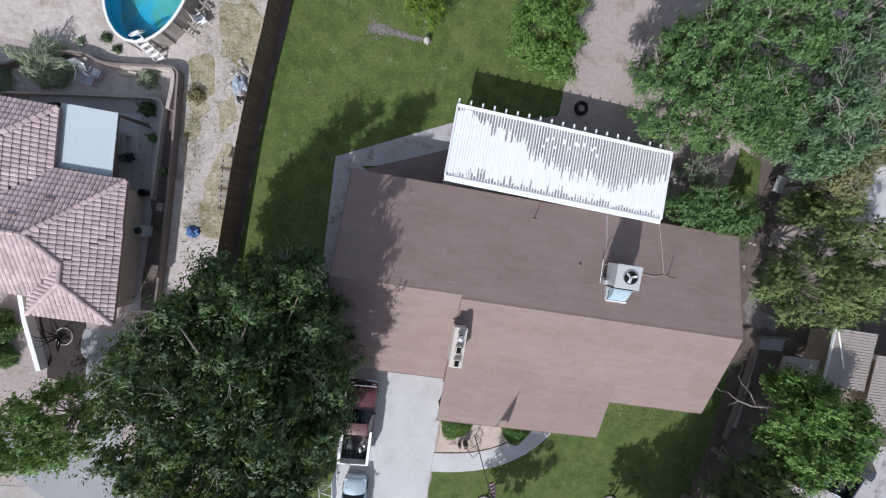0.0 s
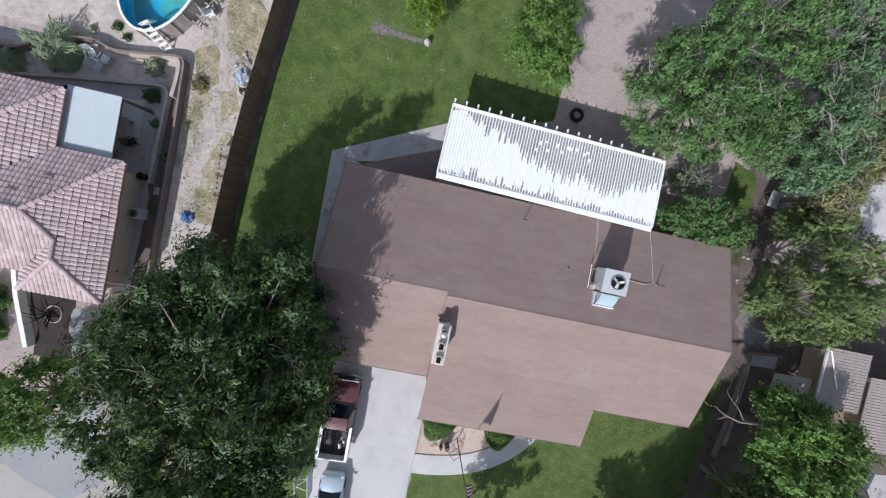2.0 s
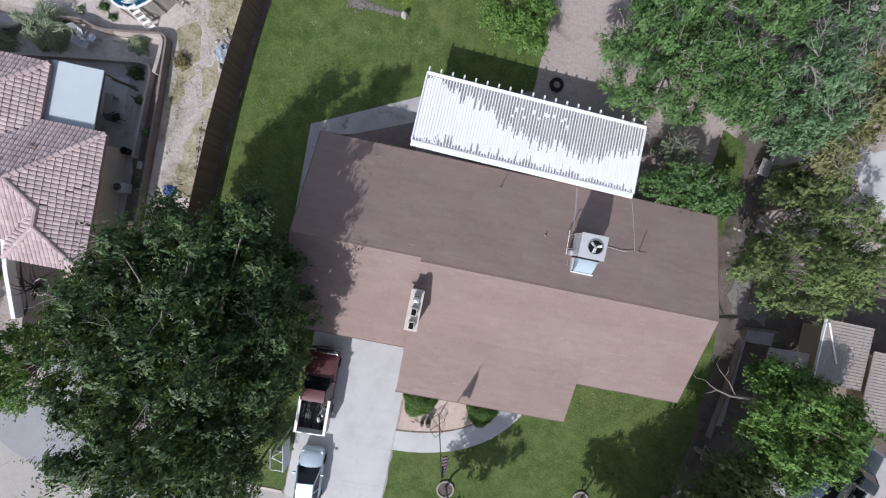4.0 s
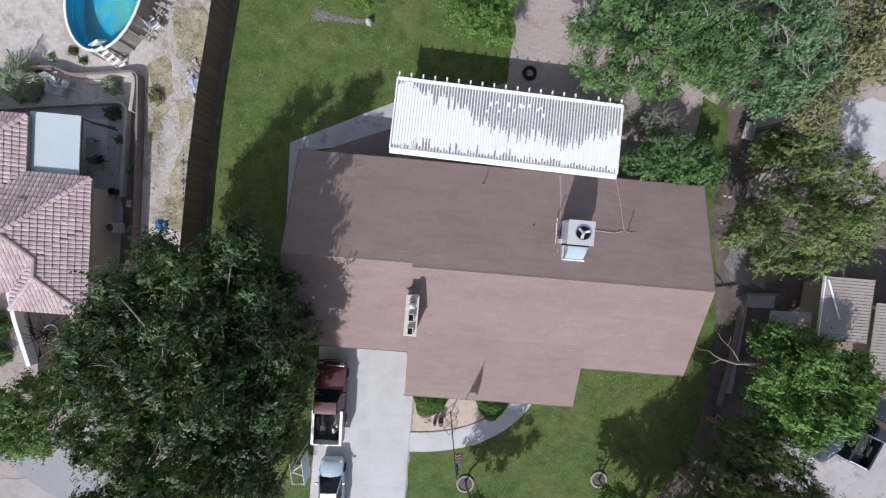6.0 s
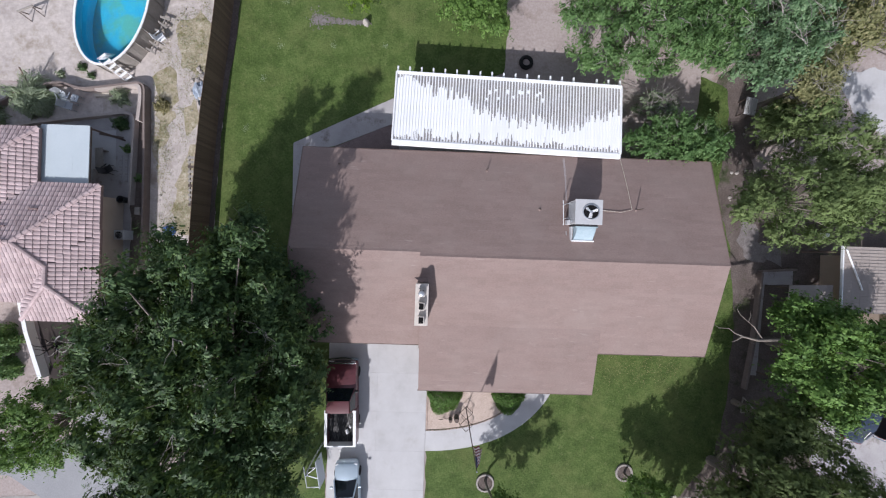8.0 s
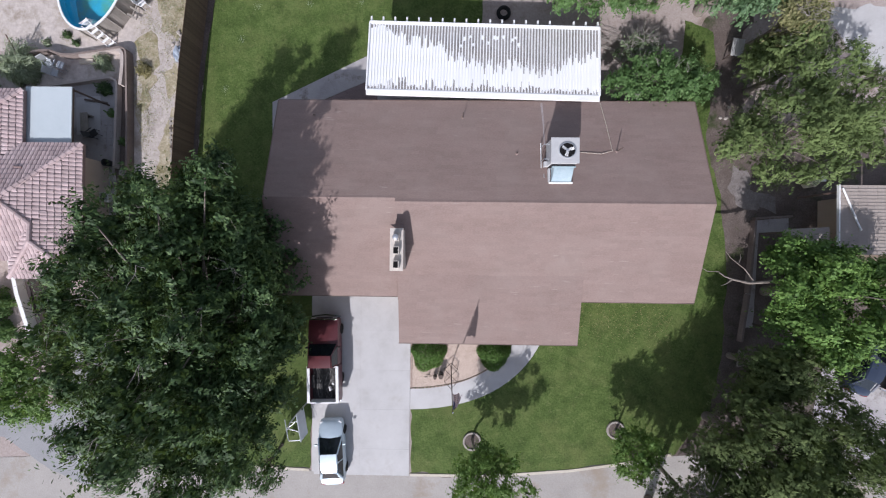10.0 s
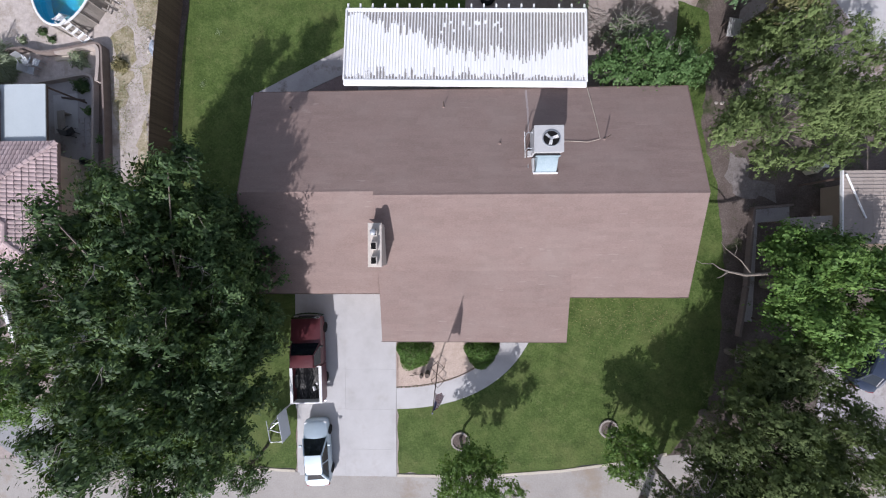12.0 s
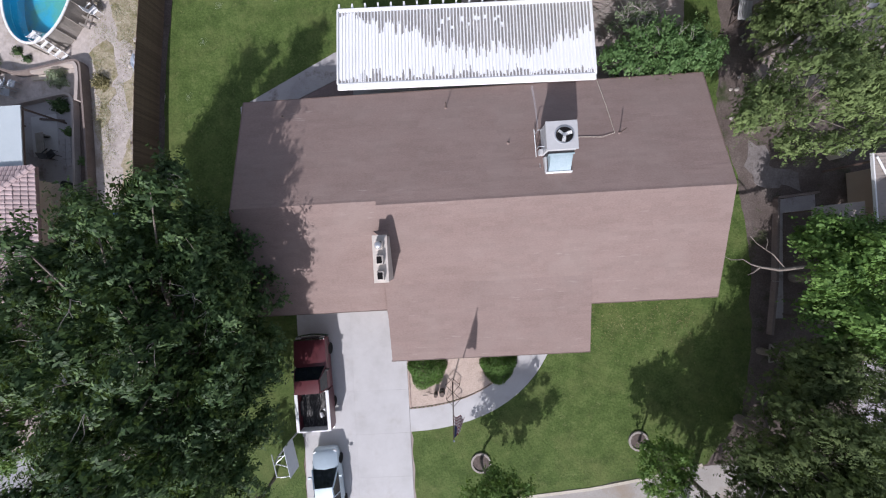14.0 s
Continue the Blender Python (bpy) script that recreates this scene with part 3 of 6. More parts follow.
def slope(name, x0, x1, y0, z0, y1, z1, step=0.25, thick=0.1, label=""):
    """One roof plane from the eave (y0, z0) up to the ridge (y1, z1), laid in lapped courses."""
    s = Shape()
    n = max(1, round(math.dist((y0, z0), (y1, z1)) / step))
    lap = 0.0045
    for i in range(n):
        a, b = i / n, min(1.0, (i + 1.06) / n)
        ya, za, yb, zb = y0 + (y1 - y0) * a, z0 + (z1 - z0) * a, y0 + (y1 - y0) * b, z0 + (z1 - z0) * b
        cuts = [x0]
        while cuts[-1] < x1 - 0.3:
            cuts.append(min(x1, cuts[-1] + random.uniform(0.45, 1.3)))
        cuts[-1] = x1
        for xa, xb in zip(cuts, cuts[1:]):
            j = lap * random.uniform(0.35, 1.5)
            w = random.uniform(-0.01, 0.01)
            p = [(xa, ya + w, za + j), (xb, ya + w, za + j), (xb, yb, zb), (xa, yb, zb), (xa, ya + w, za - 0.01), (xb, ya + w, za - 0.01)]
            s.add(p, [(0, 1, 2, 3), (4, 5, 1, 0)])
    ob = s.make(name, SHINGLE, house, label)
    ob["kind"] = "stuff"
    d = Vector((0, -(z1 - z0), (y1 - y0))).normalized()
    if d.z < 0:
        d = -d
    o = -d * thick
    q = [Vector((x, y, z)) - d * 0.012 for y, z in ((y0, z0), (y1, z1)) for x in (x0, x1)]
    Shape().add([*q, *[p + o for p in q]], [(0, 1, 3, 2), (4, 6, 7, 5), (0, 4, 5, 1), (2, 3, 7, 6), (0, 2, 6, 4), (1, 5, 7, 3)]).make("roof_deck", TRIM, house)
    return ob


slope("back_roof", 0.25, E, 13.15, 2.6, 6.0, 4.36, label="brown shingles in lapped courses")
slope("back_roof", W, 0.25, 13.15, 2.6, 6.25, 4.28)
slope("front_roof", 0.25, E, -0.4, 2.65, 6.0, 4.36)
slope("garage_roof", W, 0.25, -0.2, 2.45, 6.25, 4.28)
slope("porch_roof", 0.3, 12.58, -3.45, 2.22, 1.4, 3.13)
Shape().add([(0.25, 6.0, 4.36), (0.25, -0.45, 2.66), (0.25, -0.45, 2.3), (0.25, 6.25, 4.2)], [(0, 1, 2, 3)]).add(
    [(0.33, 6.0, 4.36), (0.33, -0.45, 2.66), (0.33, -0.45, 2.3), (0.33, 6.25, 4.2)], [(0, 1, 2, 3)]).make("step_flashing", TRIM, house)
cap = Shape()
for x0, x1, y, z in ((0.25, E, 6.0, 4.362), (W, 0.25, 6.25, 4.282)):
    x = x0
    while x < x1 - 0.05:
        xb = min(x + 0.3, x1)
        h = random.uniform(0.004, 0.009)
        cap.add([(x, y - 0.14, z - 0.034 + h), (x, y, z + 0.012 + h), (x, y + 0.14, z - 0.034 + h), (xb, y - 0.14, z - 0.034), (xb, y, z + 0.012), (xb, y + 0.14, z - 0.034)],
                [(0, 3, 4, 1), (1, 4, 5, 2)])
        x = xb
cap.make("ridge_cap", SHINGLE, house)["kind"] = "stuff"
for x in (W, E):
    s = Shape()
    for (ya, za), (yb, zb) in (((13.17, 2.6), (6.1, 4.32)), ((6.1, 4.32), (-0.4 if x > 0 else -0.2, 2.64 if x > 0 else 2.45))):
        s.add([(x - 0.03, ya, za + 0.012), (x + 0.03, ya, za + 0.012), (x + 0.03, yb, zb + 0.012), (x - 0.03, yb, zb + 0.012), (x - 0.03, ya, za - 0.16), (x + 0.03, ya, za - 0.16), (x + 0.03, yb, zb - 0.16), (x - 0.03, yb, zb - 0.16)],
              [(0, 1, 2, 3), (4, 7, 6, 5), (0, 4, 5, 1), (2, 6, 7, 3), (0, 3, 7, 4), (1, 5, 6, 2)])
    s.make("rake_board", TRIM, house)
for x0, x1, y, z in ((W, E, 13.18, 2.6), (W, 0.25, -0.23, 2.45), (12.58, E, -0.43, 2.65), (0.25, 12.58, -3.48, 2.22)):
    Shape().box(x0, y - 0.02, z - 0.17, x1, y + 0.02, z + 0.005).make("fascia", TRIM, house)
for x in (0.6, 4.4, 8.4, 12.3):
    Shape().box(x - 0.07, -3.35, 0.0, x + 0.07, -3.21, 2.2).make("porch_post", TRIM, house, bevel=0.01)

# chimney
chim = Shape().box(0.1, 1.75, 2.4, 0.84, 4.25, 4.75).make("chimney", BLOCK, house, "pale block chimney with three flues", bevel=0.02)
Shape().box(0.06, 1.7, 4.75, 0.88, 4.3, 4.85).make("chimney_cap", BLOCK, chim, bevel=0.015)
for y, h in ((2.1, 0.28), (2.95, 0.3), (3.75, 0.22)):
    Shape().box(0.28, y - 0.24, 4.85, 0.66, y + 0.24, 4.85 + h).make("flue", BLOCK, chim, bevel=0.03)
    # flat plate on the flue; black colour stands for the shade inside
    Shape().box(0.33, y - 0.19, 4.85 + h, 0.61, y + 0.19, 4.855 + h).make("flue_mouth", FLAT_BLACK, chim)
Shape().lathe([(0.14, 0), (0.14, 0.16), (0.2, 0.17), (0.16, 0.25), (0.05, 0.29)], 16, (0.47, 3.75, 5.08)).make("flue_hood", GALV, chim, smooth=True)
Shape().add([(-0.1, 4.3, 4.0), (0.8, 4.3, 4.0), (0.8, 4.6, 3.98), (-0.1, 4.6, 3.98), (0.35, 4.3, 4.2)], [(0, 1, 4), (1, 2, 4), (2, 3, 4)]).make("cricket", SHINGLE, house)

# ---- patio cover ----
cover = thing("patio_cover", "white ribbed metal patio cover with dirty grey streaks", "patio cover", pose(5.86, 15.98, 0, 0, 0, -1.4))
PX0, PX1, PY0, PY1, PZ0, PZ1 = -7.76, 7.76, -2.4, 2.4, 2.88, 2.52
NP = 76
pw = (PX1 - PX0) / NP


def pz(y):
    return PZ0 + (PZ1 - PZ0) * (y - PY0) / (PY1 - PY0)


def dirt_edge(u):
    """How far down from the outer edge the coating has worn, 0 to 1."""
    ks = [(0.0, 0.06), (0.08, 0.1), (0.12, 0.22), (0.25, 0.27), (0.33, 0.42), (0.42, 0.56), (0.55, 0.68), (0.62, 0.6), (0.72, 0.69), (0.82, 0.68), (0.9, 0.52), (1.0, 0.45)]
    for (a, p), (b, q) in zip(ks, ks[1:]):
        if u <= b:
            return p + (q - p) * (u - a) / (b - a)
    return 0.5


rng = random.Random(5)
for i in range(NP):
    x0, x1 = PX0 + i * pw, PX0 + (i + 1) * pw
    e = max(0.02, dirt_edge((i + 0.5) / NP) + rng.uniform(-0.08, 0.1))
    s = Shape()
    spot = rng.random() < 0.5 and 0.38 < i / NP < 0.66
    sa = rng.choice([0.14, 0.17, 0.25, 0.29]) + rng.uniform(-0.02, 0.02)
    sb = sa + rng.uniform(0.03, 0.07)
    tooth = rng.choice([0.03, 0.045, 0.055, 0.065, 0.08, 0.15])
    lanes = 3
    for k in range(lanes):
        xa, xb = x0 + pw * k / lanes, x0 + pw * (k + 1) / lanes
        inner = 1.0 if k == 1 else 0.9
        end = max(0.03, e * inner + rng.uniform(-0.05, 0.03))
        tt = tooth * rng.uniform(0.4, 1.2)
        cuts = [(0.0, 0.03, 0)]
        if spot:
            cuts += [(0.03, sa, 1), (sa, sb + rng.uniform(-0.015, 0.015), 0)]
        lo = cuts[-1][1]
        end = max(end, lo + 0.01)
        cuts += [(lo, end, 1), (end, 0.975 - tt, 0), (0.975 - tt, 0.98, 1 if rng.random() < 0.93 else 0), (0.98, 1.0, 0)]
        for a, b, q in cuts:
            ya, yb = PY1 + (PY0 - PY1) * a, PY1 + (PY0 - PY1) * b
            s.add([(xa, ya, pz(ya)), (xb, ya, pz(ya)), (xb, yb, pz(yb)), (xa, yb, pz(yb))], [(0, 1, 2, 3)], q)
    s.add([(x0, PY1, PZ1 - 0.02), (x1, PY1, PZ1 - 0.02), (x1, PY0, PZ0 - 0.02), (x0, PY0, PZ0 - 0.02)], [(3, 2, 1, 0)], 0)
    s.make("pan", [ROOF_WHITE, ROOF_DIRT], cover)
rib = None
for i in range(NP + 1):
    x = PX0 + i * pw
    if rib is None:
        s = Shape()
        s.add([(dx, y, pz(y) + dz) for y in (PY0, PY1) for dx, dz in ((-0.038, 0.0), (-0.028, 0.035), (0.028, 0.035), (0.038, 0.0))],
              [(0, 4, 5, 1), (1, 5, 6, 2), (2, 6, 7, 3), (0, 1, 2, 3), (7, 6, 5, 4)])
        rib = s.make("rib", ROOF_WHITE, cover)
        ob = rib
    else:
        ob = rib.copy()
        scene.collection.objects.link(ob)
    ob.matrix_basis = pose(x, 0, 0)
Shape().box(PX0 - 0.06, PY1 - 0.03, PZ1 - 0.16, PX1 + 0.06, PY1 + 0.07, PZ1 + 0.09).make("gutter", WHITE, cover, bevel=0.01)
Shape().box(PX0 - 0.06, PY0 - 0.34, PZ0 - 0.1, PX1 + 0.06, PY0 + 0.02, PZ0 + 0.05).make("back_flashing", WHITE, cover, bevel=0.01)
for x in (PX0 - 0.05, PX1 + 0.05):
    Shape().add([(x + dx, y, pz(y) + dz) for y in (PY0, PY1) for dx, dz in ((-0.05, -0.12), (-0.05, 0.09), (0.05, 0.09), (0.05, -0.12))],
                [(0, 4, 5, 1), (1, 5, 6, 2), (2, 6, 7, 3), (3, 7, 4, 0), (0, 1, 2, 3), (7, 6, 5, 4)]).make("side_trim", WHITE, cover)
tip = None
for i in range(20):
    x = PX0 + 0.02 + (PX1 - PX0 - 0.04) * i / 19
    if i == 16:
        continue
    if tip is None:
        tip = Shape().add([(dx, y, z) for y, z0, z1 in ((PY0, PZ0 - 0.2, PZ0 - 0.03), (PY1 + 0.28, PZ1 - 0.2, PZ1 - 0.03), (PY1 + 0.46, PZ1 - 0.12, PZ1 - 0.04)) for dx, z in ((-0.055, z0), (-0.055, z1), (0.055, z1), (0.055, z0))],
                          [(0, 4, 5, 1), (1, 5, 6, 2), (2, 6, 7, 3), (3, 7, 4, 0), (4, 8, 9, 5), (5, 9, 10, 6), (6, 10, 11, 7), (7, 11, 8, 4), (0, 1, 2, 3), (11, 10, 9, 8)]).make("rafter", WHITE, cover)
        ob = tip
    else:
        ob = tip.copy()
        scene.collection.objects.link(ob)
    ob.matrix_basis = pose(x, 0, 0)
Shape().box(PX0, PY1 - 0.45, PZ1 - 0.5, PX1, PY1 - 0.33, PZ1 - 0.3).make("beam", WHITE, cover, bevel=0.01)
for i in range(5):
    x = PX0 + 0.3 + (PX1 - PX0 - 0.6) * i / 4
    Shape().box(x - 0.06, PY1 - 0.45, 0.05, x + 0.06, PY1 - 0.33, PZ1 - 0.5).make("post", WHITE, cover, bevel=0.008)

# ---- rooftop unit ----
def roof_back(y):
    return 2.6 + (13.15 - y) / 7.15 * 1.76


unit = thing("rooftop_air_conditioner", "grey metal rooftop air conditioner with a top fan", "air conditioner", pose(10.6, 9.08, roof_back(9.08)) @ Matrix.Diagonal((1.12, 1.02, 1.03, 1)))
Shape().box(-0.72, -0.72, 0.22, 0.72, 0.72, 1.25).make("cabinet", UNIT_GREY, unit, bevel=0.02)
Shape().box(-0.76, -0.76, 1.25, 0.76, 0.76, 1.33).make("top_panel", UNIT_GREY, unit, bevel=0.015)
for k in range(10):
    Shape().box(-0.735, -0.6, 0.35 + 0.085 * k, -0.72, 0.6, 0.39 + 0.085 * k).make("coil_fin", GALV, unit)
Shape().lathe([(0.42, 0), (0.47, 0.0), (0.47, 0.05), (0.42, 0.05), (0.42, 0.0)], 32, (0.1, 0.0, 1.33), closed=False).make("fan_ring", GALV, unit, smooth=True)
# no real recess: the well's shade is this black disc on the panel
Shape().lathe([(0.42, 0.0), (0.42, 0.012)], 32, (0.1, 0.0, 1.331)).make("fan_well", FLAT_BLACK, unit)
blade = None
for k in range(3):
    if blade is None:
        blade = Shape().add([(0.06, -0.06, 0.0), (0.36, -0.12, 0.0), (0.38, 0.05, 0.05), (0.08, 0.07, 0.045), (0.06, -0.06, 0.012), (0.36, -0.12, 0.012), (0.38, 0.05, 0.062), (0.08, 0.07, 0.057)],
                            [(0, 1, 2, 3), (4, 7, 6, 5), (0, 4, 5, 1), (1, 5, 6, 2), (2, 6, 7, 3), (3, 7, 4, 0)]).make("fan_blade", WHITE, unit)
        ob = blade
    else:
        ob = blade.copy()
        scene.collection.objects.link(ob)
    ob.matrix_basis = pose(0.1, 0, 1.345, 0, 0, 25 + 120 * k)
Shape().lathe([(0.09, 0), (0.09, 0.06), (0.05, 0.08)], 16, (0.1, 0, 1.345)).make("fan_hub", GALV, unit, smooth=True)
g = Shape()
for r in (0.12, 0.2, 0.28, 0.36):
    g.tube([(0.1 + r * math.cos(a), r * math.sin(a), 1.43) for a in (2 * math.pi * k / 24 for k in range(25))], 0.006, 4, caps=False)
g.make("fan_grille", DARK, unit)
Shape().box(-0.62, -0.86, 0.28, 0.66, -0.72, 1.0).make("duct_collar", DARK, unit)
sweep = []
for k in range(11):
    a = k / 10
    y = -0.86 - 0.86 * a
    z = 0.98 - 0.5 * a ** 1.8
    sweep.append([(-0.52 + 0.1 * a * (1 - a), y, z), (0.6 - 0.1 * a * (1 - a), y, z), (0.6 - 0.1 * a * (1 - a), y, z - 0.55 + 0.35 * a), (-0.52 + 0.1 * a * (1 - a), y, z - 0.55 + 0.35 * a)])
Shape().loft(sweep).make("duct_elbow", DUCT, unit, "pale blue-white curved duct hood", smooth=True)
Shape().box(-0.6, -0.92, 0.9, 0.68, -0.86, 1.03).make("duct_flange", DUCT, unit, bevel=0.01)
Shape().box(-0.62, -1.79, 0.4, 0.68, -1.7, 0.56).make("duct_flange", WHITE, unit, bevel=0.01)
Shape().box(-0.66, -1.7, 0.0, -0.55, -0.86, 0.5).make("duct_skirt", UNIT_GREY, unit)
for x in (-0.6, 0.6):
    for y in (-0.6, 0.6):
        Shape().box(x - 0.05, y - 0.05, -0.2, x + 0.05, y + 0.05, 0.22).make("leg", STEEL, unit)
Shape().box(-0.92, -0.75, 0.3, -0.74, -0.45, 0.62).make("junction_box", UNIT_GREY, unit, bevel=0.01)
Shape().tube([(-0.83, -0.6, 0.35), (-0.83, -0.6, 0.05), (-0.85, -1.4, 0.36)], 0.025, 6).make("cable", GALV, unit)

for y in (-0.35, 0.55):
    Shape().tube([(-0.72, y, 0.75), (-0.98, y, 0.75), (-0.98, y, 0.02)], 0.022, 6).make("pipe", GALV, unit)
Shape().tube([(-0.98, -0.75, 0.2), (-0.98, 0.85, 0.06)], 0.024, 6).make("pipe", WHITE, unit)
stain = Shape()
edge = [(9.84 + 0.02 * math.sin(2.3 * y), 0.03 + 0.01 * (y - 10.0) + 0.015 * abs(math.sin(3.1 * y)), y) for y in (10.0 + 0.16 * k for k in range(20))]
for (x, w, y), (x2, w2, y2) in zip(edge, edge[1:]):
    stain.add([(x - w, y, roof_back(y) + 0.009), (x + w, y, roof_back(y) + 0.009), (x2 + w2, y2, roof_back(y2) + 0.009), (x2 - w2, y2, roof_back(y2) + 0.009)], [(0, 1, 2, 3)])
stain.make("drip_stain", DRIP, house, "pale mineral drip stain running down the shingles")
pipe = Shape().tube([(11.2, 9.3, roof_back(9.3) + 0.09), (12.2, 9.4, roof_back(9.4) + 0.04), (13.4, 9.3, roof_back(9.3) + 0.06), (14.15, 9.5, roof_back(9.5) + 0.06), (14.0, 11.2, roof_back(11.2) + 0.05), (13.7, 13.2, roof_back(13) + 0.06)], 0.014, 6).make("conduit", KERB_TAN)
tagged(pipe, "thin pale conduit running across the roof shingles", "pipe")


def vent(x, y, h, r):
    v = thing("vent_pipe", "thin dark metal vent pipe standing on the roof", "vent pipe", pose(x, y, roof_back(y)), "vent pipes")
    Shape().tube([(0, 0, -0.1), (0, 0, h)], r, 10).make("pipe", STEEL, v, smooth=True)
    Shape().lathe([(0.1, 0.0), (r + 0.01, 0.05)], 12, (0, 0, 0.01)).make("flashing", SHINGLE, v)


vent(14.45, 9.5, 0.75, 0.03)
vent(4.5, 11.9, 0.7, 0.03)
vent(-5.5, 12.0, 0.12, 0.05)
vent(8.0, 9.3, 0.15, 0.03)

# ---- plank fence ----
def along(line, step):
    out, carry = [], 0.0
    for a, b in zip(line, line[1:]):
        L = math.dist(a, b)
        d = carry
        while d < L:
            out.append((a[0] + (b[0] - a[0]) * d / L, a[1] + (b[1] - a[1]) * d / L, math.degrees(math.atan2(b[1] - a[1], b[0] - a[0]))))
            d += step
        carry = d - L
    return out


fence = thing("plank_fence", "tall weathered brown wooden plank fence", "fence")
base = [Shape().box(-0.0895, -0.012, 0.0, 0.0895, 0.012, h).make("plank", FENCE_WOOD, fence) for h in (1.845, 1.85, 1.855)]
for k, (x, y, a) in enumerate(along(FENCE_LINE, 0.18)):
    src = base[k % 3]
    ob = src if k < 3 else src.copy()
    if k >= 3:
        scene.collection.objects.link(ob)
    ob.matrix_basis = pose(x, y, random.uniform(-0.008, 0.004), random.uniform(-0.2, 0.2), 0, a)
for k, (x, y, a) in enumerate(along(FENCE_LINE, 2.4)):
    Shape().box(-0.05, -0.12, 0, 0.05, -0.015, 1.75).make("post", FENCE_WOOD, fence, at=pose(x, y, 0, 0, 0, a))
for z in (0.35, 1.45):
    s = Shape()
    for a, b in zip(FENCE_LINE, FENCE_LINE[1:]):
        s.tube([(a[0] - 0.04, a[1], z), (b[0] - 0.04, b[1], z)], 0.04, 4)
    s.make("rail", FENCE_WOOD, fence)


# ---- vehicles ----
def ring_of(half, y, m=None):
    """A closed cross-section at y from the right half's (x, z), bottom to top."""
    pts = [(x, y, z) for x, z in half] + [(-x, y, z) for x, z in half[::-1]]
    return pts


def wheel(parent, x, y, r=0.33, w=0.2):
    t = Shape()
    n = 20
    prof = [(r * 0.62, -w / 2), (r * 0.95, -w / 2), (r, -w / 3), (r, w / 3), (r * 0.95, w / 2), (r * 0.62, w / 2)]
    t.lathe(prof, n)
    ob = t.make("wheel", TYRE, parent, "black tyre", smooth=True, at=pose(x, y, r, 0, 90, 0))
    Shape().lathe([(r * 0.2, -w * 0.42), (r * 0.62, -w * 0.45), (r * 0.62, w * 0.45), (r * 0.2, w * 0.42)], n).make("rim", CHROME, ob, smooth=True)


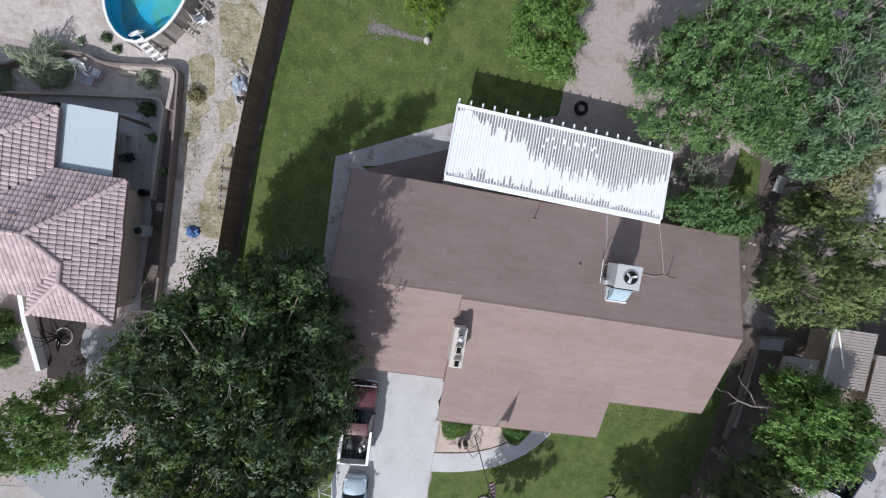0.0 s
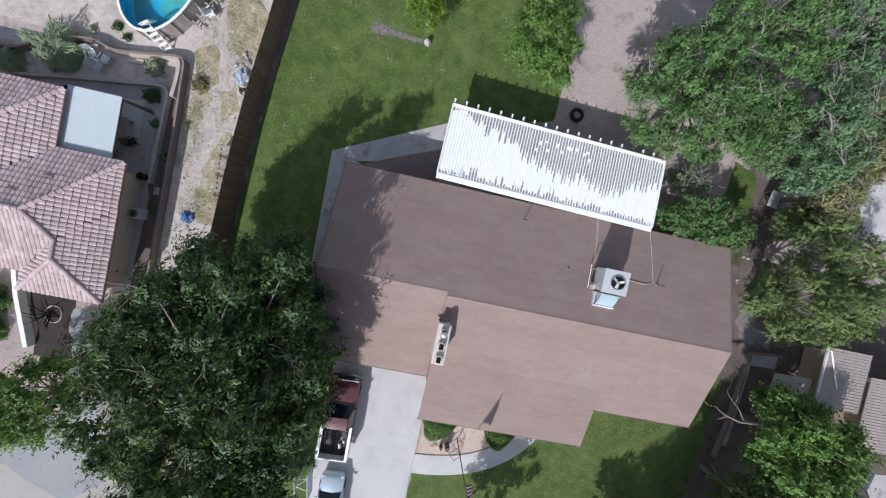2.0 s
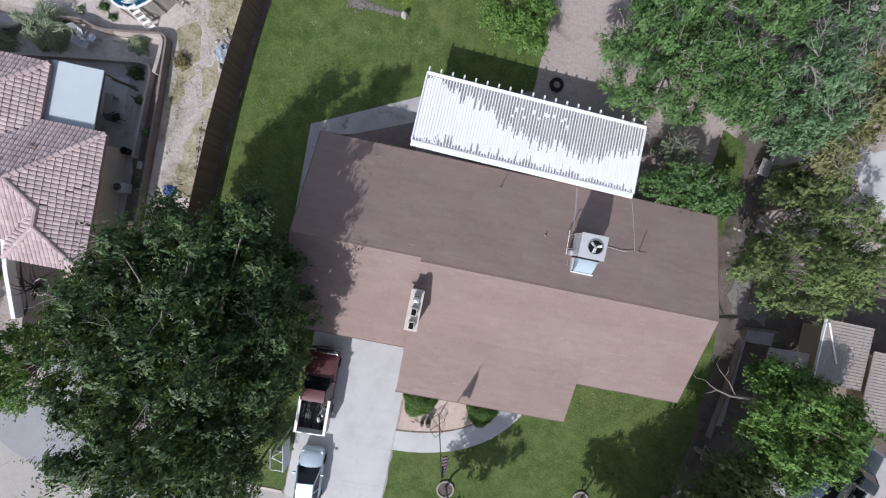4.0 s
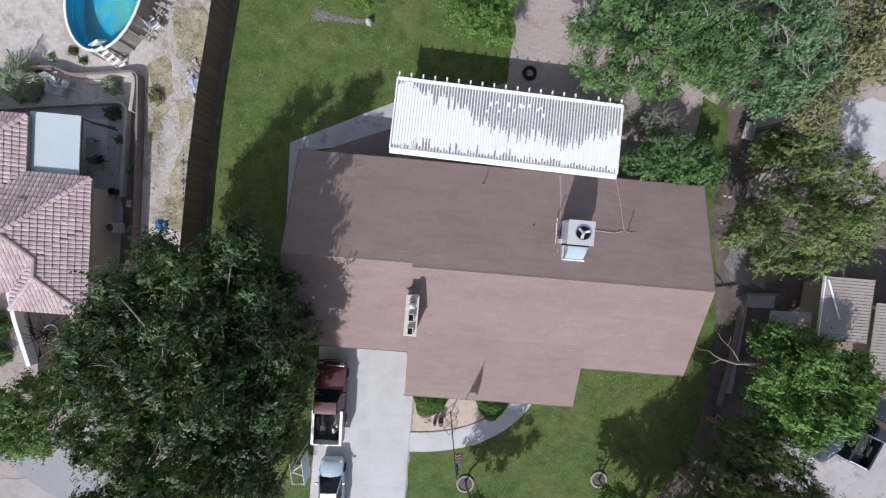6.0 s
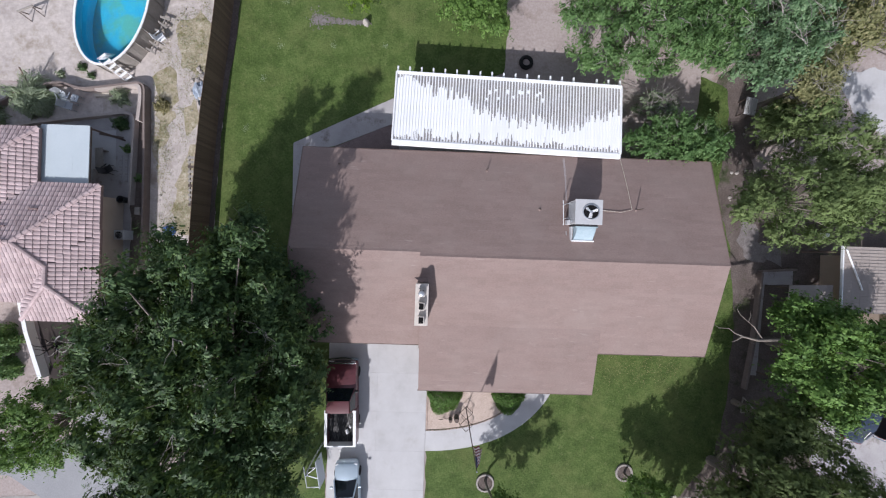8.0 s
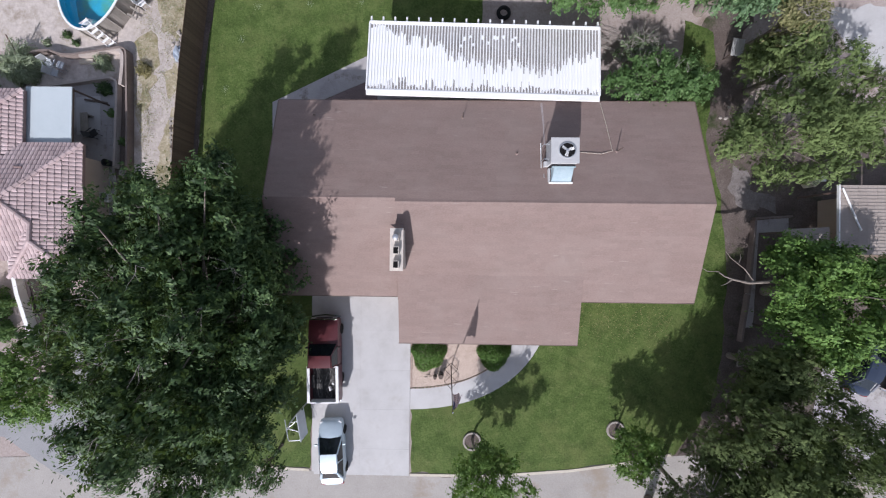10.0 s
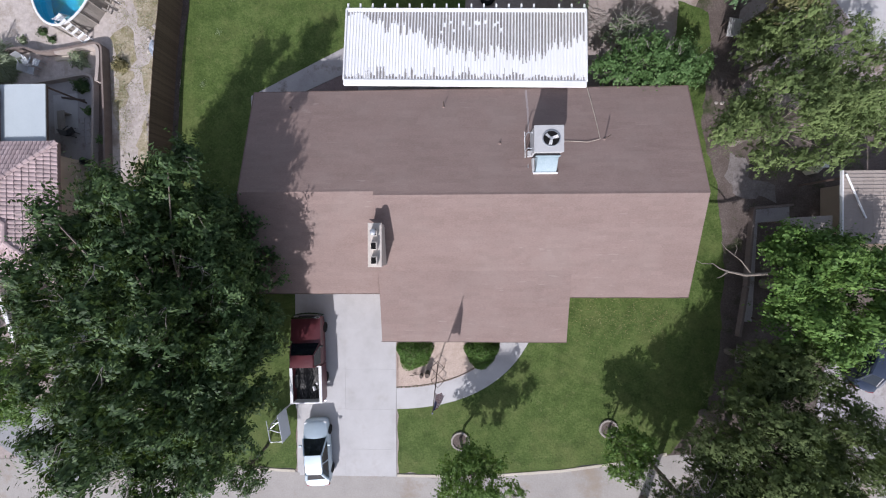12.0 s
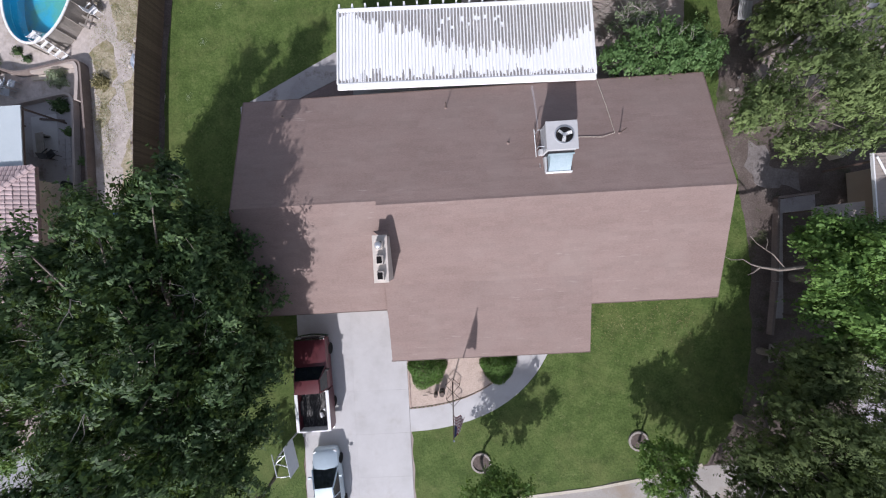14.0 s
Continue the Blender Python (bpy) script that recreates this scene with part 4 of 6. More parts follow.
def sedan(at, paint, label):
    car = thing("car", label, "car", at)

    def sec(y, w, zb, zm, zt, crown):
        return ring_of([(w * 0.86, zb), (w, zb + 0.12), (w * 1.0, zm), (w * 0.94, zt - 0.04), (w * 0.6, zt + crown * 0.6), (0.001, zt + crown)], y)

    body = [sec(2.33, 0.55, 0.32, 0.45, 0.56, 0.01), sec(2.25, 0.74, 0.24, 0.5, 0.66, 0.02), sec(2.0, 0.84, 0.2, 0.55, 0.74, 0.04), sec(1.3, 0.88, 0.2, 0.6, 0.86, 0.05), sec(0.85, 0.89, 0.2, 0.62, 0.92, 0.04),
            sec(0, 0.89, 0.2, 0.62, 0.93, 0.0), sec(-1.3, 0.89, 0.22, 0.62, 0.95, 0.0), sec(-1.75, 0.87, 0.24, 0.62, 0.97, 0.03), sec(-2.15, 0.8, 0.26, 0.6, 0.95, 0.03), sec(-2.3, 0.68, 0.34, 0.55, 0.86, 0.02)]
    Shape().loft(body).make("body", paint, car, smooth=True)
    Shape().loft([sec(2.35, 0.56, 0.3, 0.45, 0.57, 0.01), sec(2.27, 0.755, 0.22, 0.5, 0.672, 0.02), sec(2.12, 0.82, 0.2, 0.53, 0.715, 0.03)]).make("front_bumper", paint, car, smooth=True)
    roof = [ring_of([(0.6, 1.36), (0.55, 1.415), (0.001, 1.44)], 0.25), ring_of([(0.62, 1.37), (0.57, 1.445), (0.001, 1.47)], -0.3), ring_of([(0.6, 1.36), (0.55, 1.43), (0.001, 1.455)], -0.85), ring_of([(0.56, 1.3), (0.5, 1.365), (0.001, 1.39)], -1.12)]
    Shape().loft(roof).make("roof", paint, car, smooth=True)

    def pane(name, q):
        v = [Vector(p) for p in q]
        n = (v[1] - v[0]).cross(v[3] - v[0]).normalized() * 0.012
        Shape().add([*v, *[p + n for p in v]], [(0, 1, 2, 3), (7, 6, 5, 4), (0, 4, 5, 1), (1, 5, 6, 2), (2, 6, 7, 3), (3, 7, 4, 0)]).make(name, CAR_GLASS, car, "dark tinted glass")

    pane("windscreen", [(-0.83, 1.18, 0.9), (0.83, 1.18, 0.9), (0.62, 0.24, 1.39), (-0.62, 0.24, 1.39)])
    pane("rear_window", [(0.72, -1.78, 0.98), (-0.72, -1.78, 0.98), (-0.5, -1.1, 1.33), (0.5, -1.1, 1.33)])
    for s in (-1, 1):
        pane("side_window", [(s * 0.84, 0.95, 0.91), (s * 0.84, -0.38, 0.93), (s * 0.62, -0.38, 1.37), (s * 0.6, 0.2, 1.35)])
        pane("side_window", [(s * 0.84, -0.46, 0.93), (s * 0.84, -1.62, 0.95), (s * 0.58, -1.08, 1.3), (s * 0.62, -0.46, 1.37)])
        Shape().tube([(s * 0.84, 1.18, 0.9), (s * 0.61, 0.22, 1.39)], 0.055, 8).make("pillar", paint, car)
        Shape().tube([(s * 0.75, -1.78, 0.96), (s * 0.53, -1.1, 1.34)], 0.09, 8).make("pillar", paint, car)
        Shape().box(-0.04, -0.42, -0.2, 0.04, -0.42 + 0.07, 0.24).make("pillar", paint, car, at=pose(s * 0.73, 0, 1.14, 0, -s * 26, 0))
        mir = Shape().box(-0.1, -0.05, -0.06, 0.1, 0.05, 0.06).make("wing_mirror", paint, car, bevel=0.02, at=pose(s * 1.0, 0.72, 1.0))
        Shape().box(-0.12, -0.09, -0.05, 0.12, 0.09, 0.05).make("headlight", LAMP_LENS, car, bevel=0.02, at=pose(s * 0.66, 2.14, 0.64, 18, 0, -s * 28))
        Shape().box(-0.18, -0.04, -0.08, 0.18, 0.04, 0.08).make("tail_light", RED_LIGHT, car, bevel=0.02, at=pose(s * 0.62, -2.26, 0.78, 0, 0, s * 12))
        for y in (1.42, -1.4):
            wheel(car, s * 0.8, y)
    Shape().box(-0.45, 2.28, 0.42, 0.45, 2.33, 0.52).make("grille", DARK, car)
    Shape().box(-0.24, -2.34, 0.6, 0.24, -2.31, 0.7).make("number_plate", WHITE, car)
    return car


def pickup(at, paint, label, rail=None):
    car = thing("pickup_truck", label, "truck", at)
    rail = rail or CAR_WHITE

    def sec(y, w, zb, zt, crown=0.0):
        return ring_of([(w * 0.9, zb), (w, zb + 0.1), (w, zt - 0.16), (w * 0.96, zt - 0.02), (w * 0.7, zt + crown * 0.7), (0.001, zt + crown)], y)

    Shape().loft([sec(2.82, 0.86, 0.45, 0.98), sec(2.72, 0.95, 0.38, 1.04, 0.01), sec(2.2, 0.97, 0.36, 1.09, 0.04), sec(1.15, 0.98, 0.36, 1.15, 0.05)]).make("hood", paint, car, smooth=True)
    Shape().loft([sec(1.15, 0.98, 0.36, 1.15), sec(-0.32, 0.98, 0.36, 1.16)]).make("cab", paint, car, smooth=True)
    Shape().loft([ring_of([(0.72, 1.68), (0.66, 1.755), (0.001, 1.78)], 0.5), ring_of([(0.75, 1.7), (0.7, 1.79), (0.001, 1.82)], 0.1), ring_of([(0.74, 1.69), (0.68, 1.775), (0.001, 1.8)], -0.3)]).make("roof", paint, car, smooth=True)

    def pane(name, q):
        v = [Vector(p) for p in q]
        n = (v[1] - v[0]).cross(v[3] - v[0]).normalized() * 0.012
        Shape().add([*v, *[p + n for p in v]], [(0, 1, 2, 3), (7, 6, 5, 4), (0, 4, 5, 1), (1, 5, 6, 2), (2, 6, 7, 3), (3, 7, 4, 0)]).make(name, CAR_GLASS, car, "dark glass")

    pane("windscreen", [(-0.86, 1.12, 1.14), (0.86, 1.12, 1.14), (0.7, 0.5, 1.71), (-0.7, 0.5, 1.71)])
    pane("rear_window", [(0.78, -0.34, 1.18), (-0.78, -0.34, 1.18), (-0.66, -0.3, 1.7), (0.66, -0.3, 1.7)])
    for s in (-1, 1):
        pane("side_window", [(s * 0.93, 1.0, 1.15), (s * 0.93, -0.25, 1.15), (s * 0.75, -0.22, 1.69), (s * 0.74, 0.48, 1.69)])
        Shape().tube([(s * 0.9, 1.12, 1.13), (s * 0.72, 0.5, 1.71)], 0.035, 6).make("pillar", paint, car)
        Shape().tube([(s * 0.88, -0.31, 1.14), (s * 0.73, -0.27, 1.72)], 0.06, 6).make("pillar", paint, car)
        Shape().box(s * 0.98 - 0.1, 0.85, 1.08, s * 0.98 + 0.12, 0.93, 1.28).make("wing_mirror", DARK, car, bevel=0.015)
        Shape().box(min(s * 0.83, s * 0.99), -2.85, 0.42, max(s * 0.83, s * 0.99), -0.4, 1.24).make("bed_side", paint, car, bevel=0.02)
        Shape().box(min(s * 0.82, s * 1.0), -2.86, 1.24, max(s * 0.82, s * 1.0), -0.38, 1.275).make("bed_rail", rail, car, bevel=0.008)
        Shape().box(min(s * 0.62, s * 0.83), -1.95, 0.76, max(s * 0.62, s * 0.83), -1.05, 1.0).make("wheel_arch", BED_LINER, car, bevel=0.03)
        Shape().box(s * 0.7 - 0.14, 2.77, 0.72, s * 0.7 + 0.14, 2.84, 0.92).make("headlight", LAMP_LENS, car, bevel=0.01)
        Shape().box(s * 0.9 - 0.06, -2.89, 0.75, s * 0.9 + 0.06, -2.85, 1.1).make("tail_light", RED_LIGHT, car)
        for y in (1.95, -1.5):
            wheel(car, s * 0.86, y, 0.37, 0.24)
    Shape().box(-0.84, -2.84, 0.66, 0.84, -0.4, 0.76).make("bed_floor", BED_LINER, car)
    for k in range(9):
        Shape().box(-0.72 + 0.17 * k, -2.8, 0.76, -0.64 + 0.17 * k, -0.45, 0.785).make("bed_rib", BED_LINER, car)
    Shape().box(-0.84, -0.44, 0.7, 0.84, -0.38, 1.27).make("bed_front", rail, car, bevel=0.01)
    Shape().box(-0.83, -2.88, 0.66, 0.83, -2.8, 1.26).make("tailgate", CAR_WHITE, car, "white-topped tailgate", bevel=0.01)
    Shape().box(-0.98, -3.02, 0.48, 0.98, -2.9, 0.62).make("bumper", CHROME, car, bevel=0.03)
    Shape().loft([[(x, 2.86 + 0.1 - 0.14 * abs(x) ** 2 + d, z) for d, z in ((0, 0.45), (0.08, 0.47), (0.08, 0.6), (0, 0.62))] for x in (-0.98, -0.6, 0, 0.6, 0.98)]).make("bumper", CHROME, car)
    Shape().box(-0.5, 2.82, 0.7, 0.5, 2.85, 0.94).make("grille", DARK, car)
    Shape().box(-0.9, 2.74, 1.02, 0.9, 2.82, 1.06).make("hood_trim", CHROME, car, bevel=0.01)
    return car


pickup(pose(-5.34, -5.08, 0.052, 0, 0, 1.5) @ Matrix.Diagonal((1.14, 1.06, 1.08, 1)), MAROON, "maroon pickup truck with white-railed open bed on driveway")
for x, y, a in ((-4.95, -7.1, 20), (-4.75, -6.85, 70)):
    jug = thing("bucket", "small white plastic bucket lying in the truck bed", "bucket", pose(x, y, 0.95, 90, 0, a), "buckets in the truck")
    Shape().lathe([(0.09, 0), (0.12, 0.28), (0.125, 0.3), (0.11, 0.3)], 16).make("tub", CAR_WHITE, jug, smooth=True)
sedan(pose(-4.8, -12.0, 0.052, 0, 0, 3.5) @ Matrix.Diagonal((1.04, 1.0, 1.02, 1)), SILVER, "pale silver-blue sedan parked nose to the house")
sedan(pose(34.1, -4.9, 0.032, 0, 0, -22), NAVY_PAINT, "dark navy sedan parked half under the trees")
pickup(pose(37.3, -4.4, 0.032, 0, 0, -22), BLACK_PAINT, "black pickup truck parked beside the dark sedan", BLACK_PAINT)

# ---- front garden ----
def shrub(x, y, r, h, seed, mat, label, n=8000, size=0.1, group="round shrubs"):
    t = thing("round_shrub", label, "shrub", pose(x, y, 0.03), group)
    rg = np.random.default_rng(seed)
    d = rg.normal(size=(n, 3))
    d[:, 2] = np.abs(d[:, 2])
    d /= np.linalg.norm(d, axis=1)[:, None]
    lump = 1 + 0.09 * np.sin(5 * d[:, 0] + seed) + 0.08 * np.sin(6 * d[:, 1] + 2 * d[:, 2])
    p = d * np.array([r, r, h]) * (lump * rg.uniform(0.82, 1.04, n))[:, None]
    leaves("foliage", p, d, size, 0.55, rg, mat, t)
    s = Shape()
    for k in range(6):
        a = k * 1.05
        s.tube([(0, 0, -0.05), (0.45 * r * math.cos(a), 0.45 * r * math.sin(a), 0.7 * h)], [0.03, 0.012], 5)
    s.make("stems", BARK, t)
    return t


def leaves(name, p, d, size, aspect, rg, mat, parent, up=0.5, kind="stuff", axis=None, spread=0.55, hug=1.0):
    """Many small folded leaves at the points p, turned roughly along d, in one mesh."""
    n = len(p)
    nrm = d * hug + rg.normal(scale=spread, size=(n, 3)) + np.array([0, 0, up])
    nrm /= np.linalg.norm(nrm, axis=1)[:, None]
    t = np.cross(nrm, rg.normal(size=(n, 3))) if axis is None else axis - nrm * (axis * nrm).sum(1)[:, None]
    t /= np.linalg.norm(t, axis=1)[:, None] + 1e-9
    b = np.cross(nrm, t)
    L = size * rg.uniform(0.65, 1.35, n)[:, None]
    w = L * aspect * 0.5
    v = np.stack([p - t * L * 0.5, p + b * w + nrm * w * 0.25, p + t * L * 0.5, p - b * w + nrm * w * 0.25], 1).reshape(-1, 3)
    me = bpy.data.meshes.new(name)
    me.vertices.add(4 * n)
    me.vertices.foreach_set("co", v.ravel())
    me.loops.add(4 * n)
    me.loops.foreach_set("vertex_index", np.arange(4 * n, dtype=np.int32))
    me.polygons.add(n)
    me.polygons.foreach_set("loop_start", np.arange(0, 4 * n, 4, dtype=np.int32))
    me.materials.append(mat)
    me.update(calc_edges=True)
    ob = new(name, me)
    ob.parent = parent
    if kind:
        ob["kind"] = kind
    return ob


shrub(2.15, -4.75, 1.3, 0.75, 3, SHRUB_LEAF, "clipped round green shrub in the gravel bed")
shrub(7.15, -4.75, 1.2, 0.75, 8, SHRUB_LEAF, "clipped round green shrub in the gravel bed")

pole = thing("flagpole", "thin metal flagpole with a limp striped flag", "flagpole", pose(3.95, -5.85, 0.04))
Shape().tube([(0, 0, 0), (0, 0, 3), (0, 0, 6.7)], [0.04, 0.035, 0.022], 10).make("pole", STEEL, pole, smooth=True)
Shape().lathe([(0.0, -0.05), (0.05, 0), (0.0, 0.05)], 12, (0, 0, 6.74), closed=False).make("finial", CHROME, pole)
cloth = Shape()
NX, NZ = 18, 26
gridv = []
for j in range(NZ + 1):
    v = j / NZ
    for i in range(NX + 1):
        u = i / NX
        gridv.append((0.03 + 0.62 * u * (0.3 + 0.7 * v) + 0.04 * math.sin(9 * u + 3 * v) * v, 0.14 * math.sin(11 * u + 2 * v) * (0.2 + 0.8 * u) * (0.3 + 0.7 * v) - 0.1 * u, 6.45 - 2.0 * v - 0.45 * u * (1 - v)))
faces, slots = [], []
for j in range(NZ):
    for i in range(NX):
        k = j * (NX + 1) + i
        faces.append((k, k + 1, k + NX + 2, k + NX + 1))
        slots.append(2 if (i < 8 and j < 13) else ((j // 2) % 2))
cloth.v, cloth.f, cloth.m = gridv, faces, slots
flag = cloth.make("flag", [CLOTH_RED, CLOTH_WHITE, CLOTH_BLUE], pole, "limp red, white and blue striped flag", smooth=True)
sol = flag.modifiers.new("thickness", "SOLIDIFY")
sol.thickness = 0.008

lattice = thing("garden_trellis", "thin dark metal diamond trellis round the flagpole foot", "trellis", pose(3.95, -5.95, 0.05))
for dy, z in ((0.0, 0.32), (-0.95, 0.32)):
    q = [(0, 0.5 + dy, z), (0.48, dy, z), (0, -0.5 + dy, z), (-0.48, dy, z)]
    for a, b in zip(q, q[1:] + q[:1]):
        Shape().tube([a, b], 0.022, 6).make("bar", STEEL, lattice)
for x, y in ((0.48, 0), (-0.48, 0), (0.48, -0.95), (-0.48, -0.95)):
    Shape().tube([(x, y, -0.02), (x, y, 0.32)], 0.02, 6).make("leg", STEEL, lattice)


def ornament(x, y, a, s):
    o = thing("garden_ornament", "small dark clay barrel ornament standing on gravel", "ornament", pose(x, y, 0.045, 0, 0, a), "garden ornaments")
    Shape().lathe([(0.1 * s, 0), (0.16 * s, 0.08), (0.17 * s, 0.3 * s), (0.12 * s, 0.5 * s), (0.13 * s, 0.55 * s), (0.09 * s, 0.55 * s)], 16).make("barrel", STEEL, o, smooth=True)
    Shape().lathe([(0.175 * s, 0.16 * s), (0.175 * s, 0.22 * s)], 16).make("band", PALE_BARK, o)
    Shape().lathe([(0.168 * s, 0.33 * s), (0.168 * s, 0.38 * s)], 16).make("band", PALE_BARK, o)


ornament(2.75, -6.55, 0, 0.9)
ornament(3.2, -6.4, 30, 1.25)
tri = thing("wire_ornament", "rusty bent wire garden ornament on the gravel", "ornament", pose(2.05, -6.6, 0.05))
for k, (x, y) in enumerate(((0, 0), (0.35, 0.08), (0.18, 0.2))):
    Shape().tube([(x + 0.16 * math.cos(a), y + 0.16 * math.sin(a) * 0.5, 0.18 + 0.16 * math.sin(a)) for a in (2 * math.pi * j / 14 for j in range(15))], 0.014, 5).make("hoop", STEEL, tri)


def tree_ring(x, y, r):
    t = thing("tree_ring", "round ring of pale stone blocks round a young tree", "edging", pose(x, y, 0.0), "tree rings")
    n = 14
    blk = None
    for k in range(n):
        if blk is None:
            blk = Shape().box(-0.15 * r / 0.62, -0.07, 0, 0.15 * r / 0.62, 0.07, 0.13).make("stone", ROCK, t, bevel=0.015)
            ob = blk
        else:
            ob = blk.copy()
            scene.collection.objects.link(ob)
        a = 360 * k / n
        ob.matrix_basis = pose(r * math.cos(radians(a)), r * math.sin(radians(a)), 0, 0, 0, a + 90)
    Shape().lathe([(r - 0.08, 0), (r - 0.08, 0.07)], 20).make("soil", LITTER, t)


tree_ring(5.6, -11.5, 0.62)
tree_ring(16.4, -10.45, 0.6)

# basketball backboard beside the drive
hoop = thing("basketball_backboard", "grey steel basketball post with a pale grey backboard", "basketball hoop", pose(-7.0, -8.75, 0.03))
Shape().tube([(0, 0, -0.1), (0, 0, 1.5), (0, -0.1, 2.7), (0, -0.35, 3.0)], [0.06, 0.055, 0.05, 0.05], 10).make("post", GALV, hoop, smooth=True)
Shape().add([(0.66, 0.75, 2.15), (1.0, -1.05, 2.15), (1.0, -1.05, 3.2), (0.66, 0.75, 3.2), (0.69, 0.757, 2.15), (1.03, -1.043, 2.15), (1.03, -1.043, 3.2), (0.69, 0.757, 3.2)],
            [(0, 1, 2, 3), (7, 6, 5, 4), (0, 4, 5, 1), (1, 5, 6, 2), (2, 6, 7, 3), (3, 7, 4, 0)]).make("backboard", BOARD, hoop, "flat pale grey backboard")
for a, b in (((0, -0.3, 2.95), (0.74, 0.3, 2.9)), ((0, -0.3, 2.95), (0.9, -0.6, 2.9)), ((-0.17, 0.3, 3.0), (0.1, -1.1, 3.0)), ((0.1, -1.1, 3.0), (0.98, -1.05, 3.0)), ((0, -0.1, 2.6), (0.8, -0.1, 2.4))):
    Shape().tube([a, b], 0.028, 8).make("arm", GALV, hoop)

# ---- trees ----
def tree(name, label, x, y, zc, radii, boughs, bough, dens, size, mat, seed, trunk=0.25, bark=None, aspect=0.45, squash=0.75, lean=(0, 0), rough=0.35,
         low=0.4, category="tree", group="", up=0.35, twig=9, bare=0, depth=1.0, bare_len=0.3, spread=0.4, pick=8, thin=0.5, taper=0.0, brim=0.12, drop=0.0, hug=1.5, shell=0.45, lobes=()):
    """A tapered trunk with limbs, and a crown of boughs built up from leafy shoots, with dark gaps between them."""
    bark = bark or BARK
    rg = np.random.default_rng(seed)
    t = thing(name, label, category, pose(x, y, 0), group)
    rx, ry, rz = radii
    flat = []
    while len(flat) < boughs:
        best, far = None, -1.0
        for _ in range(pick):
            a, r = rg.uniform(0, 2 * math.pi), math.sqrt(rg.random())
            lim = 0.9 + 0.1 * math.sin(3 * a + seed) + 0.08 * math.sin(7 * a + 2.3 * seed)
            q = np.array([math.cos(a), math.sin(a)]) * r * lim
            gap = min([np.hypot(*(q - o)) for o in flat], default=9.0)
            if gap > far:
                best, far = q, gap
        flat.append(best)
    cs = []
    mean = 0.5 * (bough[0] + bough[1])
    for q in flat:
        dome = math.sqrt(max(brim, 1 - 0.9 * (q @ q)))
        cs.append((q[0] * (rx - 0.4 * mean) + lean[0], q[1] * (ry - 0.4 * mean) + lean[1], zc + rz * (dome * (1 - depth * rg.uniform(0, 0.8)) - 0.3) + drop * rg.uniform(-0.7, 0.5), rg.uniform(*bough)))
    for lx, ly, lr, count in lobes:
        for k in range(count):
            a, r = rg.uniform(0, 2 * math.pi), lr * math.sqrt(rg.random())
            cs.append((lx + r * math.cos(a), ly + r * math.sin(a), zc + rz * rg.uniform(-0.25, 0.2), rg.uniform(*bough)))
    boughs = len(cs)
    for k in range(int(boughs * low)):
        a, r = rg.uniform(0, 2 * math.pi), 0.85 * math.sqrt(rg.random())
        cs.append((math.cos(a) * r * rx + lean[0], math.sin(a) * r * ry + lean[1], zc - rz * rg.uniform(0.4, 0.8), rg.uniform(*bough)))
    cs = [(cx * (1 + taper * min(0.0, cy / ry)), cy, cz, rb) for cx, cy, cz, rb in cs]
    P, D, A = [], [], []
    for i, (cx, cy, cz, rb) in enumerate(cs):
        n = max(6, int((dens if i < boughs else dens * thin) * rb * rb * rg.uniform(0.7, 1.15) / twig))
        d = rg.normal(size=(n, 3))
        d[:, 2] = np.abs(d[:, 2]) - 0.35
        d /= np.linalg.norm(d, axis=1)[:, None]
        arms = rg.normal(size=(9, 3))
        arms /= np.linalg.norm(arms, axis=1)[:, None]
        near = np.clip((d @ arms.T).max(1), 0, 1) ** 4
        reach = rb * (1 - rough + rough * 1.5 * near) * rg.uniform(0.75, 1.1, n)
        bend = rg.normal(size=(n, 3)) * 0.35
        for j in range(twig):
            u = shell + (1 - shell) * (j + rg.random(n)) / twig
            q = (d + bend * (u * u)[:, None]) * (reach * u)[:, None]
            q += rg.normal(size=(n, 3)) * size * 0.28
            P.append(np.array([cx, cy, cz]) + q * np.array([1, 1, squash]))
            D.append(d)
            A.append(d + bend * 0.6 + rg.normal(size=(n, 3)) * 0.6)
    P, D, A = np.concatenate(P), np.concatenate(D), np.concatenate(A)
    P[:, 2] = np.maximum(P[:, 2], 0.25)
    leaves("crown", P, D, size, aspect, rg, mat, t, up, axis=A, spread=spread, hug=hug)
    s = Shape()
    h = max(0.6, zc - 0.45 * rz)
    top = Vector((lean[0] * 0.6, lean[1] * 0.6, h))
    s.tube([(0, 0, -0.1), (0.04, 0.02, 0.25 * h), top * 0.6 + Vector((0.1, -0.06, 0)), top], [trunk * 1.35, trunk, trunk * 0.85, trunk * 0.65], 10)
    for k in range(min(len(cs), 60)):
        c = Vector(cs[k][:3])
        st = Vector((top.x, top.y, h * rg.uniform(0.7, 1.0)))
        mid = st.lerp(c, 0.5) + Vector((rg.normal() * 0.25, rg.normal() * 0.25, 0.1 * rz))
        r0 = trunk * rg.uniform(0.12, 0.24)
        s.tube([st, st.lerp(mid, 0.5), mid, mid.lerp(c, 0.6), c], [r0, r0 * 0.8, r0 * 0.6, r0 * 0.4, r0 * 0.16], 6)
    s.make("trunk", bark, t, smooth=True)
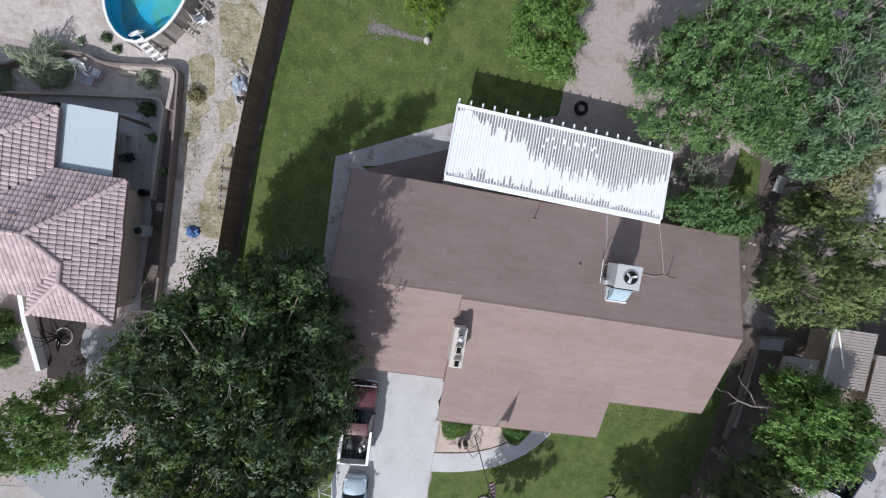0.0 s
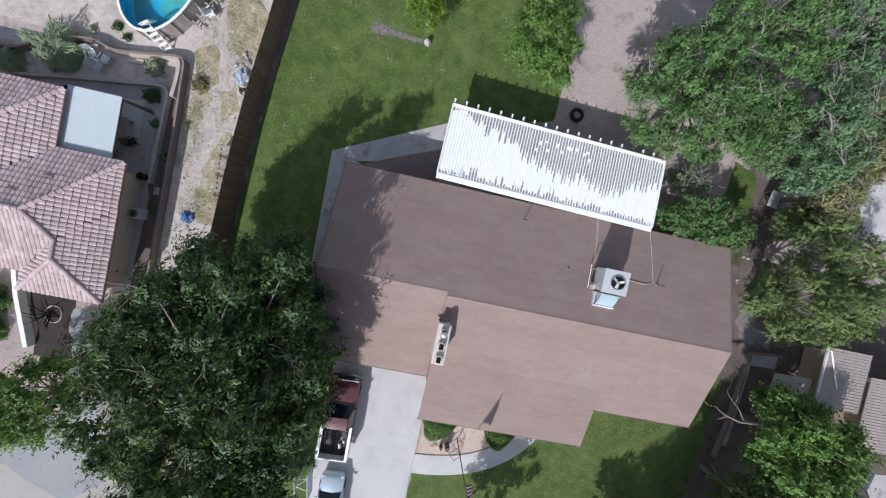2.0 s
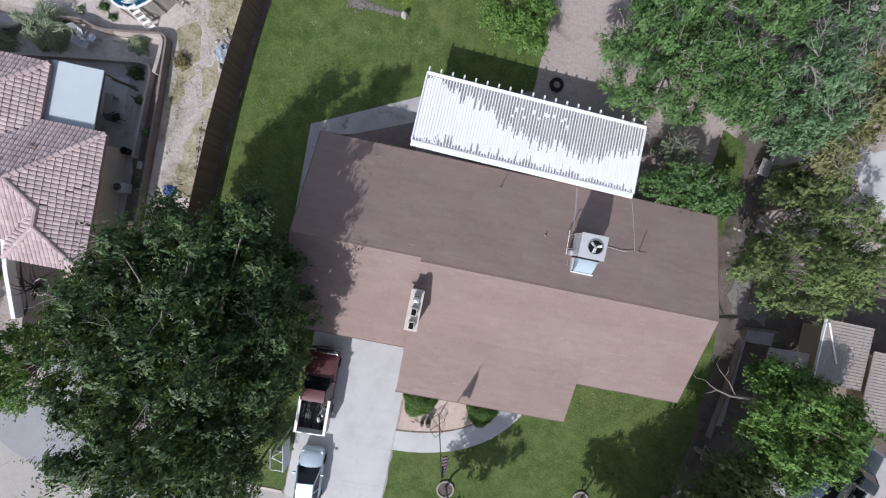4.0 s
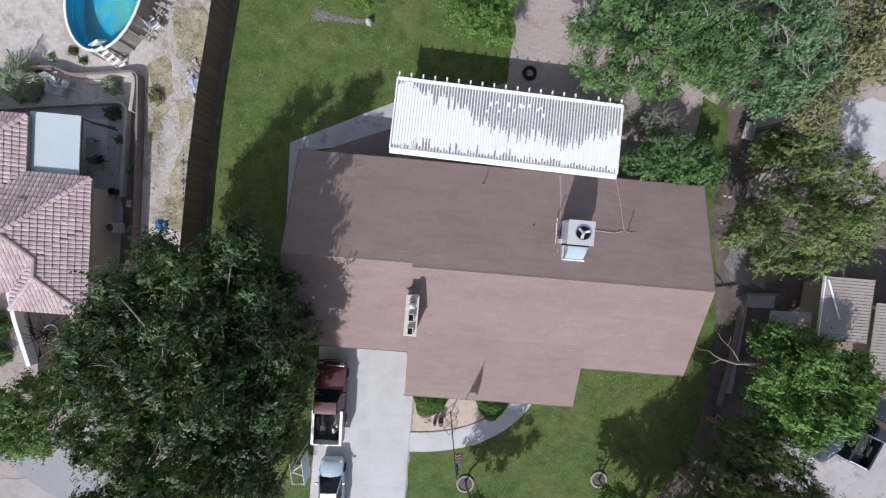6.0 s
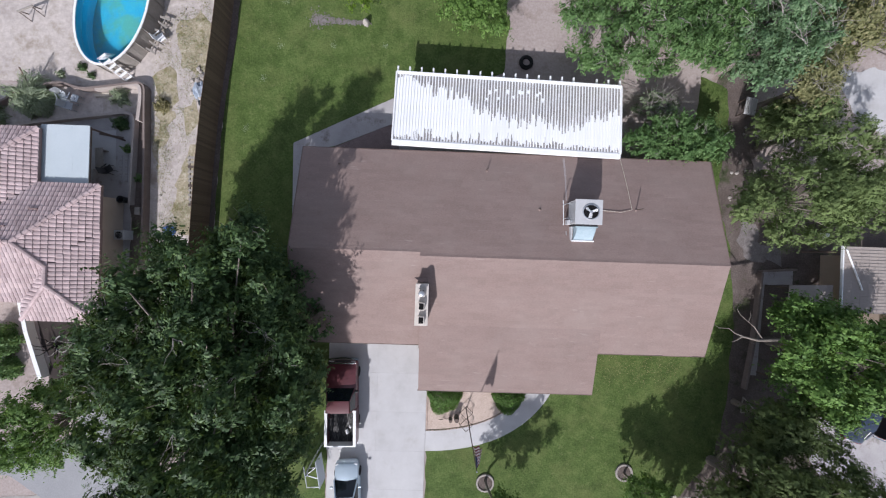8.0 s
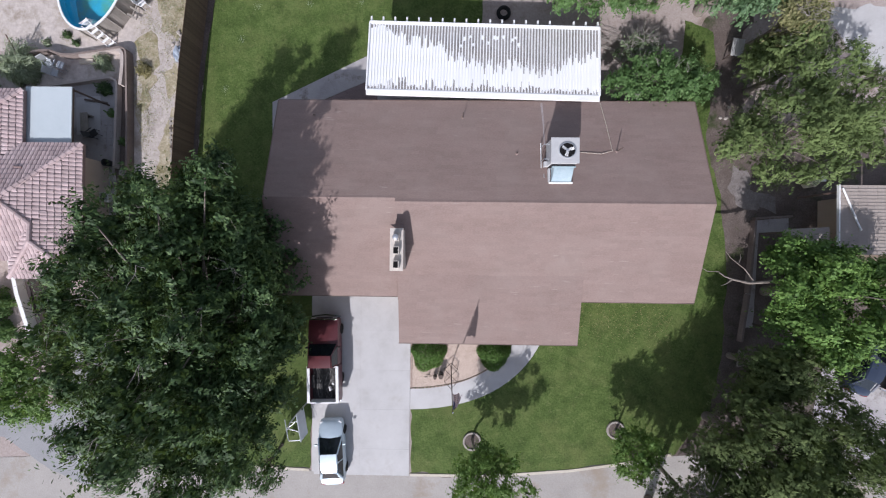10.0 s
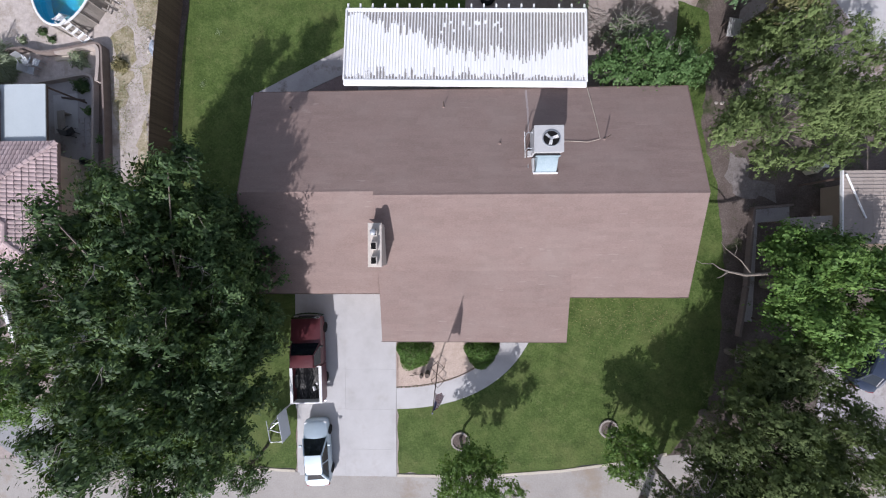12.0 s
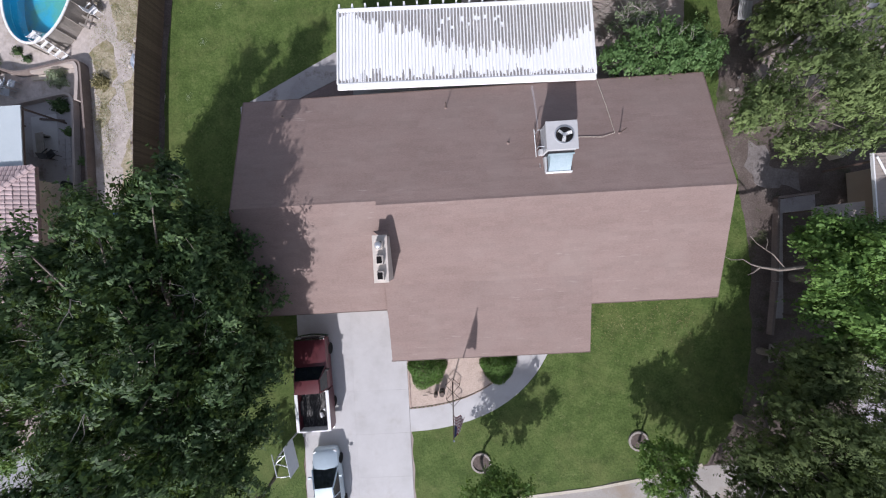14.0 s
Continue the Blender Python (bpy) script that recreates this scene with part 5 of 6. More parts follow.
    if bare:
        s = Shape()
        for k in range(bare):
            cx, cy, cz, rb = cs[rg.integers(len(flat))]
            a = rg.uniform(0, 2 * math.pi)
            p0 = Vector((cx, cy, cz + 0.35 * rb))
            for m in range(3):
                d = Vector((math.cos(a + 0.5 * (m - 1)), math.sin(a + 0.5 * (m - 1)), rg.uniform(0.1, 0.5)))
                p = [p0.copy()]
                for j in range(4):
                    p.append(p[-1] + d * rg.uniform(0.5, 1.1) * bare_len + Vector(rg.normal(size=3)) * 0.06)
                s.tube(p, [0.017, 0.014, 0.011, 0.008, 0.004], 4)
        s.make("dead_wood", PALE_BARK, t)["kind"] = "stuff"
    return t


PINE = dict(aspect=0.4, twig=10, rough=0.16, squash=0.9, up=0.1, depth=1.25, spread=0.25, pick=16, hug=2.4, shell=0.8)
BROAD = dict(rough=0.42, depth=1.15, pick=12, squash=0.7)
tree("shade_tree", "very large dark green broadleaf shade tree over lawn", -11.3, -1.9, 6.9, (6.4, 10.3, 4.6), 200, (0.6, 1.2), 900, 0.22, OAK_LEAF, 11, 0.5, bare=60, low=1.2, rough=0.5, pick=16, depth=1.1, drop=2.6, taper=0.16, brim=0.36, squash=0.7, hug=1.8, spread=0.32, shell=0.55, lobes=((-2.9, 6.2, 1.6, 14), (1.4, 7.2, 1.1, 7)))
tree("round_tree", "round dense green tree beside the grey lane", -24.0, -6.0, 3.4, (2.85, 3.1, 3.0), 44, (0.5, 0.85), 1100, 0.17, BRIGHT_LEAF, 5, 0.2, **BROAD)
tree("pecan_tree", "broad green pecan tree growing behind the patio cover", 13.9, 21.9, 4.6, (5.4, 4.6, 2.2), 90, (0.5, 0.95), 1000, 0.18, PECAN_LEAF, 21, 0.35, bare=24, **BROAD)
tree("pecan_tree", "tall dusty green tree behind the back yard", 22.4, 21.3, 4.8, (3.2, 4.2, 2.5), 58, (0.55, 1.0), 1000, 0.18, BLUE_LEAF, 33, 0.35, bare=50, bare_len=0.4, **BROAD)

tree("pecan_tree", "green pecan tree at the back of the yard", 17.6, 27.6, 4.6, (5.0, 3.8, 2.2), 58, (0.5, 0.95), 900, 0.18, PECAN_LEAF, 23, 0.3, bare=10, **BROAD)
tree("pecan_tree", "dusty green tree at the far back of the yard", 24.4, 28.6, 4.6, (4.4, 3.8, 2.2), 52, (0.5, 0.95), 900, 0.18, BLUE_LEAF, 37, 0.3, bare=14, **BROAD)
tree("pecan_tree", "low green tree against the back of the house", 18.2, 14.7, 2.5, (4.3, 1.9, 1.1), 50, (0.4, 0.75), 1000, 0.18, PECAN_LEAF, 41, 0.2, bare=9, bare_len=0.2, **BROAD)
tree("pecan_tree", "slender green pecan tree among the back trees", 18.9, 21.4, 4.4, (1.9, 2.9, 1.9), 24, (0.5, 0.9), 1000, 0.18, PECAN_LEAF, 27, 0.2, bare=20, **BROAD)
tree("dusty_shrub", "sparse grey-green shrub with dry branches on dirt", 17.0, 17.4, 1.4, (1.9, 1.3, 0.8), 22, (0.3, 0.6), 600, 0.17, DUSTY_LEAF, 43, 0.07, bare=40, bare_len=0.3, low=0.2, category="shrub")
tree("dry_tree", "olive and orange-tinged tree beside the dusty back trees", 25.4, 18.2, 4.3, (1.9, 1.9, 1.8), 22, (0.5, 0.9), 900, 0.17, DRY_LEAF, 66, 0.2, bare=16, **BROAD)
tree("citrus_tree", "small bright lime green tree in the back lawn", -5.0, 24.9, 1.9, (1.5, 1.35, 1.0), 15, (0.4, 0.7), 800, 0.15, LIME_LEAF, 7, 0.1, rough=0.5)
tree("young_tree", "young green tree at the edge of the lawn", 3.4, 24.3, 2.8, (2.7, 3.2, 1.9), 46, (0.45, 0.85), 950, 0.17, LIME_PECAN, 17, 0.14, **BROAD)
tree("mulberry_tree", "broad bright green tree with large leaves", 27.5, 0.2, 4.2, (3.9, 4.5, 2.7), 46, (0.6, 1.15), 1350, 0.185, BRIGHT_LEAF, 51, 0.32, aspect=0.65, rough=0.3, depth=1.25, drop=0.8, pick=14, low=0.3, squash=0.85, hug=1.9, spread=0.35)
tree("pine_tree", "bushy green pine tree with soft needle clumps", 25.2, 10.4, 4.3, (4.2, 3.1, 3.0), 18, (0.55, 1.1), 2700, 0.15, PINE_LEAF, 61, 0.3, low=0.3, **PINE)
tree("pine_tree", "green pine tree beyond the side yard", 30.2, 11.8, 4.4, (3.4, 2.9, 3.0), 14, (0.55, 1.05), 2700, 0.15, PINE_LEAF, 63, 0.28, low=0.3, bare=24, **PINE)
tree("pine_tree", "olive green pine tree with dusty needle clumps", 26.0, 15.2, 4.2, (2.5, 2.0, 2.4), 10, (0.55, 1.05), 2700, 0.15, PINE_LEAF, 67, 0.2, low=0.3, bare=16, **PINE)
tree("olive_tree", "small yellow-green tree beside the garden table", 25.2, 16.4, 2.3, (1.0, 1.3, 0.9), 8, (0.55, 0.85), 2700, 0.15, PINE_LEAF, 65, 0.12, low=1.0, **PINE)
tree("pine_tree", "tall dark green pine tree shading the front corner", 23.2, -9.3, 4.8, (3.7, 3.9, 3.0), 30, (0.55, 1.1), 2600, 0.155, DARK_PINE, 71, 0.3, low=0.8, bare=6, **PINE)
tree("pine_tree", "dark green pine tree beside the parked cars", 26.9, -8.8, 4.8, (2.7, 3.4, 3.0), 21, (0.55, 1.1), 2600, 0.155, DARK_PINE, 73, 0.28, low=0.8, **PINE)
tree("pine_tree", "dark pine tree standing against the side wall", 24.9, -4.7, 3.8, (2.3, 1.9, 1.8), 15, (0.55, 1.05), 2600, 0.155, DARK_PINE, 75, 0.2, low=0.7, **PINE)
tree("pine_tree", "tall dark pine tree standing beside the street", 23.6, -13.4, 5.8, (4.3, 2.6, 2.6), 26, (0.55, 1.1), 2600, 0.155, DARK_PINE, 79, 0.28, low=0.8, **PINE)
tree("pine_tree", "tall dark pine tree on the street verge", 18.9, -15.6, 6.6, (3.6, 2.3, 2.6), 19, (0.55, 1.05), 2600, 0.155, DARK_PINE, 78, 0.26, low=0.8, **PINE)
tree("pine_tree", "thin pine tree at the edge of the street", 19.1, -12.6, 3.8, (2.0, 1.4, 1.2), 7, (0.55, 0.9), 1300, 0.17, DARK_PINE, 77, 0.16, low=0.2, bare=40, bare_len=0.5, **PINE)
tree("dry_tree", "tree with yellowing and orange-tinged leaves", 26.9, 22.4, 4.5, (2.9, 3.3, 2.2), 42, (0.5, 0.9), 900, 0.18, DRY_LEAF, 81, 0.25, bare=24, **BROAD)
tree("dry_tree", "dusty olive tree with patches of dry leaves", 32.4, 24.0, 4.3, (3.4, 3.2, 2.0), 40, (0.5, 0.9), 800, 0.18, DRY_LEAF, 83, 0.25, **BROAD)
tree("young_tree", "young green tree growing in a stone ring", 5.6, -11.3, 3.7, (2.9, 2.6, 1.6), 46, (0.45, 0.75), 950, 0.16, LIME_PECAN, 91, 0.09, lean=(0.9, -0.8), **BROAD)
tree("young_tree", "young green tree growing in a stone ring", 16.4, -10.5, 2.8, (1.8, 1.8, 1.3), 25, (0.4, 0.7), 950, 0.16, LIME_PECAN, 95, 0.08, **BROAD)
tree("dark_tree", "small dark purple-green tree beside the kerb", -8.9, -12.0, 2.6, (1.4, 1.7, 1.0), 14, (0.4, 0.7), 700, 0.16, OAK_LEAF, 99, 0.1, rough=0.5)

# a bare grey limb reaching out over the side yard
limb = Shape()
limb.tube([(25.6, 1.3, 4.0), (24.0, 1.2, 3.7), (22.9, 1.1, 3.6), (22.0, 1.3, 3.5), (21.5, 1.5, 3.4), (21.1, 1.8, 3.4), (20.5, 1.8, 3.3), (20.1, 2.1, 3.2)], [0.11, 0.1, 0.085, 0.06, 0.035, 0.024, 0.018, 0.01], 8)
limb.tube([(23.2, 1.2, 3.6), (22.6, 2.0, 3.6), (22.3, 2.3, 3.5), (21.8, 2.7, 3.5), (21.6, 3.1, 3.4), (21.9, 3.5, 3.3), (22.0, 4.0, 3.2)], [0.035, 0.03, 0.022, 0.018, 0.015, 0.012, 0.006], 6)
limb.tube([(21.9, 1.3, 3.5), (21.6, 1.0, 3.4), (21.3, 0.9, 3.4)], [0.05, 0.03, 0.01], 6)
limb.tube([(22.3, 2.3, 3.5), (22.45, 2.7, 3.5), (22.4, 3.0, 3.5)], [0.025, 0.015, 0.008], 6)
trunk_limb = limb.make("bare_limb", BARK, smooth=True)
for o in scene.objects:
    if o.name == "mulberry_tree":
        trunk_limb.parent, trunk_limb.matrix_basis = o, pose(-27.5, -0.2, 0)
trunk_limb["label"] = "bare pale grey limb"

# ---- the neighbour's tiled house ----
EAVE, PITCH = 2.7, 0.34
BLOCKS = [(-48.0, -21.5, 2.0, 10.0), (-26.4, -21.45, 0.8, 7.0), (-36.0, -25.7, 3.0, 13.7)]


def plane_height(b, x, y):
    x0, x1, y0, y1 = b
    d = [x - x0, x1 - x, y - y0, y1 - y]
    k = min(range(4), key=lambda i: d[i])
    return (EAVE + PITCH * d[k], k) if d[k] >= 0 else (-1, -1)


tiled = thing("tiled_house", "neighbour's stucco house with pinkish clay tile roof", "house")
for x0, x1, y0, y1 in BLOCKS:
    Shape().box(x0 + 0.5, y0 + 0.5, 0, x1 - 1.15, y1 - 0.6, EAVE - 0.1).make("wall", STUCCO, tiled, "tan stucco wall")
    h = min(x1 - x0, y1 - y0) / 2
    z = EAVE + PITCH * h
    top = [(x0 + h, (y0 + y1) / 2, z), (x1 - h, (y0 + y1) / 2, z)] if x1 - x0 > y1 - y0 else [((x0 + x1) / 2, y0 + h, z), ((x0 + x1) / 2, y1 - h, z)]
    v = [(x0, y0, EAVE), (x1, y0, EAVE), (x1, y1, EAVE), (x0, y1, EAVE), *top, (x0, y0, EAVE - 0.15), (x1, y0, EAVE - 0.15), (x1, y1, EAVE - 0.15), (x0, y1, EAVE - 0.15)]
    f = [(0, 1, 5, 4), (2, 3, 4, 5), (1, 2, 5), (3, 0, 4)] if x1 - x0 > y1 - y0 else [(1, 2, 5, 4), (3, 0, 4, 5), (0, 1, 4), (2, 3, 5)]
    Shape().add(v, f + [(6, 7, 1, 0), (7, 8, 2, 1), (8, 9, 3, 2), (9, 6, 0, 3), (9, 8, 7, 6)]).make("roof_bed", TILE_BED, tiled)

TW, TL = 0.28, 0.34
tile_v, tile_f = [], []
for i, (yy, rise) in enumerate(((-0.24, 0.035), (0.2, 0.0))):
    for j in range(5):
        a = math.pi * j / 4
        tile_v.append((-0.145 * math.cos(a), yy * 0.85, 0.02 + rise + 0.065 * math.sin(a)))
tile_f = [(j, j + 1, j + 6, j + 5) for j in range(4)] + [(0, 1, 2, 3, 4)]
places = []
for bi, b in enumerate(BLOCKS):
    x0, x1, y0, y1 = b
    for k, (ox, oy, ax, ay, ux, uy, run) in enumerate(((x0, y0, 0, 1, 1, 0, y1 - y0), (x1, y0, 0, 1, -1, 0, y1 - y0), (x0, y0, 1, 0, 0, 1, x1 - x0), (x0, y1, 1, 0, 0, -1, x1 - x0))):
        for r in range(int(6.0 / TL)):
            for c in range(int(run / TW)):
                s, d = (c + 0.5) * TW, (r + 0.45) * TL
                x, y = ox + ax * s + ux * d, oy + ay * s + uy * d
                if x < -33.5:
                    continue
                z, kk = plane_height(b, x, y)
                if kk != k or any(plane_height(o, x, y)[0] > z + 0.001 for o in BLOCKS if o is not b):
                    continue
                places.append((x, y, z, math.degrees(math.atan2(uy, ux)) - 90))
places.sort(key=lambda p: -p[0])
tile_mesh = None
rest = Shape()
tilt = math.degrees(math.atan(PITCH))
for i, (x, y, z, a) in enumerate(places):
    m = pose(x, y, z + 0.005, 0, 0, a + random.uniform(-1.5, 1.5)) @ pose(0, 0, random.uniform(0, 0.012), tilt, 0, 0)
    if i < 300:
        if tile_mesh is None:
            tile_mesh = Shape().add(tile_v, tile_f).make("roof_tile", TILE, tiled, at=m)
            continue
        ob = new("roof_tile", tile_mesh.data)
        ob.parent, ob.matrix_basis = tiled, m
    else:
        rest.add([m @ Vector(p) for p in tile_v], tile_f)
TILE_REST = TILE.copy()
nt = TILE_REST.node_tree
oi = [n for n in nt.nodes if n.bl_idname == "ShaderNodeObjectInfo"][0]
gn = nt.nodes.new("ShaderNodeNewGeometry")
for l in list(nt.links):
    if l.from_node == oi:
        nt.links.new(gn.outputs["Random Per Island"], l.to_socket)
rest_ob = rest.make("roof_tiles", TILE_REST, tiled)
rest_ob["kind"] = "stuff"
caps = Shape()


def cap_line(a, b):
    a, b = Vector(a), Vector(b)
    n = int((b - a).length / 0.38)
    d = (b - a).normalized()
    s = d.cross(Vector((0, 0, 1))).normalized()
    u = s.cross(d)
    for i in range(n):
        p, q = a.lerp(b, i / n), a.lerp(b, (i + 1.1) / n)
        vs = [c + s * (0.15 * math.cos(t) * w) + u * (0.05 + h + 0.12 * math.sin(t)) for c, w, h in ((p, 1.1, 0.03), (q, 0.9, 0.0)) for t in (math.pi * j / 4 for j in range(5))]
        caps.add(vs, tile_f)


for a, b in (((-21.5, 10.0, 2.7), (-25.5, 6.0, 4.06)), ((-25.5, 6.0, 4.06), (-33, 6.0, 4.06)), ((-21.45, 0.8, 2.7), (-23.92, 3.27, 3.54)), ((-26.4, 0.8, 2.7), (-23.92, 3.27, 3.54)), ((-23.92, 3.27, 3.54), (-23.92, 4.5, 3.54)),
             ((-25.7, 13.7, 2.7), (-30.85, 8.55, 4.45)), ((-30.85, 8.55, 4.45), (-30.85, 6.5, 4.45)), ((-23.92, 4.45, 3.54), (-25.5, 6.0, 4.06))):
    cap_line(a, b)
cap_ob = caps.make("hip_tiles", TILE_REST, tiled)
cap_ob["kind"] = "stuff"
for x, y in ((-25.0, 8.2), (-26.5, 7.0), (-29.5, 11.2)):
    Shape().box(-0.28, -0.04, 0, 0.28, 0.04, 0.16).make("roof_vent", TILE_BED, tiled, at=pose(x, y, plane_height(BLOCKS[0], x, min(y, 9.9))[0] + 0.02))

awning = thing("awning", "flat pale blue-grey metal patio awning", "awning")
n = 3
for i in range(n):
    x0 = -25.85 + 3.25 * i / n
    Shape().box(x0 + 0.001, 10.12, 2.45, x0 + 3.25 / n - 0.001, 14.05, 2.5).make("panel", AWNING, awning)
for x in (-25.75, -22.7):
    Shape().box(x - 0.05, 10.2, 2.3, x + 0.05, 14.0, 2.445).make("beam", STEEL, awning)
    Shape().box(x - 0.05, 13.85, 0.02, x + 0.05, 13.95, 2.3).make("post", STEEL, awning)


# ---- garden walls ----
def wall_run(name, label, line, h, w, mat, cap=0.05):
    ob = thing(name, label, "wall", kind="structure")
    def strip(z0, z1, hw, mat, nm):
        pts = [Vector((x, y, 0)) for x, y in line]
        L, R = [], []
        for i, p in enumerate(pts):
            d = (pts[min(i + 1, len(pts) - 1)] - pts[max(i - 1, 0)]).normalized()
            o = Vector((-d.y, d.x, 0)) * hw
            L.append(p + o)
            R.append(p - o)
        rings = [[(l.x, l.y, z0), (l.x, l.y, z1), (r.x, r.y, z1), (r.x, r.y, z0)] for l, r in zip(L, R)]
        Shape().loft(rings).make(nm, mat, ob)
    strip(0, h, w / 2, mat, "wall")
    strip(h, h + cap, w / 2 + 0.005, mat, "coping")
    return ob


def rounded(pts, r=0.7):
    out = [pts[0]]
    for a, b, c in zip(pts, pts[1:], pts[2:]):
        va, vc = Vector(a) - Vector(b), Vector(c) - Vector(b)
        p, q = Vector(b) + va.normalized() * min(r, va.length * 0.45), Vector(b) + vc.normalized() * min(r, vc.length * 0.45)
        out += bez(tuple(p), b, tuple(q), 5)
    return out + [pts[-1]]


wall_run("wall_garden_outer", "low tan block wall round the neighbour's yard", rounded([(-40, 15.6), (-31.4, 16.2), (-30.2, 17.2), (-28.7, 17.65), (-27.0, 17.95), (-25.7, 17.45), (-23.7, 17.75), (-20.95, 18.2), (-20.9, 16.0), (-20.8, 13.0), (-20.75, 7.3), (-20.75, 1.0)], 0.7), 0.5, 0.13, WALL_BROWN)
wall_run("wall_garden_inner", "low tan block wall beside the neighbour's patio", rounded([(-40, 13.2), (-32.0, 14.4), (-27.2, 15.2), (-21.75, 16.0), (-21.8, 13.0), (-21.9, 9.0)], 0.9), 0.35, 0.15, WALL_TAN)
wall_run("wall_garden_corner", "pale curved stretch of the garden wall", rounded([(-24.6, 17.5), (-23.3, 17.85), (-21.3, 18.05), (-21.25, 16.8), (-21.4, 15.3)], 0.6), 0.45, 0.24, WALL_TAN)

# ---- pool ----
pool = thing("swimming_pool", "oval above-ground pool with blue liner and white rim", "pool", pose(-22.75, 23.5, 0, 0, 0, -13))
N, PA, PB = 48, 2.48, 4.6
oval = [(math.cos(2 * math.pi * k / N), math.sin(2 * math.pi * k / N)) for k in range(N)]


def band(r0, z0, r1, z1):
    return [[((PA + r) * c, (PB + r) * s, z) for r, z in ((r0, z0), (r1, z0), (r1, z1), (r0, z1))] for c, s in oval + oval[:1]]


Shape().loft(band(-0.03, 0.0, 0.0, 1.2), caps=False).make("liner", LINER, pool, "blue pool liner")
Shape().loft(band(0.004, 0.0, 0.03, 1.2), caps=False).make("shell", PALE_BARK, pool, "weathered grey-brown pool wall")
seg = 16
for k in range(seg):
    part_ring = [[((PA + r) * c, (PB + r) * s, z) for r, z in ((-0.05, 1.2), (0.1, 1.2), (0.1, 1.25), (-0.05, 1.25))] for c, s in [(math.cos(2 * math.pi * (k + f * 0.985 + 0.0075) / seg), math.sin(2 * math.pi * (k + f * 0.985 + 0.0075) / seg)) for f in (0, 1 / 3, 2 / 3, 1)]]
    Shape().loft(part_ring).make("rim", WHITE, pool)
Shape().add([((PA - 0.03) * c, (PB - 0.03) * s, 0.06) for c, s in oval], [tuple(range(N))]).make("pool_bottom", POOL_FLOOR, pool, "blue pool bottom with green-brown algae stains")
water = Shape().prism([((PA - 0.035) * c, (PB - 0.035) * s) for c, s in oval], 0.82, 0.85).make("water", WATER, pool)
water.visible_shadow = False
for k in range(0, 24):
    c, s = math.cos(2 * math.pi * k / 24), math.sin(2 * math.pi * k / 24)
    Shape().box(-0.04, -0.04, 0, 0.04, 0.04, 1.2).make("upright", PALE_BARK, pool, at=pose((PA + 0.07) * c, (PB + 0.07) * s, 0))
ladder = thing("pool_ladder", "white plastic A-frame ladder over the pool rim", "ladder", pose(-23.0, 19.25, 0, 0, 0, 38))
for s in (-1, 1):
    for x in (-0.3, 0.3):
        Shape().tube([(x, s * 0.95, 0.0 if s < 0 else 0.35), (x, s * 0.12, 1.55)], 0.035, 6).make("rail", WHITE, ladder)
    for k in range(5):
        t = 0.1 + 0.19 * k
        Shape().box(-0.3, s * (0.95 - 0.83 * t) - 0.08, 1.5 * t + (0.35 * (1 - t) if s > 0 else 0.0), 0.3, s * (0.95 - 0.83 * t) + 0.08, 1.54 * t + 0.03 + (0.35 * (1 - t) if s > 0 else 0.0)).make("step", WHITE, ladder)
deck = thing("pool_deck", "weathered grey timber walkway along the pool side", "deck")
for k in range(6):
    Shape().box(-0.4, -0.07, 0.3, 0.4, 0.07, 0.36).make("board", PALE_BARK, deck, at=pose(-20.7 + 0.2 * k, 20.6 + 0.5 * k, 0, 0, 0, -25 + random.uniform(-12, 12)))
for x, y in ((-20.7, 20.6), (-19.7, 23.1)):
    Shape().box(x - 0.05, y - 0.05, 0, x + 0.05, y + 0.05, 0.3).make("post", PALE_BARK, deck)
Shape().tube([(-20.7, 20.6, 0.3), (-19.7, 23.1, 0.3)], 0.05, 4).make("bearer", PALE_BARK, deck)


def lawn_chair(x, y, a, mat, label):
    c = thing("garden_chair", label, "chair", pose(x, y, 0.02, 0, 0, a), "garden chairs")
    Shape().box(-0.26, -0.25, 0.38, 0.26, 0.25, 0.42).make("seat", mat, c, bevel=0.01)
    Shape().box(-0.26, -0.02, 0, 0.26, 0.02, 0.5).make("backrest", mat, c, bevel=0.01, at=pose(0, 0.26, 0.42, -14))
    for sx in (-0.24, 0.24):
        for sy in (-0.22, 0.22):
            Shape().tube([(sx, sy, 0), (sx * 0.95, sy * 0.95, 0.39)], 0.022, 6).make("leg", mat, c)
        Shape().box(sx - 0.03, -0.24, 0.6, sx + 0.03, 0.26, 0.63).make("armrest", mat, c)
    return c


lawn_chair(-19.9, 21.6, 130, WHITE, "white plastic garden chair beside the pool")
lawn_chair(-27.0, 16.9, 30, GALV, "faded grey metal chair in the yard")
lawn_chair(-26.5, 16.2, 80, GALV, "faded grey metal chair in the yard")
lawn_chair(-26.1, 16.8, 160, GALV, "faded grey metal chair in the yard")
lawn_chair(-23.45, 11.6, 125, DARK, "dark garden chair beside the awning")
bench_w = thing("garden_bench", "weathered pale wooden bench beside the awning", "bench", pose(-24.1, 12.4, 0.035, 0, 0, 4))
for k in range(4):
    Shape().box(-0.3 + 0.15 * k, -0.75, 0.42, -0.17 + 0.15 * k, 0.75, 0.46).make("slat", PALE_BARK, bench_w)
for y in (-0.6, 0.6):
    Shape().box(-0.28, y - 0.04, 0, 0.28, y + 0.04, 0.415).make("leg", PALE_BARK, bench_w)
plank = Shape().box(-0.9, -0.07, 0.0, 0.9, 0.07, 0.06).make("loose_plank", STEEL, at=pose(-23.7, 14.2, 0.036, 0, 0, -8))
tagged(plank, "dark loose plank lying on the patio slab", "plank")
pavers = None
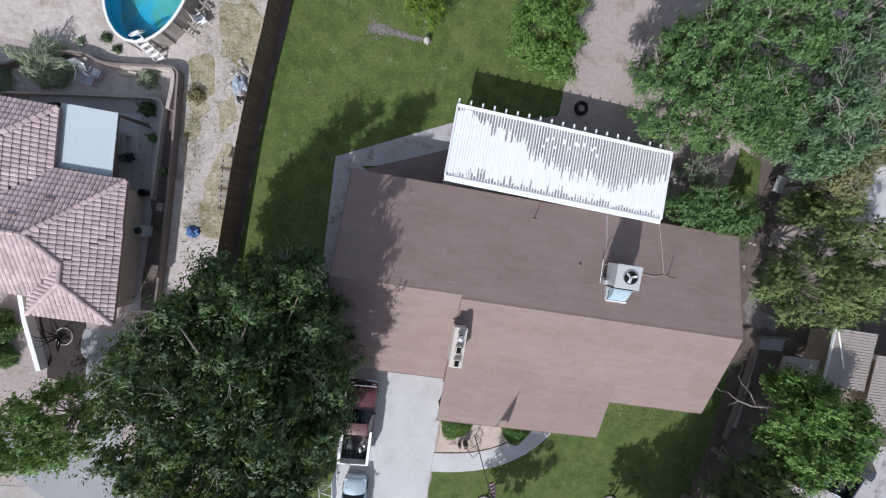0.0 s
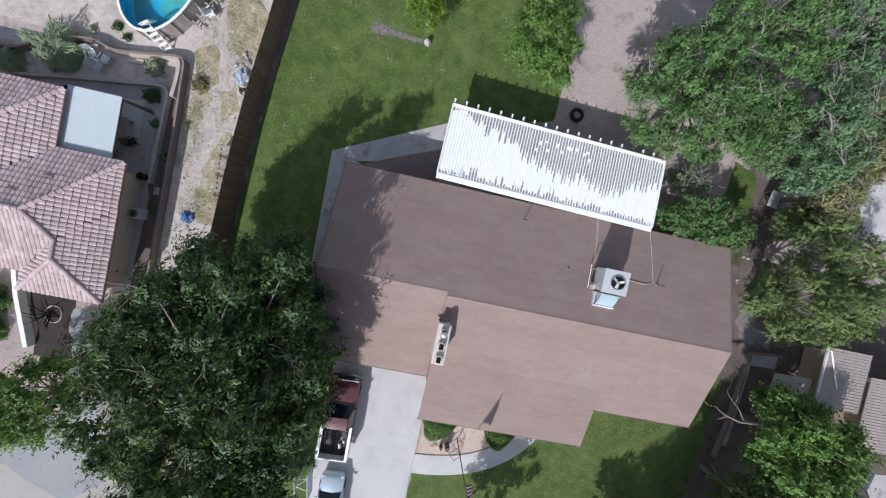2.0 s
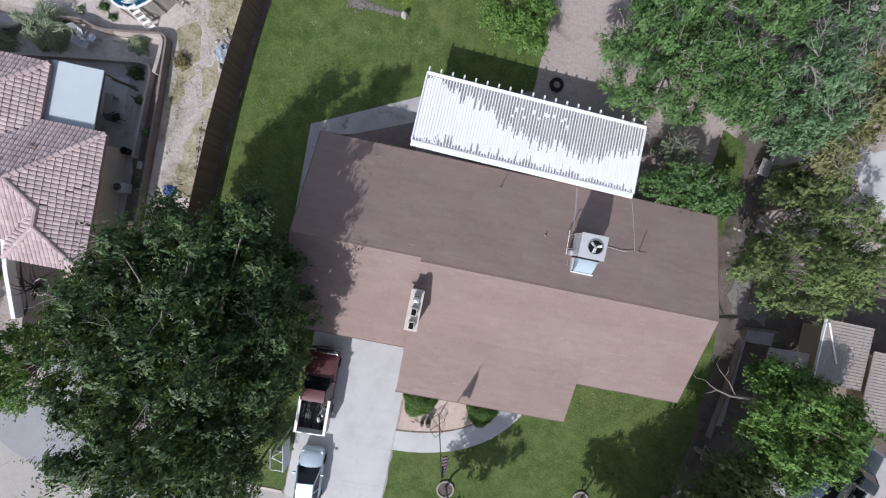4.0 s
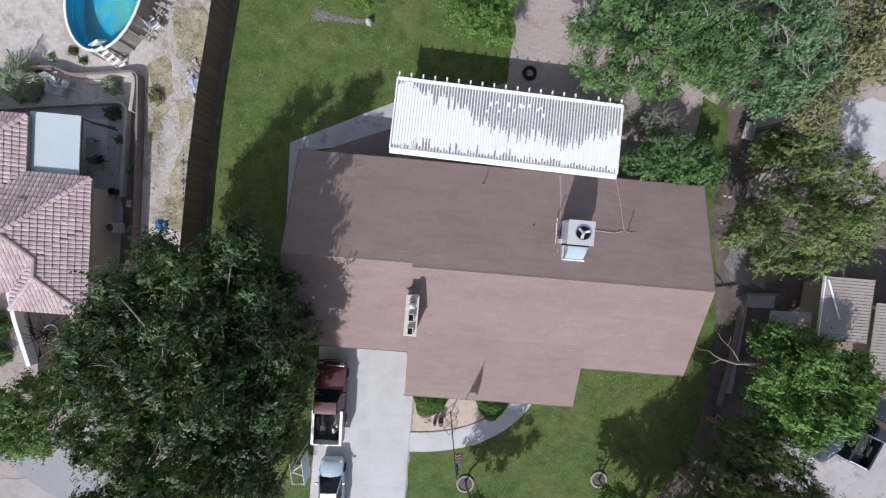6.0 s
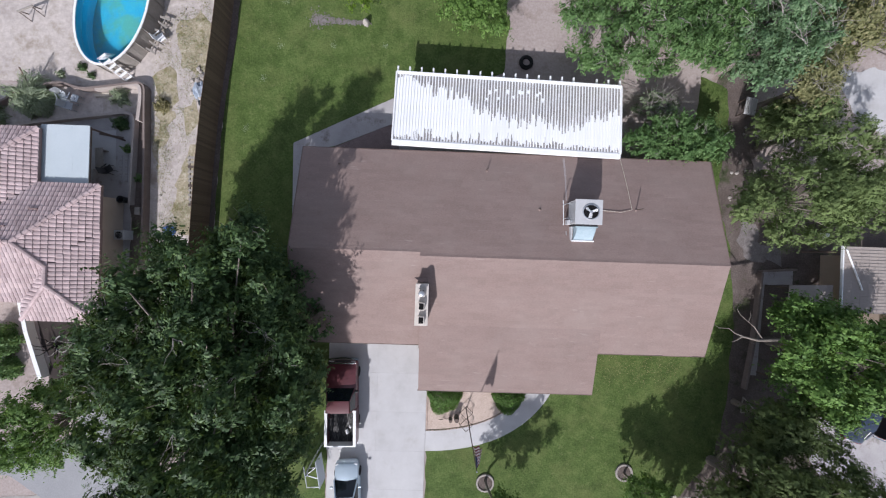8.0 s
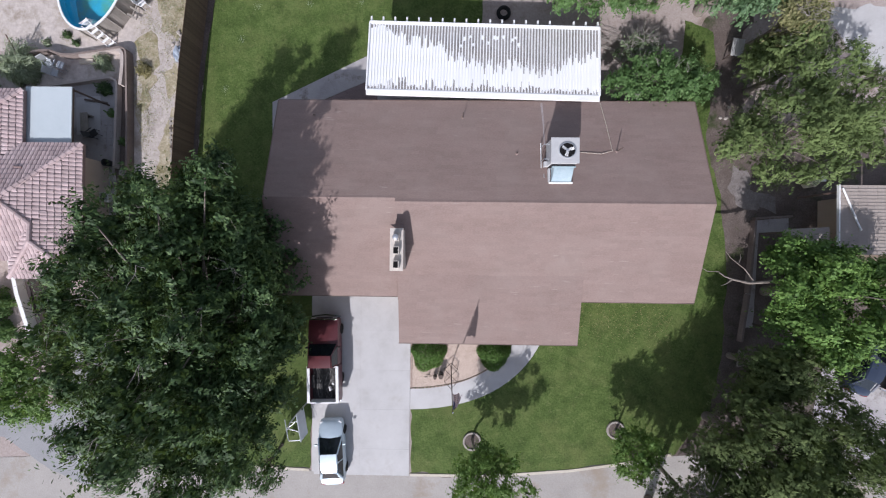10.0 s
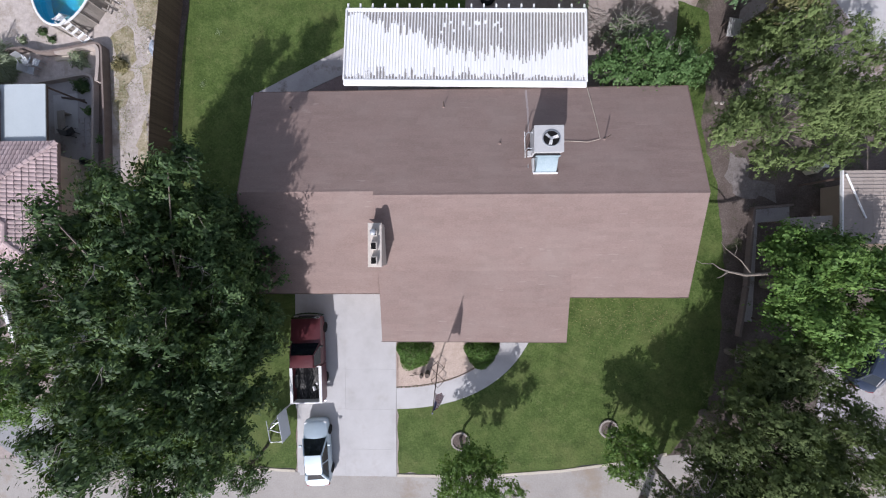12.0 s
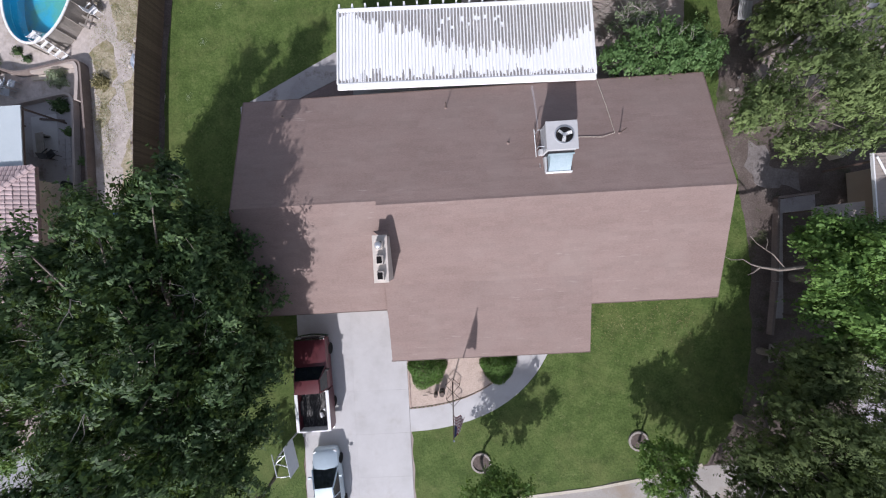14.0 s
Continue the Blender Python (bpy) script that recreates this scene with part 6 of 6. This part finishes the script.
for k in range(8):
    m = pose(-22.6 - 0.42 * (k % 2), 11.0 + 0.52 * (k // 2), 0.02, 0, 0, random.uniform(-4, 4))
    if pavers is None:
        pavers = Shape().box(-0.18, -0.23, 0, 0.18, 0.23, 0.035).make("stepping_stone", OLD_CONCRETE, bevel=0.008)
        ob = pavers
    else:
        ob = new("stepping_stone", pavers.data)
    tagged(ob, "square grey concrete stepping stone in the dirt", "paving stone", "stepping stones")
    ob.matrix_basis = m
bin_w = thing("round_bin", "small round dark plastic bin on the patio", "bin", pose(-22.35, 9.35, 0.02))
Shape().lathe([(0.2, 0), (0.26, 0.55), (0.28, 0.56), (0.27, 0.6), (0.22, 0.57), (0.2, 0.1)], 20).make("body", DARK, bin_w, smooth=True)
meter = thing("wall_box", "small beige box standing by the garden wall", "box", pose(-21.25, 8.55, 0.03))
Shape().box(-0.2, -0.28, 0, 0.2, 0.28, 0.4).make("body", PALE_BARK, meter, bevel=0.02)
arch = thing("wheelbarrow", "upturned dark wheelbarrow by the inner wall", "wheelbarrow", pose(-28.9, 14.0, 0.02, 0, 0, 30))
Shape().loft([[(x * w, y * w, z) for x, y in ((-0.4, -0.3), (0.4, -0.3), (0.4, 0.3), (-0.4, 0.3))] for z, w in ((0.1, 1.0), (0.45, 0.65))]).make("tray", STEEL, arch, bevel=0.02)
Shape().lathe([(0.1, -0.04), (0.18, -0.04), (0.18, 0.04), (0.1, 0.04)], 16).make("wheel", TYRE, arch, at=pose(0.62, 0, 0.3, 90))
for y in (-0.2, 0.2):
    Shape().tube([(0.62, y * 0.4, 0.3), (-0.9, y * 1.4, 0.4)], 0.025, 6).make("handle", PALE_BARK, arch)
box_ac = thing("condenser", "beige outdoor condenser unit against the neighbour's wall", "air conditioner", pose(-22.2, 6.7, 0.02))
Shape().box(-0.35, -0.35, 0, 0.35, 0.35, 0.75).make("cabinet", UNIT_GREY, box_ac, bevel=0.02)
# black disc on the lid, its colour giving the opening's inner shade
Shape().lathe([(0.27, 0.75), (0.27, 0.76)], 20).make("fan_opening", FLAT_BLACK, box_ac)
g = Shape()
for r in (0.08, 0.16, 0.24):
    g.tube([(r * math.cos(a), r * math.sin(a), 0.775) for a in (2 * math.pi * k / 20 for k in range(21))], 0.008, 4, caps=False)
g.make("grille", GALV, box_ac)


def bush(name, label, x, y, r, h, seed, mat, n, size, aspect=0.4, kind_name="bush"):
    t = thing(name, label, kind_name, pose(x, y, 0.02))
    rg = np.random.default_rng(seed)
    d = rg.normal(size=(n, 3))
    d[:, 2] = np.abs(d[:, 2])
    d /= np.linalg.norm(d, axis=1)[:, None]
    lump = 0.8 + 0.25 * np.sin(4 * d[:, 0] + seed) * np.sin(5 * d[:, 1] + 1) + 0.12 * np.sin(9 * d[:, 1])
    p = d * np.array([r, r, h]) * (lump * rg.uniform(0.3, 1.05, n))[:, None]
    leaves("foliage", p, d, size, aspect, rg, mat, t, 1.2 if aspect < 0.16 else 0.3, axis=d + rg.normal(scale=0.25, size=(n, 3)) if aspect < 0.16 else None)
    s = Shape()
    for k in range(7):
        a = k * 0.9
        s.tube([(0, 0, -0.05), (0.5 * r * math.cos(a), 0.5 * r * math.sin(a), 0.7 * h)], [0.04, 0.01], 5)
    s.make("stems", BARK, t)


bush("grey_bush", "wide spiky grey-green bush in the neighbour's yard", -29.2, 16.6, 1.9, 1.7, 4, GREY_LEAF, 6000, 0.45, 0.11)
bush("grey_bush", "dry grey-green bush at the edge of the yard", -32.4, 15.2, 1.2, 1.0, 9, GREY_LEAF, 1600, 0.45, 0.11)
bush("small_bush", "small grey-green bush beside the garden wall", -23.0, 17.1, 0.8, 0.8, 14, GREY_LEAF, 1300, 0.25, 0.2)
bush("round_bush", "dark round bush in a pot by the awning", -22.9, 15.1, 0.62, 0.8, 15, OAK_LEAF, 2600, 0.13)
bush("small_bush", "small green bush in the side bed", -22.4, 13.2, 0.4, 0.5, 16, PECAN_LEAF, 500, 0.16)
bush("small_bush", "small green bush in the side bed", -21.35, 11.0, 0.4, 0.5, 18, PECAN_LEAF, 500, 0.16)
bush("yellow_bush", "low yellow-green bush by the garden wall", -19.9, 16.6, 0.7, 0.6, 19, STRAW, 1200, 0.25, 0.2)

trestle = thing("sawhorse", "weathered timber sawhorse standing on pale dirt", "sawhorse", pose(-29.6, 23.1, 0.02, 0, 0, 25))
Shape().box(-0.6, -0.05, 0.62, 0.6, 0.05, 0.72).make("beam", PALE_BARK, trestle, bevel=0.01)
for x in (-0.5, 0.5):
    for y in (-0.3, 0.3):
        Shape().tube([(x, y * 0.15, 0.64), (x, y, 0)], 0.035, 4).make("leg", STEEL, trestle)
leaning = thing("timber_pole", "dark timber pole leaning on the garden wall", "pole", pose(-29.3, 17.5, 0.02))
Shape().tube([(-0.5, -0.2, 0.0), (0.0, 0.4, 0.75), (0.4, 0.9, 1.4)], 0.05, 6).make("pole", TRIM, leaning)
bush("dark_weed", "low dark weed growing at the foot of the pool", -26.0, 19.3, 0.45, 0.35, 51, OAK_LEAF, 500, 0.14)
bush("dark_weed", "low dark weed growing at the foot of the pool", -25.3, 18.7, 0.35, 0.3, 52, OAK_LEAF, 360, 0.14)
bush("dark_weed", "low dark weed growing beside the garden wall", -27.6, 18.7, 0.4, 0.3, 53, GREY_LEAF, 360, 0.16)
tagged(Shape().box(-0.55, -0.16, 0, 0.55, 0.16, 0.16).make("stone_block", KERB_TAN, bevel=0.02, at=pose(-24.4, 17.25, 0.02, 0, 0, 3)), "long pale stone block lying by the garden wall", "stone")

# weeds, stones and litter along the strip between wall and fence
rg = np.random.default_rng(77)
P = []
for cx, cy, sx, sy, n in ((-17.9, 19.9, 0.9, 1.6, 1500), (-18.6, 22.5, 0.8, 1.2, 700), (-20.1, 15.5, 0.35, 2.2, 1100), (-19.6, 12.0, 0.3, 1.6, 500), (-17.6, 14.8, 0.7, 1.2, 500), (-18.5, 8.3, 0.9, 0.9, 900), (-17.2, 9.8, 0.3, 1.4, 400), (-17.0, 24.5, 0.6, 1.5, 500)):
    n = int(1.6 * n)
    k = max(6, n // 40)
    cx2, cy2 = rg.normal(cx, sx, k), rg.normal(cy, sy, k)
    w = rg.integers(0, k, n)
    P.append(np.stack([cx2[w] + rg.normal(0, 0.24, n), cy2[w] + rg.normal(0, 0.3, n), np.abs(rg.normal(0.04, 0.03, n)) + 0.02], 1))
P = np.concatenate(P)
P = P[(P[:, 0] < -15.6) & (P[:, 0] > -20.8) | (P[:, 0] < -22.5)]
weeds = thing("weeds", "dry straw-yellow and green weeds on pale dirt", "weeds", kind="stuff")
half = rg.random(len(P)) < 0.7
for sel, mat in ((half, STRAW), (~half, GREY_LEAF)):
    q = P[sel]
    leaves("tufts", q, np.tile([0, 0, 1.0], (len(q), 1)), 0.075, 0.4, rg, mat, weeds, 0.6)


def rock_mesh(seed, r):
    bm = bmesh.new()
    bmesh.ops.create_icosphere(bm, subdivisions=2, radius=r)
    for v in bm.verts:
        v.co *= 1 + 0.35 * noise.noise(v.co * (2.2 / r) + Vector((seed, 0, 0)))
        v.co.z *= 0.6
    me = bpy.data.meshes.new("rock")
    bm.to_mesh(me)
    bm.free()
    me.materials.append(ROCK)
    return me


meshes = [rock_mesh(k, 0.16) for k in range(4)]
for k in range(16):
    x, y = rg.normal(-17.2, 0.22), rg.normal(18.3, 0.6)
    o = tagged(new("rock", meshes[k % 4]), "pale grey broken rock lying on the dirt", "rock", "rocks by the fence")
    o.matrix_basis = pose(x, y, 0.06, rg.uniform(0, 40), 0, rg.uniform(0, 360)) @ Matrix.Scale(rg.uniform(0.6, 1.7), 4)
for k in range(22):
    x, y = rg.uniform(-20, -16.4), rg.uniform(5, 26)
    o = tagged(new("rock", meshes[k % 4]), "small pale rock lying on the dirt", "rock", "loose rocks")
    o.matrix_basis = pose(x, y, 0.02, 0, 0, rg.uniform(0, 360)) @ Matrix.Scale(rg.uniform(0.25, 0.6), 4)


def crumpled(seed, r, mat, label, m):
    bm = bmesh.new()
    bmesh.ops.create_icosphere(bm, subdivisions=3, radius=r)
    for v in bm.verts:
        v.co *= 1 + 0.5 * noise.noise(v.co * (2.6 / r) + Vector((seed, 0, 0))) + 0.2 * noise.noise(v.co * (7 / r) + Vector((0, seed, 0)))
        v.co.z = max(0.0, v.co.z) * 0.55
    me = bpy.data.meshes.new("tarp")
    bm.to_mesh(me)
    bm.free()
    me.materials.append(mat)
    o = tagged(new("tarp", me), label, "tarp")
    o.matrix_basis = m
    return o


crumpled(3, 0.55, TARP, "crumpled grey-blue tarp bundle by the fence", pose(-17.15, 17.9, 0.01) @ Matrix.Diagonal((0.8, 1.4, 1, 1)))
crumpled(7, 0.3, DARK, "small dark plastic bag lying by the fence", pose(-17.0, 17.0, 0.01))
crumpled(5, 0.45, BLUE_PLASTIC, "crumpled dark blue plastic tarp on the dirt", pose(-19.1, 7.1, 0.01))
rack = thing("pallet_rack", "weathered wooden slatted rack leaning on the fence", "rack", pose(-17.0, 10.9, 0.02, 0, 0, 3))
for s in (-0.3, 0.3):
    Shape().box(s - 0.04, -1.9, 0.5, s + 0.04, 1.9, 0.6).make("rail", PALE_BARK, rack)
    for y in (-1.8, 1.8):
        Shape().box(s - 0.04, y - 0.04, 0, s + 0.04, y + 0.04, 0.5).make("leg", PALE_BARK, rack)
for k in range(11):
    Shape().box(-0.38, -0.09, 0.6, 0.38, 0.09, 0.64).make("slat", PALE_BARK if k % 4 else STEEL, rack, at=pose(0, -1.75 + 0.35 * k, 0, 0, 0, random.uniform(-4, 4)))

# white wall beside the lane
lane_wall = thing("wall_lane", "low white painted wall beside the lane", "wall", kind="structure")
for a, b in (((-29.7, 1.9), (-29.1, -0.7)), ((-29.1, -0.7), (-27.9, -4.2))):
    d = (Vector(b) - Vector(a)).normalized() * 0.16
    Shape().prism([(a[0] - d.y, a[1] + d.x), (b[0] - d.y, b[1] + d.x), (b[0] + d.y, b[1] - d.x), (a[0] + d.y, a[1] - d.x)], 0, 0.5).make("wall", WHITE, lane_wall, bevel=0.02)
bush("green_bush", "loose olive green bush beside the white wall", -30.9, -1.6, 1.5, 1.6, 23, PECAN_LEAF, 5200, 0.2)
bush("green_bush", "loose olive green bush beside the white wall", -30.6, -3.6, 1.2, 1.2, 31, PECAN_LEAF, 3600, 0.2)
twisted = thing("bare_plant", "dark leafless plant with twisted branches in the bed", "plant", pose(-27.3, -1.8, 0.02))
rb = random.Random(8)
for k in range(9):
    a, p = 0.7 * k, Vector((0, 0, 0.05))
    pts = [p]
    for j in range(5):
        a += rb.uniform(-0.7, 0.7)
        p = p + Vector((0.22 * math.cos(a), 0.22 * math.sin(a), rb.uniform(0.02, 0.2)))
        pts.append(p)
    Shape().tube(pts, [0.05, 0.045, 0.038, 0.03, 0.022, 0.01], 6).make("branch", FLAT_BLACK, twisted)
hoop_bed = Shape()
hoop_bed.tube([(0.55 * math.cos(a), 0.62 * math.sin(a), 0.05) for a in (2 * math.pi * k / 24 for k in range(25))], 0.045, 6, caps=False)
tagged(hoop_bed.make("bed_ring", OLD_CONCRETE, at=pose(-26.9, -1.7, 0.0)), "thin grey ring edging round a bare plant", "edging")

# ---- back yard odds and ends ----
pit = thing("tyre_ring", "old black tyre lying flat on the dirt", "tyre", pose(7.65, 21.05, 0.02))
Shape().lathe([(0.28, 0.04), (0.4, 0.0), (0.52, 0.05), (0.55, 0.13), (0.52, 0.21), (0.4, 0.26), (0.28, 0.22)], 28, closed=False).make("tyre", TYRE, pit, smooth=True)
Shape().lathe([(0.3, 0.05), (0.3, 0.07)], 20).make("ash", DIRT, pit)
n = 620
u = rg.random(n)
P = np.stack([-8.6 + 3.9 * u ** 2 + rg.normal(0, 0.25, n), 23.75 - 0.15 * u + rg.normal(0, 1, n) * (0.36 * (1 - u) ** 2 + 0.09), np.full(n, 0.042) + rg.uniform(0, 0.02, n)], 1)
patch = thing("bare_patch", "bare grey-brown dirt crumbs showing through the lawn", "ground", kind="stuff")
leaves("crumbs", P, np.tile([0, 0, 3.0], (n, 1)), 0.12, 0.8, rg, GREY_DUST, patch, 3.0)
stone = tagged(new("garden_stone", rock_mesh(9, 0.3)), "pale standing stone at the foot of a small tree", "stone")
stone.matrix_basis = pose(-4.7, 23.5, 0.2) @ Matrix.Diagonal((0.8, 0.8, 2.2, 1))
P = []
for cx, cy in ((-11.2, 21.6), (-7.2, 21.8), (-3.2, 21.9), (-10.9, 25.0), (-13.6, 15.2), (2.0, 25.4), (-12.4, 19.0)):
    n = 45
    P.append(np.stack([rg.normal(cx, 0.14, n), rg.normal(cy, 0.14, n), np.abs(rg.normal(0.05, 0.02, n)) + 0.03], 1))
P = np.concatenate(P)
spots = thing("dry_tufts", "small dry pale grass tufts dotting the lawn", "grass", kind="stuff")
leaves("tufts", P, np.tile([0, 0, 1.0], (len(P), 1)), 0.1, 0.2, rg, GREY_LEAF, spots, 2.0)
n = 900
P = np.stack([rg.uniform(13.6, 20.6, n), rg.normal(-2.3, 1.0, n), np.abs(rg.normal(0.03, 0.012, n)) + 0.03], 1)
leaves("dry_blades", P, np.tile([0, 0, 1.0], (n, 1)), 0.12, 0.2, rg, STRAW, spots, 1.0)
twigs = Shape()
for k in range(130):
    x, y, a = rg.normal(15.4, 0.6), rg.normal(18.6, 0.7), rg.uniform(0, 6.28)
    p = Vector((x, y, 0.1 + 0.3 * rg.random()))
    pts = [p]
    for j in range(3):
        a += rg.normal(0, 0.4)
        pts.append(pts[-1] + Vector((0.35 * math.cos(a), 0.35 * math.sin(a), rg.normal(0, 0.05))))
    twigs.tube(pts, [0.016, 0.013, 0.01, 0.005], 4)
tagged(twigs.make("brush_pile", PALE_BARK), "pile of bare dry branches beside the patio", "brush", kind="stuff")

# ---- east side ----
side = thing("wall_side_yard", "low brown block wall of the neighbour's side yard", "wall", kind="structure")
for a, b in (((26.5, 5.5), (26.05, 0.0)), ((26.05, -0.05), (25.5, -3.6)), ((26.5, 5.6), (29.2, 5.8))):
    d = (Vector(b) - Vector(a)).normalized() * 0.08
    Shape().prism([(a[0] - d.y, a[1] + d.x), (b[0] - d.y, b[1] + d.x), (b[0] + d.y, b[1] - d.x), (a[0] + d.y, a[1] - d.x)], 0, 0.38).make("wall", WALL_BROWN, side)
sheet("side_passage", [(26.6, 5.5), (29.2, 5.7), (29.2, 4.6), (27.0, 4.5), (26.6, -2.6), (25.8, -2.6)], 0.05, OLD_CONCRETE, "grey concrete strip behind the low side wall", "path", edge=0.02)
lean = thing("lean_to", "tan flat metal lean-to roof behind the wall", "shed")
Shape().add([(26.9, 4.7, 1.9), (29.55, 4.85, 2.3), (29.4, -2.5, 2.3), (26.4, -2.5, 1.9), (26.9, 4.7, 1.84), (29.55, 4.85, 2.24), (29.4, -2.5, 2.24), (26.4, -2.5, 1.84)],
            [(0, 1, 2, 3), (7, 6, 5, 4), (0, 4, 5, 1), (1, 5, 6, 2), (2, 6, 7, 3), (3, 7, 4, 0)]).make("roof", TAN_METAL, lean)
for x, y in ((27.05, 4.5), (26.6, -2.3), (29.35, 4.6), (29.2, -2.3)):
    Shape().box(x - 0.05, y - 0.05, 0, x + 0.05, y + 0.05, 1.85).make("post", STEEL, lean)


def ribbed_roof(x0, y0, x1, y1, z, parent):
    n = int((x1 - x0) / 0.6)
    for i in range(n):
        a, b = x0 + (x1 - x0) * i / n, x0 + (x1 - x0) * (i + 1) / n
        Shape().box(a + 0.004, y0, z - 0.05, b - 0.004, y1, z).make("roof_panel", TAN_METAL, parent)
    m = int((y1 - y0) / 0.22)
    s = Shape()
    for j in range(m + 1):
        y = y0 + (y1 - y0) * j / m
        s.box(x0, y - 0.018, z + 0.002, x1, y + 0.018, z + 0.03)
    r = s.make("roof_ribs", TAN_METAL, parent)
    r["kind"] = "stuff"


eh = thing("tan_house", "neighbour's low house with a tan ribbed metal roof", "house")
ribbed_roof(29.7, 3.0, 33.4, 7.6, 2.7, eh)
for y in (3.3, 7.2):
    Shape().box(29.85, y - 0.06, 0, 29.97, y + 0.06, 2.64).make("porch_post", TRIM, eh)
ribbed_roof(33.4, 0.4, 46.0, 6.0, 2.95, eh)
Shape().box(31.4, 3.2, 0, 33.2, 7.0, 2.6).make("wall", STUCCO, eh)
Shape().box(34.0, 0.8, 0, 45.6, 5.5, 2.85).make("wall", STUCCO, eh)
Shape().tube([(29.8, 7.4, 2.78), (30.4, 6.0, 2.78), (31.0, 4.6, 2.78)], 0.05, 8).make("roof_pipe", WHITE, eh)
Shape().box(29.62, 3.0, 2.6, 29.7, 7.65, 2.74).make("gutter", WHITE, eh)
for k, (x, y, mat) in enumerate(((30.9, 8.5, CAR_WHITE), (31.4, 8.8, STEEL), (30.4, 8.2, KERB_TAN))):
    b = thing("storage_box", "small weathered box standing by the tan house", "box", pose(x, y, 0.02, 0, 0, 20 * k), "storage boxes")
    Shape().box(-0.22, -0.18, 0, 0.22, 0.18, 0.7).make("body", mat, b, bevel=0.02)
    Shape().box(-0.24, -0.2, 0.7, 0.24, 0.2, 0.75).make("lid", mat, b, bevel=0.01)
bench = thing("garden_table", "small weathered pale grey slatted garden table", "table", pose(24.7, 18.1, 0.02, 0, 0, -10))
for k in range(6):
    Shape().box(-0.42 + 0.15 * k, -0.65, 0.7, -0.3 + 0.15 * k, 0.65, 0.74).make("slat", CONCRETE, bench)
for sx in (-0.35, 0.38):
    for sy in (-0.55, 0.55):
        Shape().box(sx - 0.035, sy - 0.035, 0, sx + 0.035, sy + 0.035, 0.7).make("leg", STEEL, bench)
wframe = thing("cold_frame", "small pale timber cold frame by the side wall", "cold frame", pose(25.4, -5.5, 0.02, 0, 0, 8))
for a, b in (((0, 0, 0.1), (1.1, 0.1, 0.1)), ((0, 0, 0.1), (0.3, 1.2, 0.1)), ((0.3, 1.2, 0.1), (1.1, 0.1, 0.1))):
    Shape().tube([a, b], 0.05, 4).make("rail", PALE_BARK, wframe)
for k in range(12):
    x, y = rg.uniform(24.0, 25.2), rg.uniform(6.5, 17)
    o = tagged(new("rock", meshes[k % 4]), "small rock among the leaf litter", "rock", "side yard rocks")
    o.matrix_basis = pose(x, y, 0.03, 0, 0, rg.uniform(0, 360)) @ Matrix.Scale(rg.uniform(0.3, 0.9), 4)
